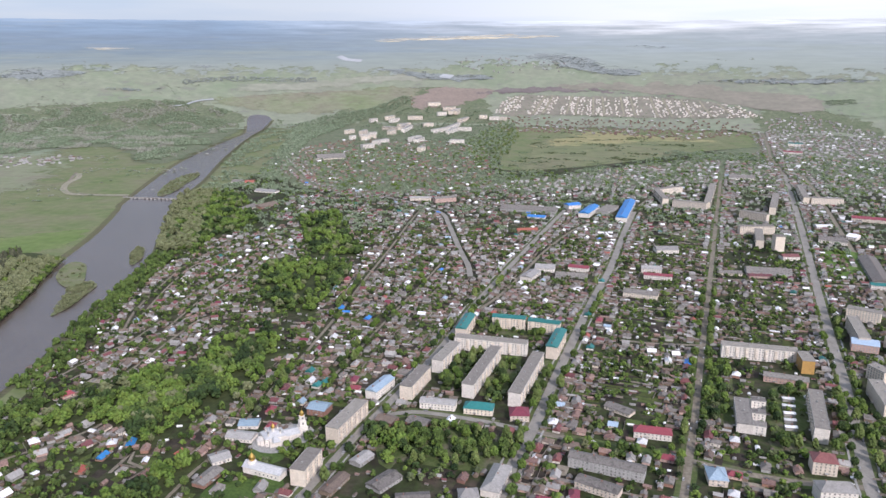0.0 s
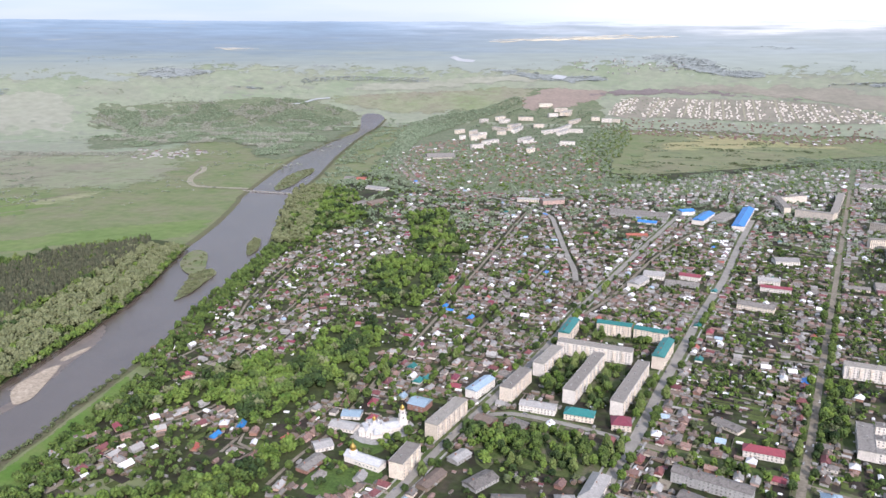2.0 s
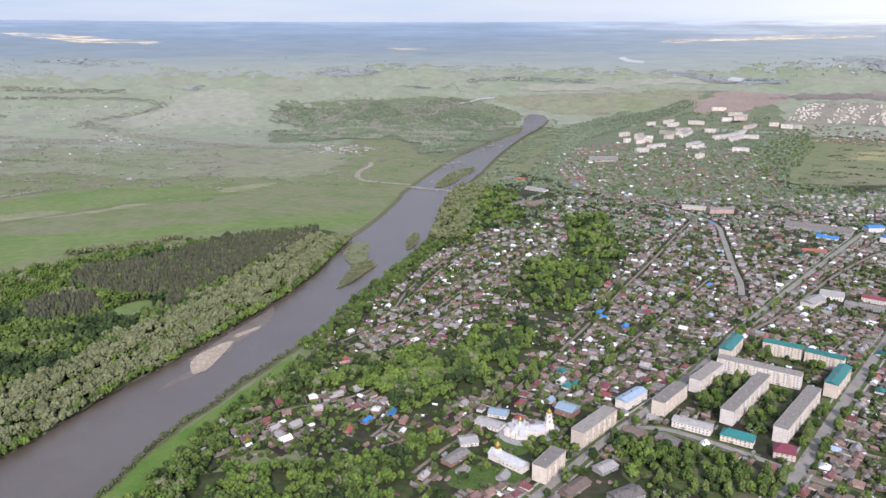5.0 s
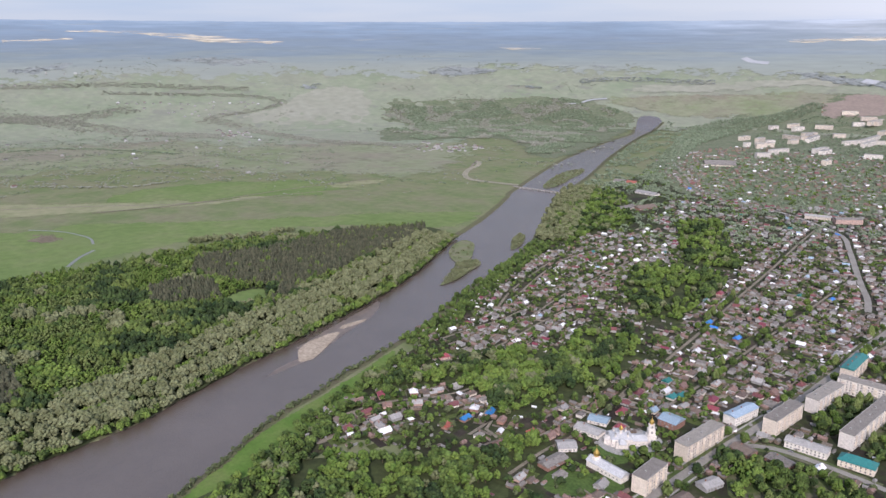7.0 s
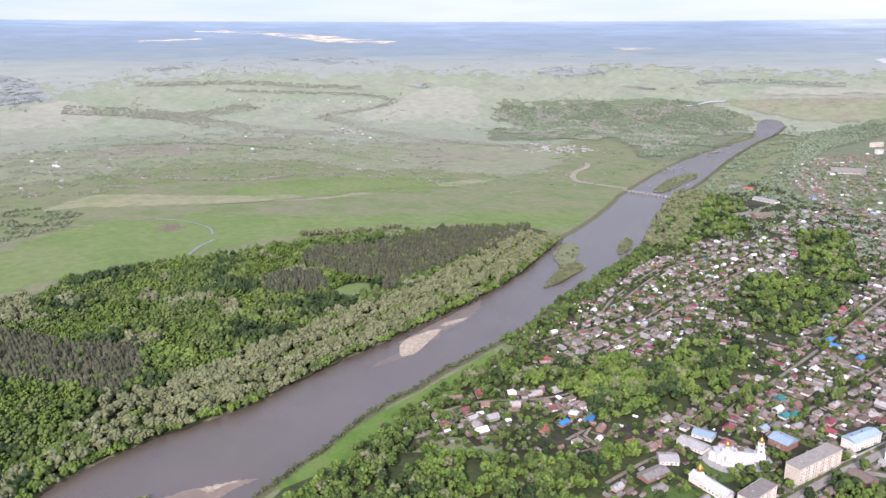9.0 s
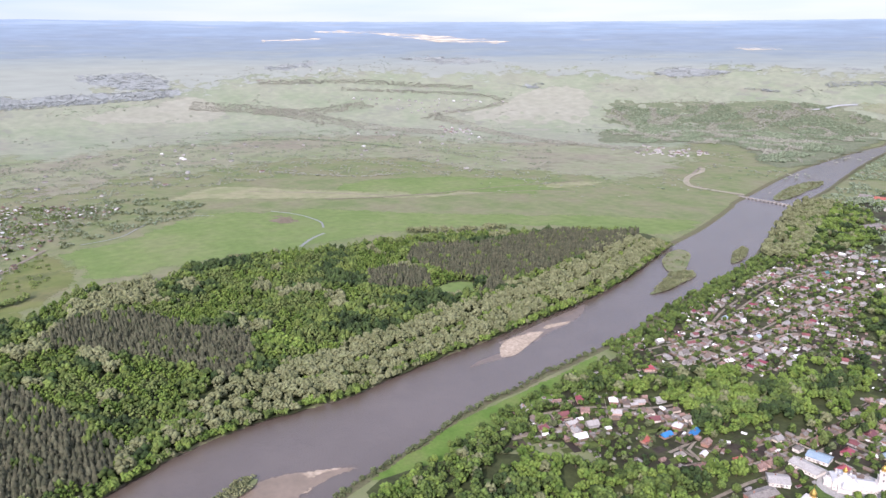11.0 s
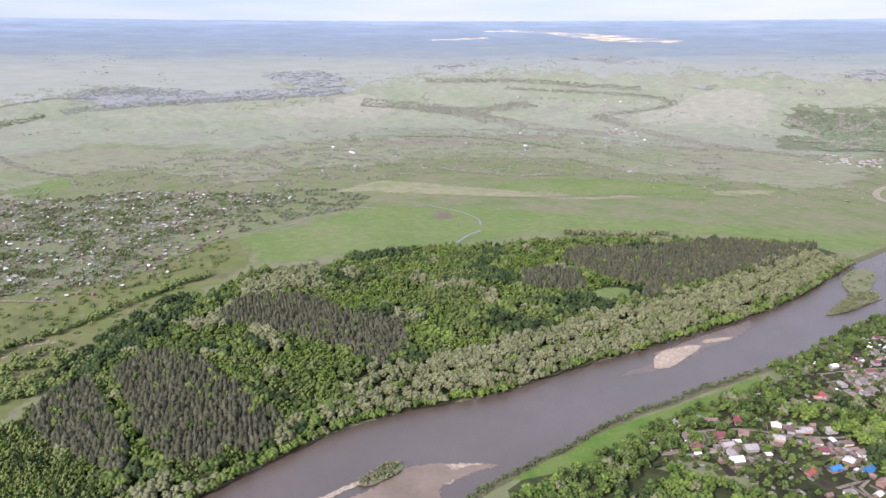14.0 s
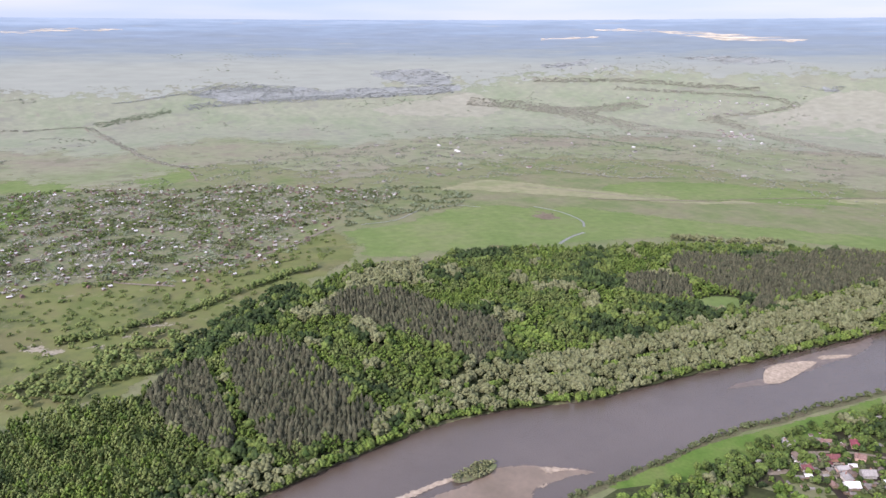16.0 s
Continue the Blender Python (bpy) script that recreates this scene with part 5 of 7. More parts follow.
dome(28, 0, 28, 1.9, church)
for x, y, s, z in ((-12, 0, 1.7, 19), (-20, -7, 0.9, 16), (-4, -7, 0.9, 16), (-20, 7, 0.9, 16), (-4, 7, 0.9, 16)):
    part("drum", Shape().lathe(x, y, [(1.3 * s, 10), (1.3 * s, z)], 10), WALLS["white"], church)
    if s > 1:
        dome(x, y, z, s, church)
    else:
        part("small_dome", Shape().lathe(x, y, [(r * s, z + h * s) for r, h in ONION], 12), ROOFS["pale"], church)
for x in range(-24, 23, 5):
    for s in (-1, 1):
        y = 12 if x < 2 else 10
        if not -22 < x < -4:
            part("window", None, None, church, at=pose(x, s * y, 3), data=PANE)
for z in (4, 16, 23.5):
    for s in (-1, 1):
        part("belfry_arch", Shape().box(-1.1, -0.1, 0, 1.1, 0.1, 3.2), GLASS, church, at=pose(28, s * (6.0 if z < 10 else 4.5 if z < 20 else 3.72), z))
wm, wl_ = along((-218, 549), (-183, 538))
wing = thing("monastery_wing", "long white church house with a gilded dome", "church house", wm)
BUILT.append((wm.translation.x, wm.translation.y, wl_ / 2 + 4, 9, math.atan2(wm[1][0], wm[0][0])))
part("wall", Shape().gable_walls(wl_, 11, 6, 9), WALLS["white"], wing)
part("roof", Shape().gable_roof(wl_, 11, 6.05, 9.1), ZINC, wing)
part("drum", Shape().lathe(-wl_ / 2 + 6, 0, [(3.8, -0.4), (3.8, 9.2), (2.4, 10)], 12), WALLS["white"], wing)
dome(-wl_ / 2 + 6, 0, 10, 1.7, wing)
for i in range(int(wl_ / 4) - 3):
    part("window", None, None, wing, at=pose(-wl_ / 2 + 13 + i * 4, -5.5, 2), data=PANE)
for o, text in zip(LAWNS, ("church garden lawn", "lawn below the church house")):
    patch("lawn", o, 0.24, TURF, text + " of fresh grass", 8, category="lawn")

patch("church_yard", [(-224, 581), (-229, 608), (-211, 627), (-184, 626), (-174, 603), (-191, 579), (-205, 575)], 0.28, CONCRETE, "pale paved yard round the church", 8, category="paving")

# the pontoon bridge
pb = [(-889, 1641), (-753, 1634)]
bm_, bl = along(*pb)
bridge = thing("bridge", "low flat pontoon bridge across the river", "bridge", bm_)
part("deck", Shape().box(-bl / 2 - 8, -3.5, 0.3, bl / 2 + 8, 3.5, 0.9), PLANK, bridge)
for s in (-1, 1):
    part("railing", Shape().box(-bl / 2 - 8, s * 3.3 - 0.08, 1.7, bl / 2 + 8, s * 3.3 + 0.08, 1.9), STEEL, bridge)
for i in range(14):
    x = -bl / 2 + (i + 0.5) * bl / 14
    part("pontoon", Shape().box(x - 2, -5, -2.6, x + 2, 5, 0.28), STEEL, bridge)
# the red and white mast
mx, my = -469, 3496
mast = thing("radio_mast", "red and white lattice radio mast", "mast", pose(mx, my, land(mx, my)))
for i in range(6):
    part("section", Shape().lathe(0, 0, [(1.6 - 0.2 * i, i * 9), (1.4 - 0.2 * i, i * 9 + 8.9)], 4), ROOFS["red"] if i % 2 else WALLS["white"], mast)

# ---------------------------------------------------------------- houses
GREENS = [
    [(-731, 1655), (-639, 1718), (-504, 1422), (-540, 1306), (-542, 1209), (-589, 1223), (-637, 1297), (-677, 1457)],
    [(-434, 1479), (-365, 1539), (-294, 1329), (-246, 1211), (-325, 1193), (-374, 1301)],
    [(-391, 1144), (-285, 1187), (-246, 1105), (-257, 995), (-264, 915), (-315, 943), (-365, 998)],
    [(-354, 813), (-298, 867), (-271, 826), (-261, 738), (-266, 683), (-279, 639), (-316, 660), (-341, 738)],
    [(-431, 668), (-375, 743), (-325, 747), (-295, 680), (-308, 609), (-320, 572), (-383, 624)],
    [(-450, 362), (-419, 423), (-362, 461), (-304, 508), (-283, 564), (-261, 561), (-268, 495), (-263, 441), (-439, 288)],
    [(-109, 617), (-72, 636), (-13, 628), (17, 610), (-2, 565), (-30, 563), (-95, 574), (-113, 592)],
    [(-495, 584), (-447, 635), (-367, 671), (-329, 733), (-304, 806), (-271, 745), (-293, 671), (-327, 599), (-371, 618), (-422, 599), (-464, 555)],
    [(48, 611), (54, 632), (103, 616), (152, 611), (138, 591), (82, 605)],
    [(-117, 586), (-135, 625), (-105, 639), (-88, 599), (-97, 561)],
]
COURTS = [[(-67, 756), (-40, 830), (-25, 820), (-48, 716), (-69, 715)], [(-29, 705), (-6, 808), (20, 819), (0, 721), (-10, 701)], [(22, 710), (42, 797), (58, 798), (30, 692)],
          [(271, 746), (306, 749), (278, 663), (245, 655)], [(338, 752), (350, 740), (319, 646), (300, 635)], [(224, 814), (245, 800), (210, 657), (191, 677)],
          [(237, 639), (276, 637), (303, 630), (295, 623), (237, 621)], [(-38, 935), (-22, 906), (42, 883), (45, 865), (-28, 876), (-39, 894)],
          [(-164, 592), (-156, 623), (-138, 670), (-131, 665), (-147, 584), (-153, 569)], [(370, 742), (392, 757), (313, 582), (309, 590)], [(-191, 579), (-173, 606), (-161, 592), (-176, 581)]]
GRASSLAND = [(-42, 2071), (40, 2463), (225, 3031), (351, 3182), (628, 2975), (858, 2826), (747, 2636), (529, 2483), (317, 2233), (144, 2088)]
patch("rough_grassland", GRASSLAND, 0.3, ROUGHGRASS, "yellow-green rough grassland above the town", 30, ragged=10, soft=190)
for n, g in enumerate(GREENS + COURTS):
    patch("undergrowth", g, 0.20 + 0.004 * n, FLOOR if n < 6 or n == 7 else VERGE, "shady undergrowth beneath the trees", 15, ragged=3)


def built_over(x, y, grow=0.0):
    for bx, by, hl, hw, t in BUILT:
        dx, dy = x - bx, y - by
        c, s = math.cos(t), math.sin(t)
        if abs(dx * c + dy * s) < hl + grow and abs(-dx * s + dy * c) < hw + grow:
            return True
    return False


def within(poly, x, y):
    hit = False
    for (ax, ay), (bx, by) in zip(poly, poly[1:] + poly[:1]):
        if (ay > y) != (by > y) and x < (bx - ax) * (y - ay) / (by - ay) + ax:
            hit = not hit
    return hit


def in_any(polys, x, y):
    return any(within(p, x, y) for p in polys)


PALETTE = [("slate", 11), ("pale", 6), ("white", 2.8), ("rust", 7), ("maroon", 6), ("crimson", 1.6), ("brown", 6), ("teal", 0.35), ("blue", 0.25), ("ice", 0.8), ("red", 0.4)]
PALEROOFS = [("slate", 8), ("pale", 7), ("white", 2.6), ("rust", 4), ("maroon", 1.2), ("brown", 4)]
WALLTEXT = dict(white="white plastered", cream="cream plastered", brick="red brick", log="dark log", grey="grey", pink="pinkish")
ROOFTEXT = dict(slate="grey slate", pale="pale metal", white="white metal", rust="rust-brown", maroon="maroon metal", crimson="crimson metal", brown="dark brown", teal="teal metal", blue="bright blue", ice="pale blue metal", red="red metal")


def house_model(roof, wall, l, w, h, top, annex, hip):
    """A cottage: walls, roof with a chimney, windows, and a lean-to or a porch."""
    ob = thing("house", f"{WALLTEXT[wall]} cottage with a {ROOFTEXT[roof]} {'hipped ' if hip and not annex else ''}roof" + (" and a lean-to" if annex else ""), "house", Matrix(), "cottages of the town")
    part("wall", Shape().box(-l / 2, -w / 2, -0.4, l / 2, w / 2, h, False) if hip else Shape().gable_walls(l, w, h, top - 0.08), WALLS[wall], ob)
    r = part("roof", Shape().gable_roof(l, w, h + 0.02, top, 0.6, 0.2, w * 0.42 if hip else 0.0), ROOFS[roof], ob)
    part("chimney", Shape().box(l * 0.18 - 0.4, 0.6, top - 1.6, l * 0.18 + 0.4, 1.4, top + 0.9).box(l * 0.18 - 0.5, 0.5, top + 0.9, l * 0.18 + 0.5, 1.5, top + 1.05), WALLS["brick"], r)
    for x in (-l * 0.28, l * 0.28):
        part("window", None, None, ob, at=pose(x, -w / 2, 0.9), data=PANE)
    if annex:
        a = Shape()
        a.v = [(l / 2 - 1, -w / 2 + 0.5, -0.4), (l / 2 + 4.5, -w / 2 + 0.5, -0.4), (l / 2 + 4.5, w / 2 - 0.5, -0.4), (l / 2 - 1, w / 2 - 0.5, -0.4),
               (l / 2 - 1, -w / 2 + 0.5, h - 0.2), (l / 2 + 4.5, -w / 2 + 0.5, h - 1.0), (l / 2 + 4.5, w / 2 - 0.5, h - 1.0), (l / 2 - 1, w / 2 - 0.5, h - 0.2)]
        a.f = [(0, 1, 5, 4), (1, 2, 6, 5), (2, 3, 7, 6), (4, 5, 6, 7)]
        part("lean_to", a, WALLS["log" if wall != "log" else "grey"], ob)
        q = Shape()
        k = [(l / 2 - 0.2, -w / 2 + 0.2, h - 0.1), (l / 2 + 4.9, -w / 2 + 0.2, h - 0.95), (l / 2 + 4.9, w / 2 - 0.2, h - 0.95), (l / 2 - 0.2, w / 2 - 0.2, h - 0.1)]
        q.v = k + [(x, y, z + 0.18) for x, y, z in k]
        q.f = [(4, 5, 6, 7), (0, 1, 5, 4), (1, 2, 6, 5), (2, 3, 7, 6), (3, 2, 1, 0)]
        part("lean_to_roof", q, ROOFS["slate" if roof != "slate" else "rust"], ob)
    return ob


hr = random.Random(11)
names, weights = [p[0] for p in PALETTE], [p[1] for p in PALETTE]
MODELS = []
for i in range(34):
    roof = names[i] if i < len(names) else hr.choices(names, weights)[0]
    wall = hr.choice(["white", "cream", "brick", "brick", "log", "log", "log", "grey", "pink"])
    l, w = hr.uniform(8, 11.5), hr.uniform(6.2, 8.2)
    h = hr.uniform(2.8, 3.6)
    MODELS.append((roof, house_model(roof, wall, l, w, h, h + w * hr.uniform(0.28, 0.42), hr.random() < 0.45, hr.random() < 0.3)))
BY_ROOF = {n: [m for r, m in MODELS if r == n] for n in names}

# places along the streets, then loosely between them
PLACES = []
for key, (line, width, _) in STREETS.items():
    run, need = 0.0, 9.0
    for (ax, ay), (bx, by) in zip(line, line[1:]):
        d = math.hypot(bx - ax, by - ay)
        run += d
        if run < need:
            continue
        run, need = 0.0, hr.uniform(11, 15) if key in "abcd" else hr.uniform(15, 22)
        nx, ny = -(by - ay) / d, (bx - ax) / d
        for s in (-1, 1):
            if hr.random() < 0.1:
                continue
            o = s * (width / 2 + hr.uniform(8, 11))
            PLACES.append((ax + nx * o, ay + ny * o, math.atan2(by - ay, bx - ax) + (math.pi if s < 0 else 0) + hr.uniform(-0.06, 0.06) + (math.pi / 2 if hr.random() < 0.35 else 0)))
            if hr.random() < 0.45:
                o = s * (width / 2 + hr.uniform(24, 34))
                PLACES.append((ax + nx * o, ay + ny * o, math.atan2(by - ay, bx - ax) + hr.uniform(-0.15, 0.15)))
HOMES = [[(-537, 1178), (-523, 1062), (-518, 941), (-497, 796), (-488, 730), (-456, 647), (-461, 534), (-456, 494), (-447, 453), (-394, 454), (-323, 550), (-316, 581), (-366, 621), (-358, 795), (-306, 830), (-305, 926), (-331, 1154), (-343, 1355), (-441, 1338)],
         [(-347, 1691), (-512, 1709), (-469, 1402), (-459, 1273), (-246, 1184), (-171, 1016), (-75, 932), (70, 885), (157, 1157), (215, 1465), (-9, 1863), (-202, 1808)],
         [(-247, 637), (-233, 839), (-224, 1122), (-75, 932), (-114, 697), (-148, 694), (-177, 621), (-229, 616)],
         [(69, 867), (233, 882), (161, 612), (33, 630)], [(302, 1112), (454, 1126), (384, 896), (240, 883)], [(33, 620), (146, 583), (126, 525), (16, 515)], [(163, 576), (242, 567), (235, 535), (147, 527)],
         [(-257, 505), (-262, 647), (-298, 610), (-326, 558), (-370, 553), (-373, 494)], [(-437, 576), (-366, 604), (-306, 569), (-309, 516), (-393, 525)], [(166, 1158), (301, 1140), (233, 882), (91, 887)], [(237, 1467), (392, 1481), (301, 1140), (168, 1173)], [(58, 1362), (204, 1464), (161, 1188), (88, 947), (-1, 983)]]
for n, z in enumerate(HOMES):
    for x, y in scatter(z, 19, 0.09 if n in (3, 4, 9, 10) else 0.33 if n == 0 else 0.27 if n in (7, 8) else 0.46):
        d, t = nearest_street(x, y)
        PLACES.append((float(x), float(y), t + hr.choice([0, math.pi / 2]) + hr.uniform(-0.12, 0.12)))
taken, kept = {}, []
for x, y, t in PLACES:
    cell = (int(x // 14), int(y // 14))
    if any(math.hypot(x - a, y - b) < 11.5 for i in (-1, 0, 1) for j in (-1, 0, 1) for a, b in taken.get((cell[0] + i, cell[1] + j), ())):
        continue
    if built_over(x, y, 5) or in_any(GREENS[:8] + COURTS + [GRASSLAND, RIVER], x, y) or on_street(x, y, 5):
        continue
    taken.setdefault(cell, []).append((x, y))
    kept.append((x, y, t))

# roofs whose colour stands out, each in its place
for x, y, roof in [(*p, "blue") for p in [(-226, 944), (-183, 909), (-349, 554), (-335, 578), (201, 804), (-154, 1542)]] + [(*p, "crimson") for p in [(-245, 1070), (116, 929), (139, 596), (190, 574), (-229, 650), (-447, 664)]] + [(*p, "red") for p in [(-283, 566), (-355, 532), (-43, 1404)]] + [(*p, "teal") for p in [(-199, 709), (-192, 717), (103, 949), (-148, 1123), (137, 1097), (96, 838)]] + [(*p, "white") for p in [(-492, 1047), (-208, 718), (-212, 841)]]:
    kept = [k for k in kept if math.hypot(k[0] - x, k[1] - y) > 15]
    copy_thing(BY_ROOF[roof][0], pose(x, y, 0, 0, 0, math.degrees(nearest_street(x, y)[1])))

near = [k for k in kept if math.hypot(k[0], k[1]) < 820]
far = [k for k in kept if math.hypot(k[0], k[1]) >= 820]
for x, y, t in near:
    roof = hr.choices(names, weights)[0]
    copy_thing(hr.choice(BY_ROOF[roof]), pose(x, y, 0, 0, 0, math.degrees(t)))
# the models themselves stand among the others, on the last free places
for (roof, ob), (x, y, t) in zip(MODELS, far[::max(1, len(far) // 40)]):
    ob.matrix_basis = pose(x, y, 0, 0, 0, math.degrees(t))


def mass(name, spots, size, colours, label, category, walls=("white", "log", "grey")):
    """Many small gabled buildings as one mass: walls, with the roofs of each colour under them."""
    groups = {}
    W = Shape()
    for x, y, t in spots:
        l, w, h = hr.uniform(*size[0]), hr.uniform(*size[1]), hr.uniform(*size[2])
        m = pose(x, y, land(x, y) - 0.4 * dip(x, y), 0, 0, math.degrees(t))
        top = h + w * hr.uniform(0.2, 0.4)
        S = Shape().gable_walls(l, w, h, top - 0.05)
        k = len(W.v)
        W.v += [tuple(m @ Vector(v)) for v in S.v]
        W.f += [tuple(i + k for i in f) for f in S.f]
        R = groups.setdefault(hr.choices([c for c, _ in colours], [n for _, n in colours])[0], Shape())
        a, b, dz = l / 2 + 0.4, w / 2 + 0.4, 0.15
        k = len(R.v)
        R.v += [tuple(m @ Vector(v)) for v in ((-a, -b, h - 0.1), (a, -b, h - 0.1), (a, 0, top), (-a, 0, top), (a, b, h - 0.1), (-a, b, h - 0.1))]
        R.f += [(k, k + 1, k + 2, k + 3), (k + 3, k + 2, k + 4, k + 5)]
    ob = tagged(new(name, W.mesh(name, WALLS[hr.choice(walls)])), label, category, kind="stuff")
    for c, R in groups.items():
        tagged(part("roofs", R, ROOFS[c], ob), kind="stuff")


mass("far_houses", far, ((7, 11), (5.8, 8), (2.8, 3.6)), PALETTE, "many small cottages with mixed coloured roofs", "houses", ("grey",))

# sheds and outbuildings behind the houses
sheds = []
for x, y, t in near + far:
    for _ in range(4 if math.hypot(x, y) < 1300 else 2):
        a, d = hr.uniform(0, 6.3), hr.uniform(8, 21)
        sx, sy = x + math.cos(a) * d, y + math.sin(a) * d
        if not (on_street(sx, sy, 3) or built_over(sx, sy, 1) or in_any(GREENS[:8] + LAWNS + [RIVER], sx, sy)):
            sheds.append((sx, sy, t + hr.choice([0, math.pi / 2])))
mass("sheds", sheds, ((4, 8), (3, 5), (2.0, 2.8)), [("slate", 8), ("brown", 5), ("pale", 3), ("rust", 5), ("white", 1.5), ("tar", 4)], "grey weathered sheds and outbuildings", "sheds", ("log",))

# greenhouses, hutches and stacks of boards all over the gardens
litter = []
for x, y in scatter([p for p in TOWN], 11, 0.5):
    x, y = float(x), float(y)
    if not 430 < math.hypot(x, y) < 1350 or on_street(x, y, 2.5) or built_over(x, y, 1.5) or in_any(GREENS[:8] + COURTS + LAWNS + [RIVER, GRASSLAND], x, y):
        continue
    c = (int(x // 14), int(y // 14))
    if any(math.hypot(x - a, y - b) < 7.5 for i in (-1, 0, 1) for j in (-1, 0, 1) for a, b in taken.get((c[0] + i, c[1] + j), ())):
        continue
    litter.append((x, y, nearest_street(x, y)[1] + hr.choice((0, math.pi / 2)) + hr.uniform(-0.1, 0.1)))
mass("garden_huts", litter, ((2.5, 6), (1.5, 3), (0.8, 1.8)), [("white", 4), ("pale", 5), ("slate", 5), ("rust", 3), ("maroon", 1.5), ("brown", 3)], "small greenhouses, hutches and stacked boards in the gardens", "huts", ("grey",))

# ---------------------------------------------------------------- greenery of the town
def single_tree(name, kind, clumps, material, high, wide, label):
    ob = thing(name, label, "tree", Matrix(), name.replace("_", " ") + "s")
    v, f = crown_shape(rng, kind, clumps)
    t, tf = trunk_shape(kind, 6)
    o = new("crown", tri_mesh("crown", v * (high * wide, high * wide, high), f, material))
    o.parent = ob
    o = new("trunk", tri_mesh("trunk", t * high, tf, BARK))
    o.parent = ob
    return ob


SINGLE = [single_tree("park_tree", "round", 72, BROADLEAF, 13, 0.95, "full green maple with a rounded crown") for _ in range(4)]
SINGLE += [single_tree("park_tree", "round", 72, BRIGHTLEAF, 12, 0.9, "fresh yellow-green tree with an uneven crown") for _ in range(3)]
SINGLE += [single_tree("park_tree", "round", 72, DARKLEAF, 12, 0.85, "dark green linden with a dense crown") for _ in range(3)]
SINGLE += [single_tree("poplar_tree", "birch", 44, BIRCH, 15, 0.9, "tall slender poplar in young leaf") for _ in range(2)]
spots = []
for c in COURTS:
    spots += [(float(x), float(y)) for x, y in scatter(c, 11, 0.85)]
spots += [(float(x), float(y)) for x, y in scatter(GREENS[6], 9.5, 0.9)]
for k in "abcdfgu":
    line, w, _ = STREETS[k]
    for i in range(2, len(line) - 1):
        for s in (-1, 1):
            (ax, ay), (bx, by) = line[i], line[i + 1]
            if hr.random() < 0.42 and math.hypot(ax, ay) < 1100:
                d = math.hypot(bx - ax, by - ay)
                o = s * (w / 2 + hr.uniform(3, 5))
                spots.append((ax - (by - ay) / d * o, ay + (bx - ax) / d * o))
spots = [p for p in spots if not built_over(*p, 1)]
for n, (x, y) in enumerate(spots):
    src = SINGLE[hr.randrange(len(SINGLE))]
    s = hr.uniform(0.65, 1.1)
    if n < len(SINGLE):
        src = SINGLE[n]
        src.matrix_basis = pose(x, y, 0)
    else:
        o = copy_thing(src, pose(x, y, 0, 0, 0, hr.uniform(0, 360)))
        o.scale = (s, s, s)

allg = np.concatenate([scatter(g, 8.0, 0.66 if i < 4 else 0.9) for i, g in enumerate(GREENS) if i != 6])
allg = allg[np.array([noise.noise((x / 28, y / 28, 15)) for x, y in allg]) > -0.3]
allg = np.array([p for p in allg if not built_over(*p, 2) and not on_street(*p, 2)])
mix = np.array([noise.noise((x / 40, y / 40, 7)) for x, y in allg]) + rng.uniform(-0.12, 0.12, len(allg))
odd = rng.random(len(allg)) < 0.07
wood("ravine_wood", allg[odd], "round", 14, 11, 1.0, WILLOW, "silvery willows in the ravine", category="woodland")
allg, mix = allg[~odd], mix[~odd]
wood("ravine_wood", allg[mix < -0.27], "round", 14, 11, 0.95, DARKLEAF, "dark green trees crowding the ravine", category="woodland")
wood("ravine_wood", allg[(mix >= -0.27) & (mix < -0.04)], "round", 14, 11, 0.95, BROADLEAF, "green trees crowding the ravine", category="woodland")
wood("ravine_wood", allg[mix >= -0.04], "round", 14, 10, 0.95, BRIGHTLEAF, "fresh green trees in the ravine", category="woodland")

# the right shore
up = max(range(len(RIGHT_BANK)), key=lambda i: -math.hypot(RIGHT_BANK[i][0] - -524, RIGHT_BANK[i][1] - 672))
bk = max(range(len(RIGHT_BANK)), key=lambda i: -math.hypot(RIGHT_BANK[i][0] - -614, RIGHT_BANK[i][1] - 1197))
wood("shore_trees", offshore(RIGHT_BANK[up:bk], -1, 3, 42, 7.5), "round", 14, 8, 1.0, BROADLEAF, "green trees along the town shore", category="trees")
wood("shore_willows", offshore(RIGHT_BANK[bk:bk + 45], -1, 3, 75, 10), "round", 14, 12, 1.0, WILLOW, "silvery willows along the town shore", category="willow wood")
wood("shore_bushes", offshore(RIGHT_BANK[:up], -1, 1, 7, 4.2, 0.8), "bush", 7, 4, 1.1, BUSH, "low grey-green bushes at the water's edge", trunks=False, category="bushes")
wood("shore_bushes", offshore(RIGHT_BANK[:up], -1, 30, 75, 8, 0.9), "round", 14, 8, 1.0, BROADLEAF, "trees above the grassy shore", category="trees")
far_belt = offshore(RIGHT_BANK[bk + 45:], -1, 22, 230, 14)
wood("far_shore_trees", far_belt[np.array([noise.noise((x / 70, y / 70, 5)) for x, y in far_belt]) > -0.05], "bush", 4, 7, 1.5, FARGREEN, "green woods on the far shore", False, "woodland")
wood("island_bushes", np.concatenate([scatter(p, 4.4, 0.75) for p in (ISLE_D, ISLE_B, ISLET)] + [scatter(ISLE_A, 9, 0.3), scatter(ISLE_C, 7, 0.55)]), "bush", 7, 3.4, 1.3, WILLOW, "bushes on the river islands", False, "bushes")

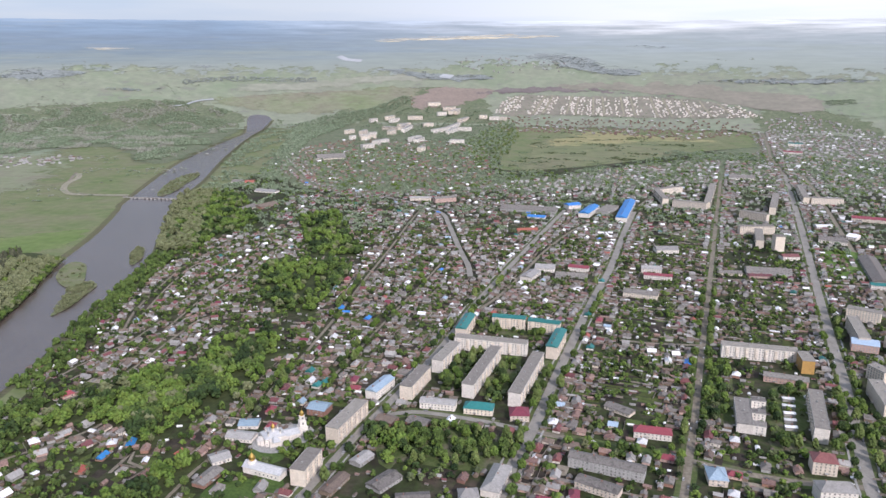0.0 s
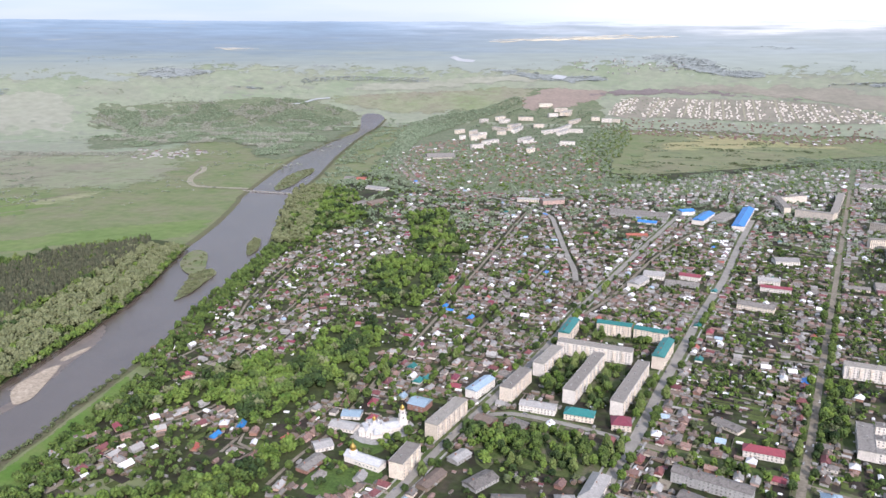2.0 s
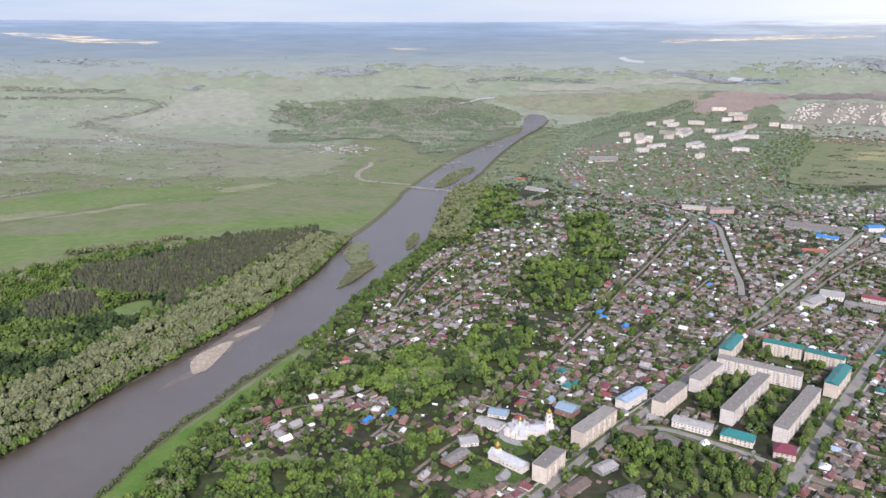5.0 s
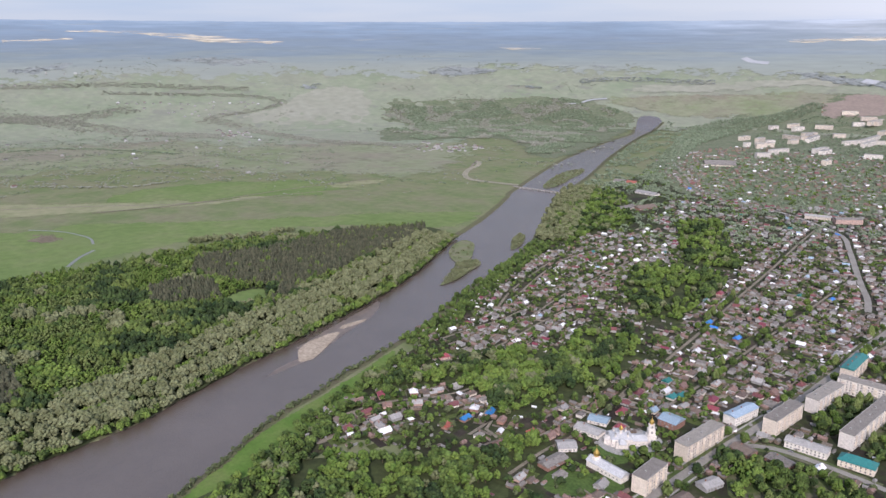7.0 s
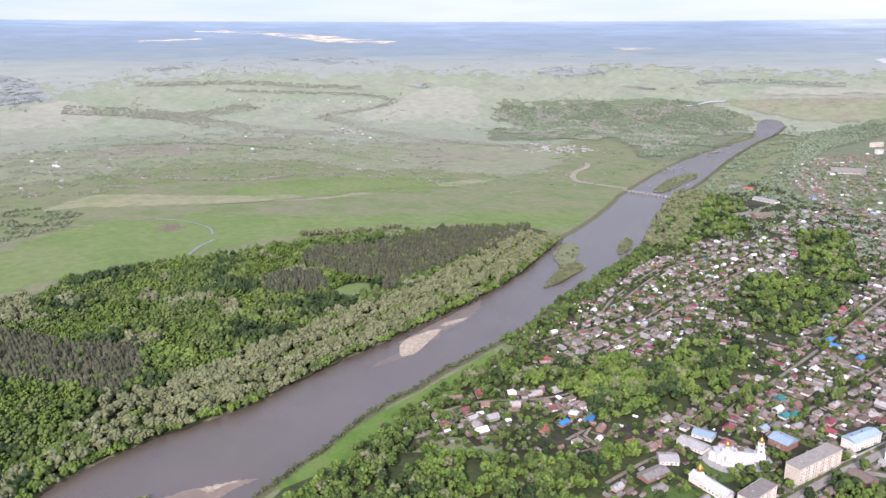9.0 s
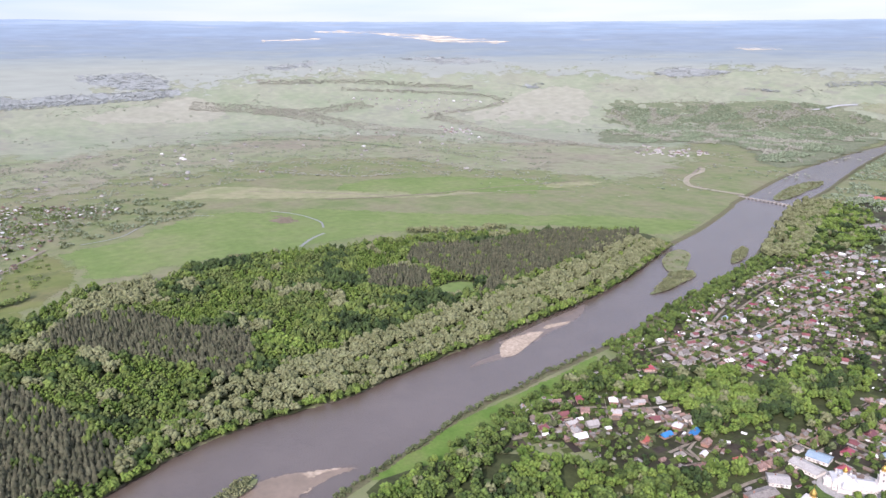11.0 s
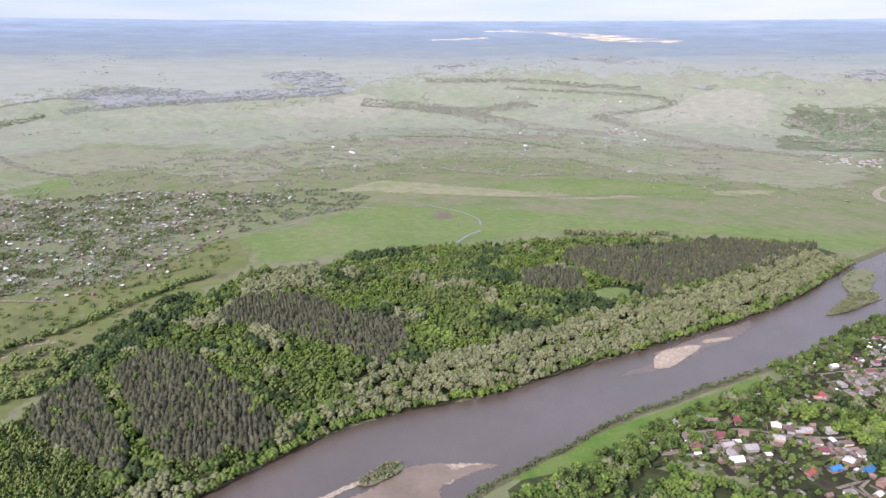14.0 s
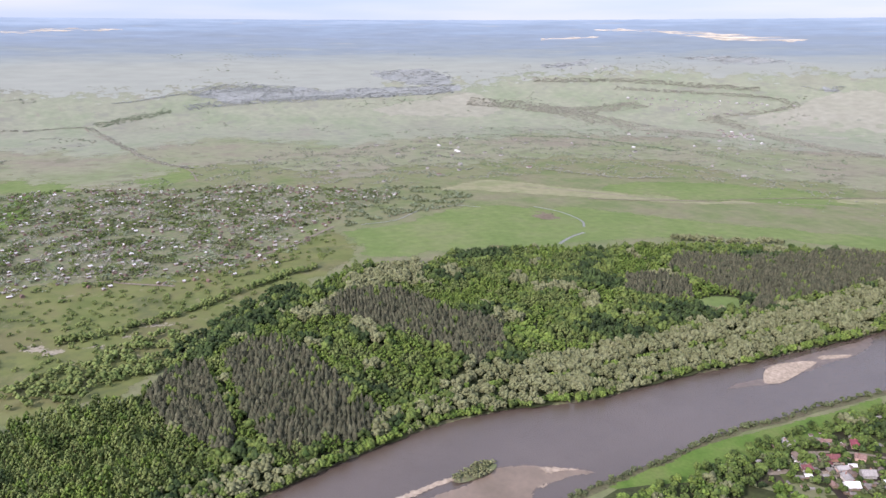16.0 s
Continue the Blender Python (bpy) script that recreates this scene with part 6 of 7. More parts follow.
# gardens
gard = scatter(TOWN, 8.5, 0.85)
gard = gard[np.hypot(gard[:, 0], gard[:, 1]) < 2600]
gard = clear(gard, RIVER, GRASSLAND, *GREENS[:8])
ok = []
for x, y in gard:
    if (math.hypot(x, y) > 1400 and hr.random() < 0.25) or noise.noise((x / 22, y / 22, 1)) + 0.5 * noise.noise((x / 90, y / 90, 4)) < (-0.3 if within(HOMES[0], x, y) or within(HOMES[7], x, y) or within(HOMES[8], x, y) else -0.04) or built_over(x, y, 1) or on_street(x, y, 1.5):
        continue
    c = (int(x // 14), int(y // 14))
    if any(math.hypot(x - a, y - b) < 7 for i in (-1, 0, 1) for j in (-1, 0, 1) for a, b in taken.get((c[0] + i, c[1] + j), ())):
        continue
    ok.append((x, y))
gard = np.array(ok)
pick = rng.random(len(gard))
dist = np.hypot(gard[:, 0], gard[:, 1])
for lo, hi, m, s in ((0, 0.42, BROADLEAF, "green"), (0.42, 0.55, DARKLEAF, "dark green"), (0.55, 0.75, BUSH, "grey-green"), (0.75, 1.01, BRIGHTLEAF, "fresh green")):
    sel = (pick >= lo) & (pick < hi)
    wood("garden_trees", gard[sel & (dist < 720)], "round", 9, 5.8, 1.15, m, s + " fruit trees and bushes in the gardens", category="garden trees")
    wood("garden_trees", gard[sel & (dist >= 720) & (dist < 1400)], "round", 6, 5.8, 1.15, m, s + " fruit trees and bushes in the gardens", category="garden trees")
    wood("garden_trees", gard[sel & (dist >= 1400)], "bush", 4, 7, 1.2, FARGREEN if lo < 0.6 else m, s + " trees in the far gardens", False, "garden trees")

# parked cars
def car_model(n):
    ob = thing("car", ("white", "silver", "dark", "grey")[n % 4] + " saloon car parked by the kerb", "car", Matrix(), "parked cars")
    tone = ((0.8, 0.8, 0.8), (0.5, 0.5, 0.52), (0.06, 0.06, 0.08), (0.25, 0.26, 0.28))[n % 4]
    paint = mat("car_paint_" + ("white", "silver", "dark", "grey")[n % 4], [tone, tuple(c * 0.9 for c in tone)], 1.0, 0.3, spec=0.5)
    body = Shape()
    body.v = [(x, s * y, z) for x, z, y in ((-2.1, 0.35, 0.8), (-2.1, 0.85, 0.78), (-1.2, 0.95, 0.8), (1.0, 0.95, 0.8), (2.1, 0.8, 0.75), (2.1, 0.35, 0.78)) for s in (-1, 1)]
    body.f = [(2 * i, 2 * i + 1, 2 * i + 3, 2 * i + 2) for i in range(5)] + [(10, 11, 1, 0), (0, 2, 4, 6, 8, 10), (11, 9, 7, 5, 3, 1)]
    part("body", body, paint, ob)
    cab = Shape()
    cab.v = [(x, s * y, z) for x, z, y in ((-1.6, 0.94, 0.76), (-1.0, 1.45, 0.62), (0.4, 1.45, 0.62), (1.1, 0.94, 0.76)) for s in (-1, 1)]
    cab.f = [(0, 1, 3, 2), (4, 5, 7, 6), (0, 2, 4, 6), (7, 5, 3, 1)]
    part("windows", cab, GLASS, ob)
    part("roof", Shape().box(-1.0, -0.62, 1.455, 0.4, 0.62, 1.5), paint, ob)
    for x in (-1.3, 1.3):
        for y in (-0.75, 0.75):
            w = Shape().lathe(0, 0, [(0.32, -0.1), (0.32, 0.1)], 8)
            w.v = [(a, c, b) for a, b, c in w.v]
            part("wheel", w, RUBBER, ob, at=pose(x, y, 0.32))
    return ob


cars = [car_model(n) for n in range(4)]
lots = []
for k in "abcdhi":
    line, w, _ = STREETS[k]
    for i in range(1, len(line) - 1):
        (ax, ay), (bx, by) = line[i], line[i + 1]
        if math.hypot(ax, ay) < 1000 and hr.random() < 0.3:
            d = math.hypot(bx - ax, by - ay)
            o = hr.choice((-1, 1)) * (w / 2 - 1.2)
            lots.append((ax - (by - ay) / d * o, ay + (bx - ax) / d * o, math.degrees(math.atan2(by - ay, bx - ax)), 0.345 + 0.005 * list(STREETS).index(k) if STREETS[k][2] is ASPHALT else 0.185 + 0.005 * list(STREETS).index(k)))
for n, (x, y, t, z) in enumerate(lots):
    if n < 4:
        cars[n].matrix_basis = pose(x, y, z, 0, 0, t)
    else:
        copy_thing(cars[hr.randrange(4)], pose(x, y, z, 0, 0, t))

# ---------------------------------------------------------------- gardens, plots and fences of the town
plots = {0: Shape(), 1: Shape(), 2: Shape()}
n = 0
for x, y, t in near + far:
    if math.hypot(x, y) > 1500:
        continue
    for _ in range(4):
        a, d = hr.uniform(0, 6.3), hr.uniform(10, 26)
        px_, py_ = x + math.cos(a) * d, y + math.sin(a) * d
        if on_street(px_, py_, 6) or built_over(px_, py_, 4) or in_any(GREENS[:8] + [RIVER], px_, py_):
            continue
        n += 1
        m = pose(px_, py_, 0.13 + 0.0005 * (n % 60), 0, 0, math.degrees(t))
        S = plots[hr.choices((0, 1, 2), (4, 5, 1.5))[0]]
        k = len(S.v)
        w, l = hr.uniform(3, 7), hr.uniform(5, 12)
        S.v += [tuple(m @ Vector(v)) for v in ((-l, -w, 0), (l, -w, 0), (l, w, 0), (-l, w, 0))]
        S.f.append((k, k + 1, k + 2, k + 3))
SHEDROWS = []
for z in (3, 4, 5, 9, 10, 11, 2, 1):
    for x, y in scatter(HOMES[z], 17, 0.75 if z in (3, 4, 9, 10) else 0.4, rows=1.31):
        x, y = float(x), float(y)
        if math.hypot(x, y) > 1450 or on_street(x, y, 12) or built_over(x, y, 6) or in_any(GREENS[:8] + COURTS, x, y):
            continue
        t = nearest_street(x, y)[1] + math.pi / 2
        c, q = math.cos(t), math.sin(t)
        for i in range(3):
            n += 1
            l, w, o = hr.uniform(9, 15), hr.uniform(1.8, 2.8), (i - 1) * 5.6
            m = pose(x - q * o + c * hr.uniform(-3, 3), y + c * o + q * hr.uniform(-3, 3), 0.16 + 0.0006 * (n % 60), 0, 0, math.degrees(t))
            S = plots[hr.choices((0, 1, 2), (4, 5, 1))[0]]
            k = len(S.v)
            S.v += [tuple(m @ Vector(v)) for v in ((-l, -w, 0), (l, -w, 0), (l, w, 0), (-l, w, 0))]
            S.f.append((k, k + 1, k + 2, k + 3))
        if hr.random() < 0.55:
            SHEDROWS.append((x - q * 8.4, y + c * 8.4, t + hr.uniform(-0.05, 0.05)))
mass("garden_sheds", SHEDROWS, ((6, 13), (2.2, 3.4), (1.6, 2.3)), [("slate", 8), ("pale", 4), ("white", 2), ("brown", 4), ("rust", 3)], "long low sheds and greenhouses between the garden beds", "sheds", ("log",))
BLACKSOIL = mat("dug_soil", [(0.03, 0.024, 0.019), (0.05, 0.04, 0.031)], 0.1, 0.95, 0.6, island=0.3)
PLOTGREEN = mat("plot_grass", [(0.062, 0.088, 0.02), (0.10, 0.125, 0.034)], 0.1, 0.95, 0.6, island=0.3)
PALEYARD = mat("trodden_yard", [(0.22, 0.19, 0.15), (0.27, 0.23, 0.18)], 0.1, 0.95, 0.6, island=0.25)
for k, m, s in ((0, BLACKSOIL, "dark dug vegetable plots"), (1, PLOTGREEN, "small green grass plots"), (2, PALEYARD, "trodden pale yards")):
    tagged(new("garden_plots", plots[k].mesh("garden_plots", m)), s + " behind the cottages", "garden plots", kind="stuff")
F_ = Shape()
for x, y, t in near + far:
    if math.hypot(x, y) > 1250:
        continue
    c, s = math.cos(t), math.sin(t)
    for u, v, du, dv in ((-10, 8, 20, 0), (10, -6, 0, 18)):
        if hr.random() < 0.3:
            continue
        ax, ay = x + u * c - v * s, y + u * s + v * c
        bx, by = ax + du * c - dv * s, ay + du * s + dv * c
        if on_street((ax + bx) / 2, (ay + by) / 2, 1) or built_over((ax + bx) / 2, (ay + by) / 2, 2):
            continue
        d = math.hypot(bx - ax, by - ay)
        nx, ny = -(by - ay) / d * 0.06, (bx - ax) / d * 0.06
        k = len(F_.v)
        for z in (0, 1.9):
            F_.v += [(ax + nx, ay + ny, z), (bx + nx, by + ny, z), (bx - nx, by - ny, z), (ax - nx, ay - ny, z)]
        F_.f += [tuple(k + i for i in f) for f in ((0, 1, 5, 4), (2, 3, 7, 6), (4, 5, 6, 7))]
tagged(new("garden_fences", F_.mesh("garden_fences", PLANK)), "weathered board fences between the yards", "fences", kind="stuff")

# ---------------------------------------------------------------- the plain and the far distance
def sector(a0, a1, r0, r1, wob=0.0, step=3.0):
    """An outline between two bearings (degrees to the left of +y) and two distances, with a wavering edge."""
    ks = np.arange(a0, a1 + 0.01, step)
    at = lambda a, r: (-math.sin(radians(a)) * r, math.cos(radians(a)) * r)
    return [at(a, r0 + wob * noise.noise((a / 7, 1.5, 0))) for a in ks] + [at(a, r1) for a in ks[::-1]]


# rings of plain whose paler colours imitate haze growing with distance
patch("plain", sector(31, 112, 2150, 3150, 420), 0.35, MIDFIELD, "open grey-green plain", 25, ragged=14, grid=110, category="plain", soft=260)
patch("steppe", sector(30, 112, 2750, 4560, 400), 0.5, FIELD, "wide open grey-green plain, paled by haze in its colour", 25, ragged=14, grid=110, category="plain", soft=320)
patch("plateau", sector(-40, 40, 3170, 4560), -0.7, FIELD, "wide plateau fields beyond the town, paled by painted haze", 60, grid=110, category="plain", soft=160)
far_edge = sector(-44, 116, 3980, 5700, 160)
for i, a_ in enumerate(np.arange(-44, 116.01, 3.0)):        # the painted blue haze comes nearer to the left
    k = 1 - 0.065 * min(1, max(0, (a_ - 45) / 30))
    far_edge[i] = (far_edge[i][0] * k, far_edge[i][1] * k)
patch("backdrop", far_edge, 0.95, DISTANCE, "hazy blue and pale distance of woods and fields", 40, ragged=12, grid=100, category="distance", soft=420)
# strips of painted sunlight laid over the distance
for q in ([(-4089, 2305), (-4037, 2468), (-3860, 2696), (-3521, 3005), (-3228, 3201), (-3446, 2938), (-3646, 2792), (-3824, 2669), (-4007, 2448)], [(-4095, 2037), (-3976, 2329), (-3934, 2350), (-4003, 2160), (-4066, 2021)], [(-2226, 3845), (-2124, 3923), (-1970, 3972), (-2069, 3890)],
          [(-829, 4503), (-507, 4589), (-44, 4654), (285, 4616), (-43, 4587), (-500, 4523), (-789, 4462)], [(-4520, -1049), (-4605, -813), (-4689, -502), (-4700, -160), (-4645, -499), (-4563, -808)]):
    patch("sunlit_field", q, 4.0, SUNLIT, "far strip of sunlight painted pale yellow on fields", 30, grid=90, ragged=10, category="field", soft=14)
nfield = 0
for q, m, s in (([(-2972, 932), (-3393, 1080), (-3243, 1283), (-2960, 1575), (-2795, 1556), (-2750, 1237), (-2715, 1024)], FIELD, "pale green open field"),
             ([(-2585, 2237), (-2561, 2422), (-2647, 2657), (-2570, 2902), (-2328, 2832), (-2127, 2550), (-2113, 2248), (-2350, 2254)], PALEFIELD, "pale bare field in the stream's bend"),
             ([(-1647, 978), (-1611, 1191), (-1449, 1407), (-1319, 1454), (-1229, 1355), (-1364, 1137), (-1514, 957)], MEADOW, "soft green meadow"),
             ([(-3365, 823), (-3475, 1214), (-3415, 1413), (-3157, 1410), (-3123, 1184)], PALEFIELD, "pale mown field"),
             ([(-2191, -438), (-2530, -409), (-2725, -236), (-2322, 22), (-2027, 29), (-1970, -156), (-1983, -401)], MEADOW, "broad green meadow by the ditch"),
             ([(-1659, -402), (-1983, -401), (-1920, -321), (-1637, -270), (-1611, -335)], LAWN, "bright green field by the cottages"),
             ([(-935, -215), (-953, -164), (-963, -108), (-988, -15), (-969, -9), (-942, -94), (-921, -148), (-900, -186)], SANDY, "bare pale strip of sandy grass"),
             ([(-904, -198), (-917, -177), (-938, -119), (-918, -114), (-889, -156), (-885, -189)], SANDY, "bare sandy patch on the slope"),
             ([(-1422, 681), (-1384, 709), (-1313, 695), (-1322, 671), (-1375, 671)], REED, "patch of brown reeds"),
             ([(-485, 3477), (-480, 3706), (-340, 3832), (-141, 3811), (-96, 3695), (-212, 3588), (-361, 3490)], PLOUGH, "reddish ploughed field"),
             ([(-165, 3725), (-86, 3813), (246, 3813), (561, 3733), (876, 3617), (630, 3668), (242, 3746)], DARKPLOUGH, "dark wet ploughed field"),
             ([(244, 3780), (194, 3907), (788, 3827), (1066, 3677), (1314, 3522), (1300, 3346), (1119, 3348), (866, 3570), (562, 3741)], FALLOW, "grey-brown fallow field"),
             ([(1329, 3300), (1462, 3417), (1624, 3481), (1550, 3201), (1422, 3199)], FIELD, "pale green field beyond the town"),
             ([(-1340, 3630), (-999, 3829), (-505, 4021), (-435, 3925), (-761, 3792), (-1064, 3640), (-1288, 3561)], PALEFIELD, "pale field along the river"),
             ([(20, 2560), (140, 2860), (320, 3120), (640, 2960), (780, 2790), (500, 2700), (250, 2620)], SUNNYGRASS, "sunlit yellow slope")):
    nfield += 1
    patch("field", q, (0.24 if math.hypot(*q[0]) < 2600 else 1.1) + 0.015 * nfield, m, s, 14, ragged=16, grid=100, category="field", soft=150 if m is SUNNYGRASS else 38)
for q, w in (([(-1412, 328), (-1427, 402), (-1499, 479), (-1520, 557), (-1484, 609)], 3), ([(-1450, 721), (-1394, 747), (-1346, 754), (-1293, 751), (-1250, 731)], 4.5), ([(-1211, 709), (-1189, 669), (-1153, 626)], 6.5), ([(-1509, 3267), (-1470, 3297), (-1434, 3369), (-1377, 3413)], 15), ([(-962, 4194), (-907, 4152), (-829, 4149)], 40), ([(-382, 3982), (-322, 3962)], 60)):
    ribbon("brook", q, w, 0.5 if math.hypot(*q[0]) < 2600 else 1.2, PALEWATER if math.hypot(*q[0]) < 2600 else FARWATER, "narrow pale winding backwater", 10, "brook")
for q, w in (([(-3288, -336), (-2744, -167), (-2418, -89), (-2217, 19), (-2005, 42)], 5), ([(-1486, 874), (-1396, 1054), (-1332, 1313), (-1260, 1518)], 5), ([(-1412, 272), (-1331, 204), (-1279, 156), (-1251, 97), (-1231, 6)], 7), ([(-1330, -126), (-1316, -86), (-1207, -63), (-1178, -108), (-1125, -21)], 6)):
    ribbon("track", q, w, 1.0, DIRT, "pale earth track over the plain", 15, "track")

patch("pasture", [(-631, -258), (-1240, -470), (-1215, -280), (-1205, -150), (-1190, -29), (-1255, 132), (-1398, 269), (-1302, 286), (-1189, 275), (-1077, 179), (-931, 38), (-779, -57), (-748, -83), (-747, -133), (-722, -177)], 0.13, PASTURE, "rough olive pasture with worn places", 20, ragged=4, soft=40)
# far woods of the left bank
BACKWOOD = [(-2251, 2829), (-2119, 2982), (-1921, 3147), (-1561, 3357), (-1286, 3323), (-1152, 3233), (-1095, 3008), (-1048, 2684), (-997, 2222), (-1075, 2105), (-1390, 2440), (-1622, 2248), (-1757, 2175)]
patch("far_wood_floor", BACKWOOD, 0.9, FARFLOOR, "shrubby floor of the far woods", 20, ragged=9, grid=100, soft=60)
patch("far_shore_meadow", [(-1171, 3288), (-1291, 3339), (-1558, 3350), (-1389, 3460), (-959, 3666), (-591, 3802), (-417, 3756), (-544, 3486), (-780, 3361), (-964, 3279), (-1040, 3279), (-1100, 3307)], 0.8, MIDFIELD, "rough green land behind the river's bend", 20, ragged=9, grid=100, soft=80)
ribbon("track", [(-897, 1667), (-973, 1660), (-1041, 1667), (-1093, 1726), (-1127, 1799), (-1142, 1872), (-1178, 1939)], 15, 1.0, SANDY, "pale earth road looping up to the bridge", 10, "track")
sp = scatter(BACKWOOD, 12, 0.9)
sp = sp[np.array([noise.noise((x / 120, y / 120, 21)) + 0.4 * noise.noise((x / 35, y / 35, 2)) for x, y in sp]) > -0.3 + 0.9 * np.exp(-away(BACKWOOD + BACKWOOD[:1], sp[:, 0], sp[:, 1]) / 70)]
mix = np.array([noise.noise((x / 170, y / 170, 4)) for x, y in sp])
for sel, m, s in ((mix < -0.05, FARGREEN, "green"), ((mix >= -0.05) & (mix < 0.2), FARGREY, "grey haze-paled"), (mix >= 0.2, FARGREEN, "light green")):
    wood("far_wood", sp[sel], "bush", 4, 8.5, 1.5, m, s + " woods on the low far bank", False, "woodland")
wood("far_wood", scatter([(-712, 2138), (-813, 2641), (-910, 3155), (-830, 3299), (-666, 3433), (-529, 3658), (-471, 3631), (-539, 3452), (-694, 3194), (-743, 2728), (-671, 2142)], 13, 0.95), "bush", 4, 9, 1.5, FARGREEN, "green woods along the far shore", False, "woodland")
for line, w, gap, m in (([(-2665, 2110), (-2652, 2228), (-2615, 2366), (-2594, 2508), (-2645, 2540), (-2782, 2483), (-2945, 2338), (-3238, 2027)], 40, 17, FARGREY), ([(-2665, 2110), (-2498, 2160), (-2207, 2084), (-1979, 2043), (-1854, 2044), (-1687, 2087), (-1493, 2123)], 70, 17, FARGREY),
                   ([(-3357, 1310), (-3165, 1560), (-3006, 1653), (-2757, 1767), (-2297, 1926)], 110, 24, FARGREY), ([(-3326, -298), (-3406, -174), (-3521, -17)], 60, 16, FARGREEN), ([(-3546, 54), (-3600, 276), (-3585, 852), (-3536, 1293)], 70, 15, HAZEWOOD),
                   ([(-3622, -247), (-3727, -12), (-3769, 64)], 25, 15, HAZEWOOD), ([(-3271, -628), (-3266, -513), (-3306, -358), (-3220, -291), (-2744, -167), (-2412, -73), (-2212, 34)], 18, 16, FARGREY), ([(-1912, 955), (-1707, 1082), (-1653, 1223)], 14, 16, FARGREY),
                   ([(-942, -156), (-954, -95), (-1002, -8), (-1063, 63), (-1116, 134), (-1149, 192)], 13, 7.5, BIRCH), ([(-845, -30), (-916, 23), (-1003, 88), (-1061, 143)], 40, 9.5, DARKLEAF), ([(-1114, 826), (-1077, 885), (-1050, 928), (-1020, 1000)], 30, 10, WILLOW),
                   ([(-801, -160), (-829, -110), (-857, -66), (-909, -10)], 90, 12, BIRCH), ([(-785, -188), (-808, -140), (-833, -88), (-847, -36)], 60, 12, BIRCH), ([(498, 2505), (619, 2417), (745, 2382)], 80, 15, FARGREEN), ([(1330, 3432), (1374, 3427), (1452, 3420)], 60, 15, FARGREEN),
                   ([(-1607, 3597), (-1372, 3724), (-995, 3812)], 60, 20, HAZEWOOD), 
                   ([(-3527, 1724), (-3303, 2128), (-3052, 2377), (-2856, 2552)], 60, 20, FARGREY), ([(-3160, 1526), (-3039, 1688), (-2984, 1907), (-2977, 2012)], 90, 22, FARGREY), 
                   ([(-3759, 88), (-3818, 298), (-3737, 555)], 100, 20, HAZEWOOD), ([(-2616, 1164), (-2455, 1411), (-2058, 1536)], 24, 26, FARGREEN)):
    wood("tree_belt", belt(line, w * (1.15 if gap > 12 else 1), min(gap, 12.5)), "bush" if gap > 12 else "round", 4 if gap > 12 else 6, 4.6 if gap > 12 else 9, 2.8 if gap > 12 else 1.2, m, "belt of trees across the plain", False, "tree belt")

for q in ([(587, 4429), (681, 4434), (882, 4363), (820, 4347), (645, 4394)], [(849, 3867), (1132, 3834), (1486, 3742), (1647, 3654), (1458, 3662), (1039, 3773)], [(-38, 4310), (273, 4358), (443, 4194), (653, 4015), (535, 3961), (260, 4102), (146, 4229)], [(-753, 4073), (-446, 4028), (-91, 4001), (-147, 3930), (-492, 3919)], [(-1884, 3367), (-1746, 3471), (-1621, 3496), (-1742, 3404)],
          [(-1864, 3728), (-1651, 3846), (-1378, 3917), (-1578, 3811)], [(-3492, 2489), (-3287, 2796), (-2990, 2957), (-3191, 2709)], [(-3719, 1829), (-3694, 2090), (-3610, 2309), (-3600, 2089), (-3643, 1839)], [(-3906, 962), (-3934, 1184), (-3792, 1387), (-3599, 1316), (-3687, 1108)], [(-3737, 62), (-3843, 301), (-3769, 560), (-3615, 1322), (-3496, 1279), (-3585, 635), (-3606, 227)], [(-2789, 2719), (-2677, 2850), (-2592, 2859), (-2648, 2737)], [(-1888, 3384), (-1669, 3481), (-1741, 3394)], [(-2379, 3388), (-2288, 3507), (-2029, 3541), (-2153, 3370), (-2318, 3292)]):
    patch("far_wood_floor", q, 1.6, HAZEFLOOR, "far wood floor with air haze in its colour", 12, ragged=14, grid=60, soft=60)
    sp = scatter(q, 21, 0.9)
    wood("far_wood", sp[np.array([noise.noise((x / 90, y / 90, 14)) for x, y in sp]) > -0.25], "bush", 4, 3.2, 6.5, HAZEWOOD, "low far wood with blue haze in its colour", False, "far wood")

DACHAS = [(-1120, -420), (-2093, -713), (-1990, -392), (-1990, -276), (-1960, -155), (-1910, 157), (-1800, 400), (-1690, 500), (-1506, 318), (-1267, 178), (-1151, 120), (-1125, 4), (-1130, -87), (-1150, -174)]
# thickets and hedges drifting over the wide plain
WIDE = sector(20, 108, 1900, 4330)
sp = scatter(WIDE, 22, 0.75)
far_ = np.hypot(sp[:, 0], sp[:, 1])
dens = np.array([noise.noise((x / 210, y / 210, 31)) + 0.6 * noise.noise((x / 60, y / 60, 3)) + 0.35 * noise.noise((x / 700, y / 700, 9)) for x, y in sp])
sp = clear(sp[dens > 0.46], MEADOW_EDGE, DACHAS)
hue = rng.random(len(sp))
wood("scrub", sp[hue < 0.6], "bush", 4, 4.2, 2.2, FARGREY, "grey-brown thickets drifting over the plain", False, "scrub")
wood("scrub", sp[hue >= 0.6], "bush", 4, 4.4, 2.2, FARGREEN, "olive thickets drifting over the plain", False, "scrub")

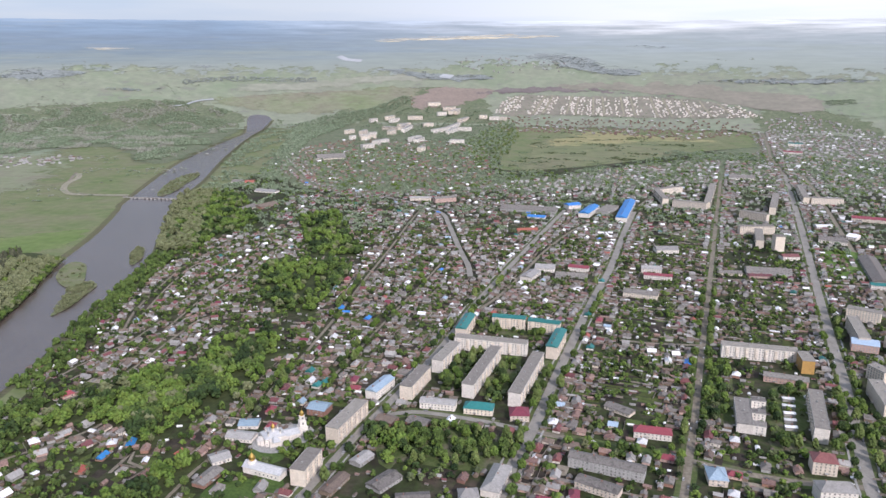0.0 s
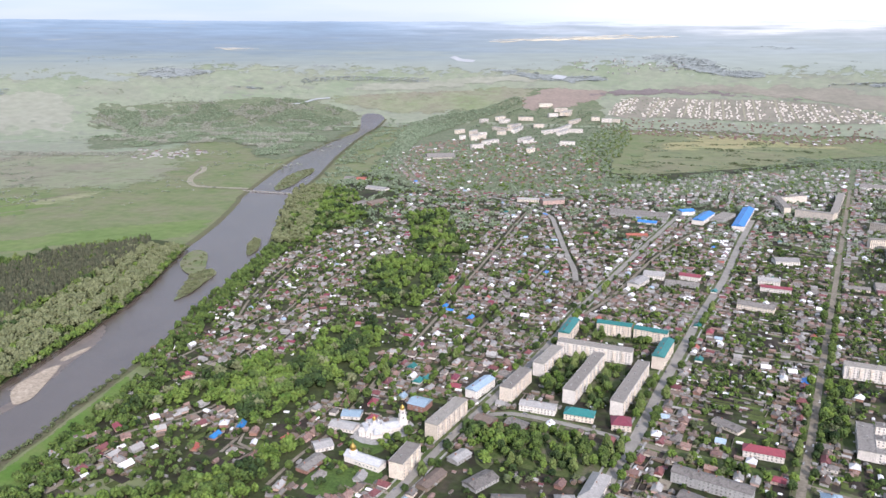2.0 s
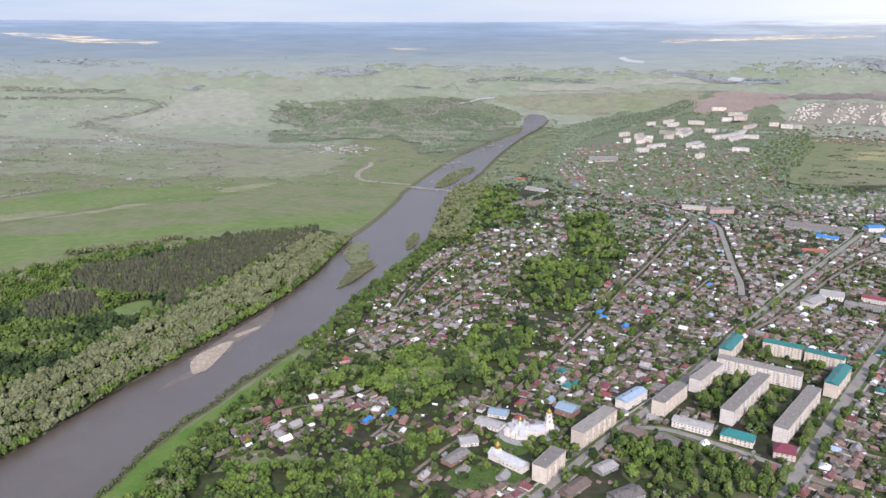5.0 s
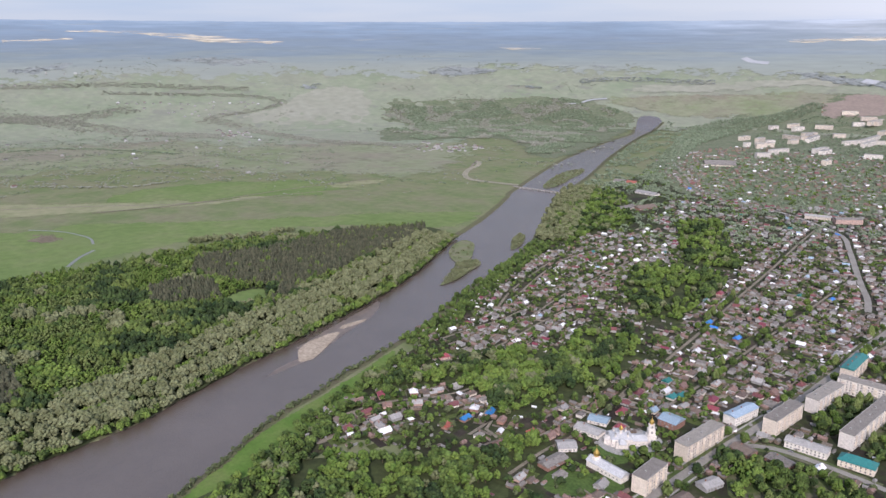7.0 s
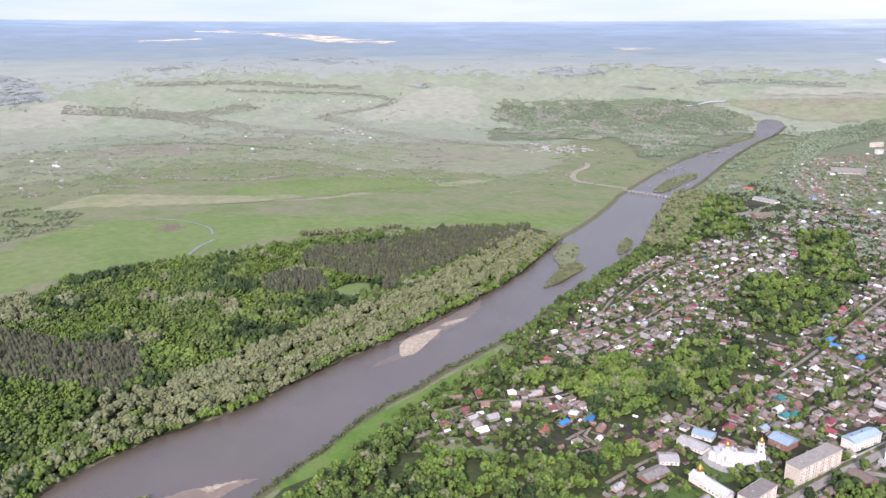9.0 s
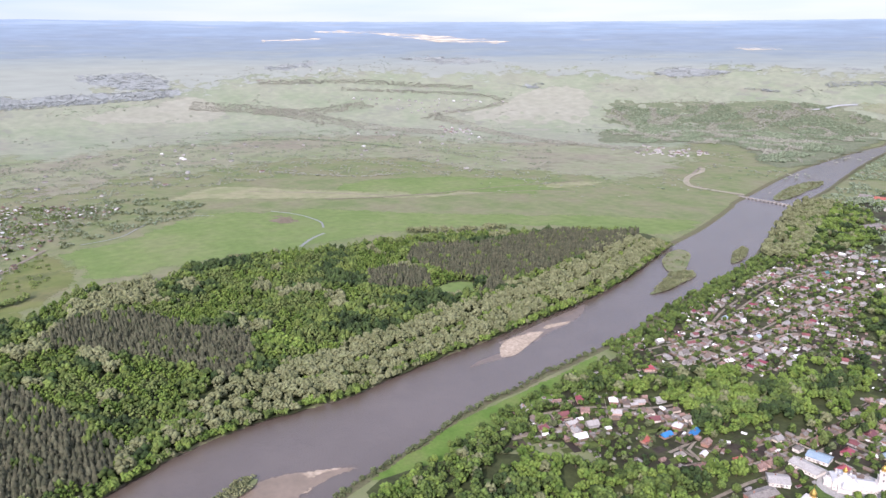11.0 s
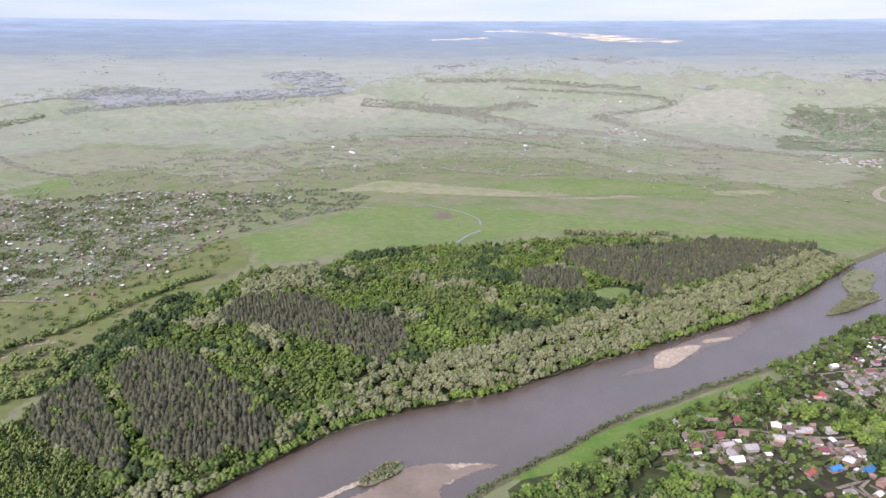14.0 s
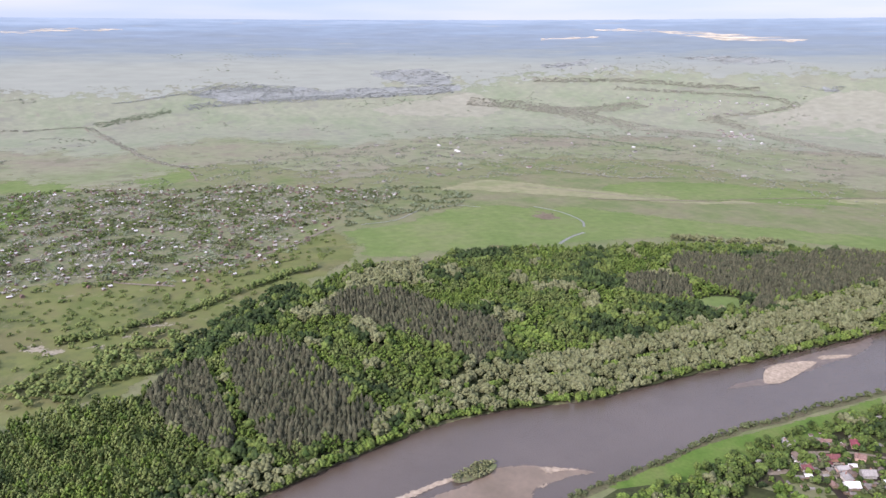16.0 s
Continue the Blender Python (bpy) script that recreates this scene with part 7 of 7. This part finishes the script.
# scrub and scattered cottages on the plain
SCRUB = [(-1984, 533), (-2616, 719), (-2912, 1204), (-2894, 1666), (-2080, 2023), (-1731, 1909), (-1308, 1442), (-1676, 1203), (-1823, 955), (-1792, 724)]
SCRUB2 = [(-1950, 13), (-2212, 34), (-2568, 334), (-2474, 905), (-1939, 811), (-1743, 492), (-1834, 233)]
sp = np.concatenate([scatter(SCRUB, 12, 0.8), scatter(SCRUB2, 12, 0.8), scatter([(-1406, 1246), (-1429, 1576), (-1219, 1765), (-1028, 1695), (-1066, 1406), (-1231, 1194)], 22, 0.5)])
sp = sp[np.array([noise.noise((x / 60, y / 60, 8)) for x, y in sp]) > 0.06]
hue = rng.random(len(sp))
wood("scrub", sp[hue < 0.6], "bush", 4, 3.6, 2.0, FARGREY, "grey-brown thorny scrub on the plain", False, "scrub")
wood("scrub", sp[hue >= 0.6], "bush", 4, 3.6, 2.0, FARGREEN, "olive scrub on the plain", False, "scrub")
sp = scatter(DACHAS, 8.6, 0.92)
sp = sp[rng.random(len(sp)) < 0.15 + away(DACHAS + DACHAS[:1], sp[:, 0], sp[:, 1]) / 110]
lush = np.array([noise.noise((x / 45, y / 45, 6)) + 0.5 * noise.noise((x / 16, y / 16, 5)) for x, y in sp])
sp = sp[lush > -0.2]
hue = np.clip(0.5 + 0.8 * np.array([noise.noise((x / 60, y / 60, 35)) for x, y in sp]) + rng.uniform(-0.35, 0.35, len(sp)), 0, 1)
for lo, hi, m, s in ((0, 0.3, FARGREY, "grey-green"), (0.3, 0.5, FARGREEN, "light green"), (0.5, 0.66, BIRCH, "fresh green"), (0.66, 0.76, BROADLEAF, "green"), (0.76, 1.01, BUSH, "olive")):
    wood("orchard", sp[(hue >= lo) & (hue < hi)], "bush", 4, 4.6 if lo < 0.6 else 6.5, 1.4, m, s + " orchard trees among the cottages", False, "orchard")
wood("pasture_bushes", scatter([(-769, -278), (-828, -196), (-852, -118), (-915, -29), (-1013, 59), (-1218, 243), (-1398, 269), (-1256, 134), (-1122, -29), (-1130, -168), (-1100, -320)], 12.5, 0.45), "bush", 7, 5, 1.2, BIRCH, "bushes dotted over the pasture", False, "bushes")
EDGE = [(-1700, 330), (-1790, 480), (-1730, 600), (-1600, 640), (-1500, 560), (-1470, 430), (-1400, 290), (-1560, 330)]
sp = scatter(EDGE, 9, 0.8)
sp = sp[np.array([noise.noise((x / 40, y / 40, 16)) for x, y in sp]) > -0.05]
wood("orchard", sp[::2], "bush", 4, 5.5, 1.3, BUSH, "grey-green trees at the edge of the orchards", False, "orchard")
wood("orchard", sp[1::2], "bush", 4, 5.5, 1.3, FARGREEN, "olive trees at the edge of the orchards", False, "orchard")
homes = [(float(x), float(y), 0.4 + hr.choice((0, 1.57))) for x, y in scatter(DACHAS, 17, 0.55) if noise.noise((x / 70, y / 70, 41)) > -0.2]
mass("garden_cottages", homes, ((4, 7), (4, 6), (2.4, 3.0)), [("slate", 5), ("white", 2.6), ("pale", 5), ("brown", 3), ("rust", 3)], "small garden cottages scattered in orchards", "cottages", ("log",))
patch("orchard_ground", DACHAS, 0.12, ORCHARD, "brown and green orchard soil", 40, ragged=10, soft=80)
homes = [(float(x), float(y), hr.uniform(0, 3)) for z, g, k in ((SCRUB, 90, 0.25), (SCRUB2, 90, 0.3), ([(-3101, 1967), (-2811, 2365), (-2596, 2529), (-2583, 2302), (-2718, 2089)], 40, 0.45), ([(-2511, 2046), (-2318, 2064), (-2203, 1961), (-2313, 1911)], 30, 0.9), ([(-3603, 1944), (-3529, 2220), (-3480, 2187), (-3561, 1950)], 40, 0.8), ([(-3584, 1699), (-3504, 1886), (-3462, 1862), (-3549, 1681)], 40, 0.8),
             ([(-1598, 2213), (-1365, 2259), (-1308, 2193), (-1371, 2036), (-1443, 2092)], 30, 0.7), ([(-1593, 2033), (-1350, 2252), (-1292, 2123), (-1379, 1993)], 32, 0.7), ([(-349, 4287), (-38, 4301), (264, 4189), (258, 4050), (-92, 4035), (-306, 4129)], 45, 0.6), ([(852, 3883), (1480, 3727), (1455, 3655), (865, 3815)], 50, 0.4)) for x, y in scatter(z, g, k)]
mass("far_hamlets", homes, ((8, 13), (7, 9), (3, 4)), [("white", 0.8), ("pale", 3), ("slate", 5), ("rust", 2)], "small far hamlets of pale houses", "houses", ("grey",))
flats = scatter([(-523, 2231), (-637, 3149), (-492, 3493), (-331, 3553), (-128, 3483), (-19, 2916), (-68, 2390), (-237, 2546), (-385, 2451), (-445, 2184)], 20, 0.8)
flats = flats[np.array([noise.noise((x / 55, y / 55, 25)) for x, y in flats]) > -0.1]
wood("estate_trees", np.array([p for p in flats if not built_over(*p, 2)]), "round", 6, 7.5, 1.4, FARGREEN, "green trees among the far blocks", False, "trees")
# scrub and tree belts on the open slope between the estate and the suburb
SLOPE = [(-30, 2100), (40, 2596), (120, 3000), (230, 3250), (420, 3120), (640, 2900), (600, 2480), (270, 2240), (85, 2080)]
patch("slope_grass", SLOPE, 0.36, ROUGHGRASS, "rough olive grass on the slope beyond the works", 30, ragged=16, grid=80, soft=120)
sp = scatter(SLOPE, 13, 0.9)
drift = np.array([noise.noise((x / 130, y / 45, 51)) + 0.5 * noise.noise((x / 35, y / 35, 52)) for x, y in sp])
sp, drift = sp[drift > 0.2], drift[drift > 0.2]
wood("scrub", sp[drift < 0.36], "bush", 4, 3.6, 1.9, FARGREEN, "olive scrub drifting over the slope", False, "scrub")
wood("scrub", sp[drift >= 0.36], "bush", 4, 4.8, 1.7, BUSH, "grey-green thickets on the slope", False, "scrub")
belt = scatter([(-190, 2640), (-70, 3300), (0, 3330), (20, 2900), (-10, 2480), (-40, 2180), (-120, 2240)], 11, 0.85)
belt = np.array([p for p in belt if not built_over(*p, 3) and noise.noise((p[0] / 50, p[1] / 50, 53)) > -0.22])
wood("belt_trees", belt[::3], "round", 6, 9, 1.2, FARGREEN, "light green trees down the slope", False, "trees")
wood("belt_trees", belt[1::3], "round", 6, 8, 1.2, BIRCH, "grey-green trees down the slope", False, "trees")
# the new suburb in straight rows, and the far town
rows_ = []
for q in ([(-58, 3443), (4, 3698)], [(-13, 3487), (31, 3698)], [(84, 3429), (146, 3699)], [(126, 3430), (181, 3698)], [(233, 3429), (274, 3695)], [(270, 3428), (306, 3694)], [(347, 3400), (371, 3674)], [(395, 3390), (412, 3672)],
          [(479, 3385), (495, 3665)], [(527, 3381), (539, 3661)], [(619, 3357), (628, 3652)], [(678, 3351), (680, 3621)], [(758, 3342), (757, 3587)], [(838, 3332), (834, 3559)], [(927, 3319), (903, 3516)], [(1000, 3291), (966, 3473)]):
    (ax, ay), (bx, by) = q
    d = math.hypot(bx - ax, by - ay)
    ribbon("road", q, 9, 1.7, SANDY, "pale unmade street of the new suburb", 20)
    for i in range(int(d / 12)):
        for s in (-1, 1):
            for near_, far_ in ((9, 15), (19, 32)):
                if hr.random() < 0.36:
                    f, o = (i * 12 + hr.uniform(-4, 4)) / d, s * hr.uniform(near_, far_)
                    rows_.append((ax + (bx - ax) * f - (by - ay) / d * o, ay + (by - ay) * f + (bx - ax) / d * o, math.atan2(by - ay, bx - ax)))
mass("suburb_houses", rows_, ((6.5, 10), (6, 8.5), (2.6, 4)), [("white", 2), ("pale", 5), ("slate", 6), ("rust", 3), ("brown", 3)], "new suburb of pale houses in straight rows", "houses", ("white",))
yard_trees = scatter([(-74, 3408), (-15, 3714), (241, 3713), (630, 3668), (866, 3570), (1043, 3323), (695, 3316), (224, 3395)], 22, 0.5)
wood("suburb_trees", yard_trees, "bush", 4, 5, 1.6, FARGREEN, "young trees in the yards of the new suburb", False, "trees")
patch("suburb_ground", [(-74, 3408), (-15, 3714), (241, 3713), (630, 3668), (866, 3570), (1043, 3323), (695, 3316), (224, 3395)], 1.4, FALLOW, "bare ground of the new suburb", 30, grid=90, soft=60)
for z, g, k in (([(-65, 1858), (140, 2024), (309, 2171), (599, 2334), (752, 2294), (814, 2198), (690, 1420), (552, 1915), (403, 1482), (244, 1682), (98, 1765)], 20, 0.7), ([(-728, 2212), (-690, 2606), (-563, 2779), (-384, 2713), (-262, 2724), (-92, 2559), (-43, 2119), (-64, 1821), (-288, 1822), (-496, 1857)], 22, 0.6),
                ([(-146, 3332), (-12, 3401), (366, 3339), (914, 3264), (908, 3001), (593, 2802), (412, 2955), (114, 3021), (-20, 3008)], 24, 0.6), ([(1022, 3247), (1205, 3330), (1386, 2972), (1163, 2230), (732, 1513), (793, 2016), (785, 2297)], 22, 0.7), ([(586, 1331), (724, 1344), (548, 911), (452, 902)], 20, 0.7), ([(510, 1911), (692, 1928), (508, 1324), (370, 1311)], 20, 0.5)):
    sp = [(float(x), float(y), nearest_street(x, y)[1] + hr.choice((0, 1.57))) for x, y in scatter(z, g, k) if not on_street(x, y, 4) and not built_over(x, y, 4)]
    mass("far_town_houses", sp, ((7, 12), (6, 9), (2.8, 4.5)), PALEROOFS, "crowded far cottages with mixed roofs", "houses", ("grey", "log"))
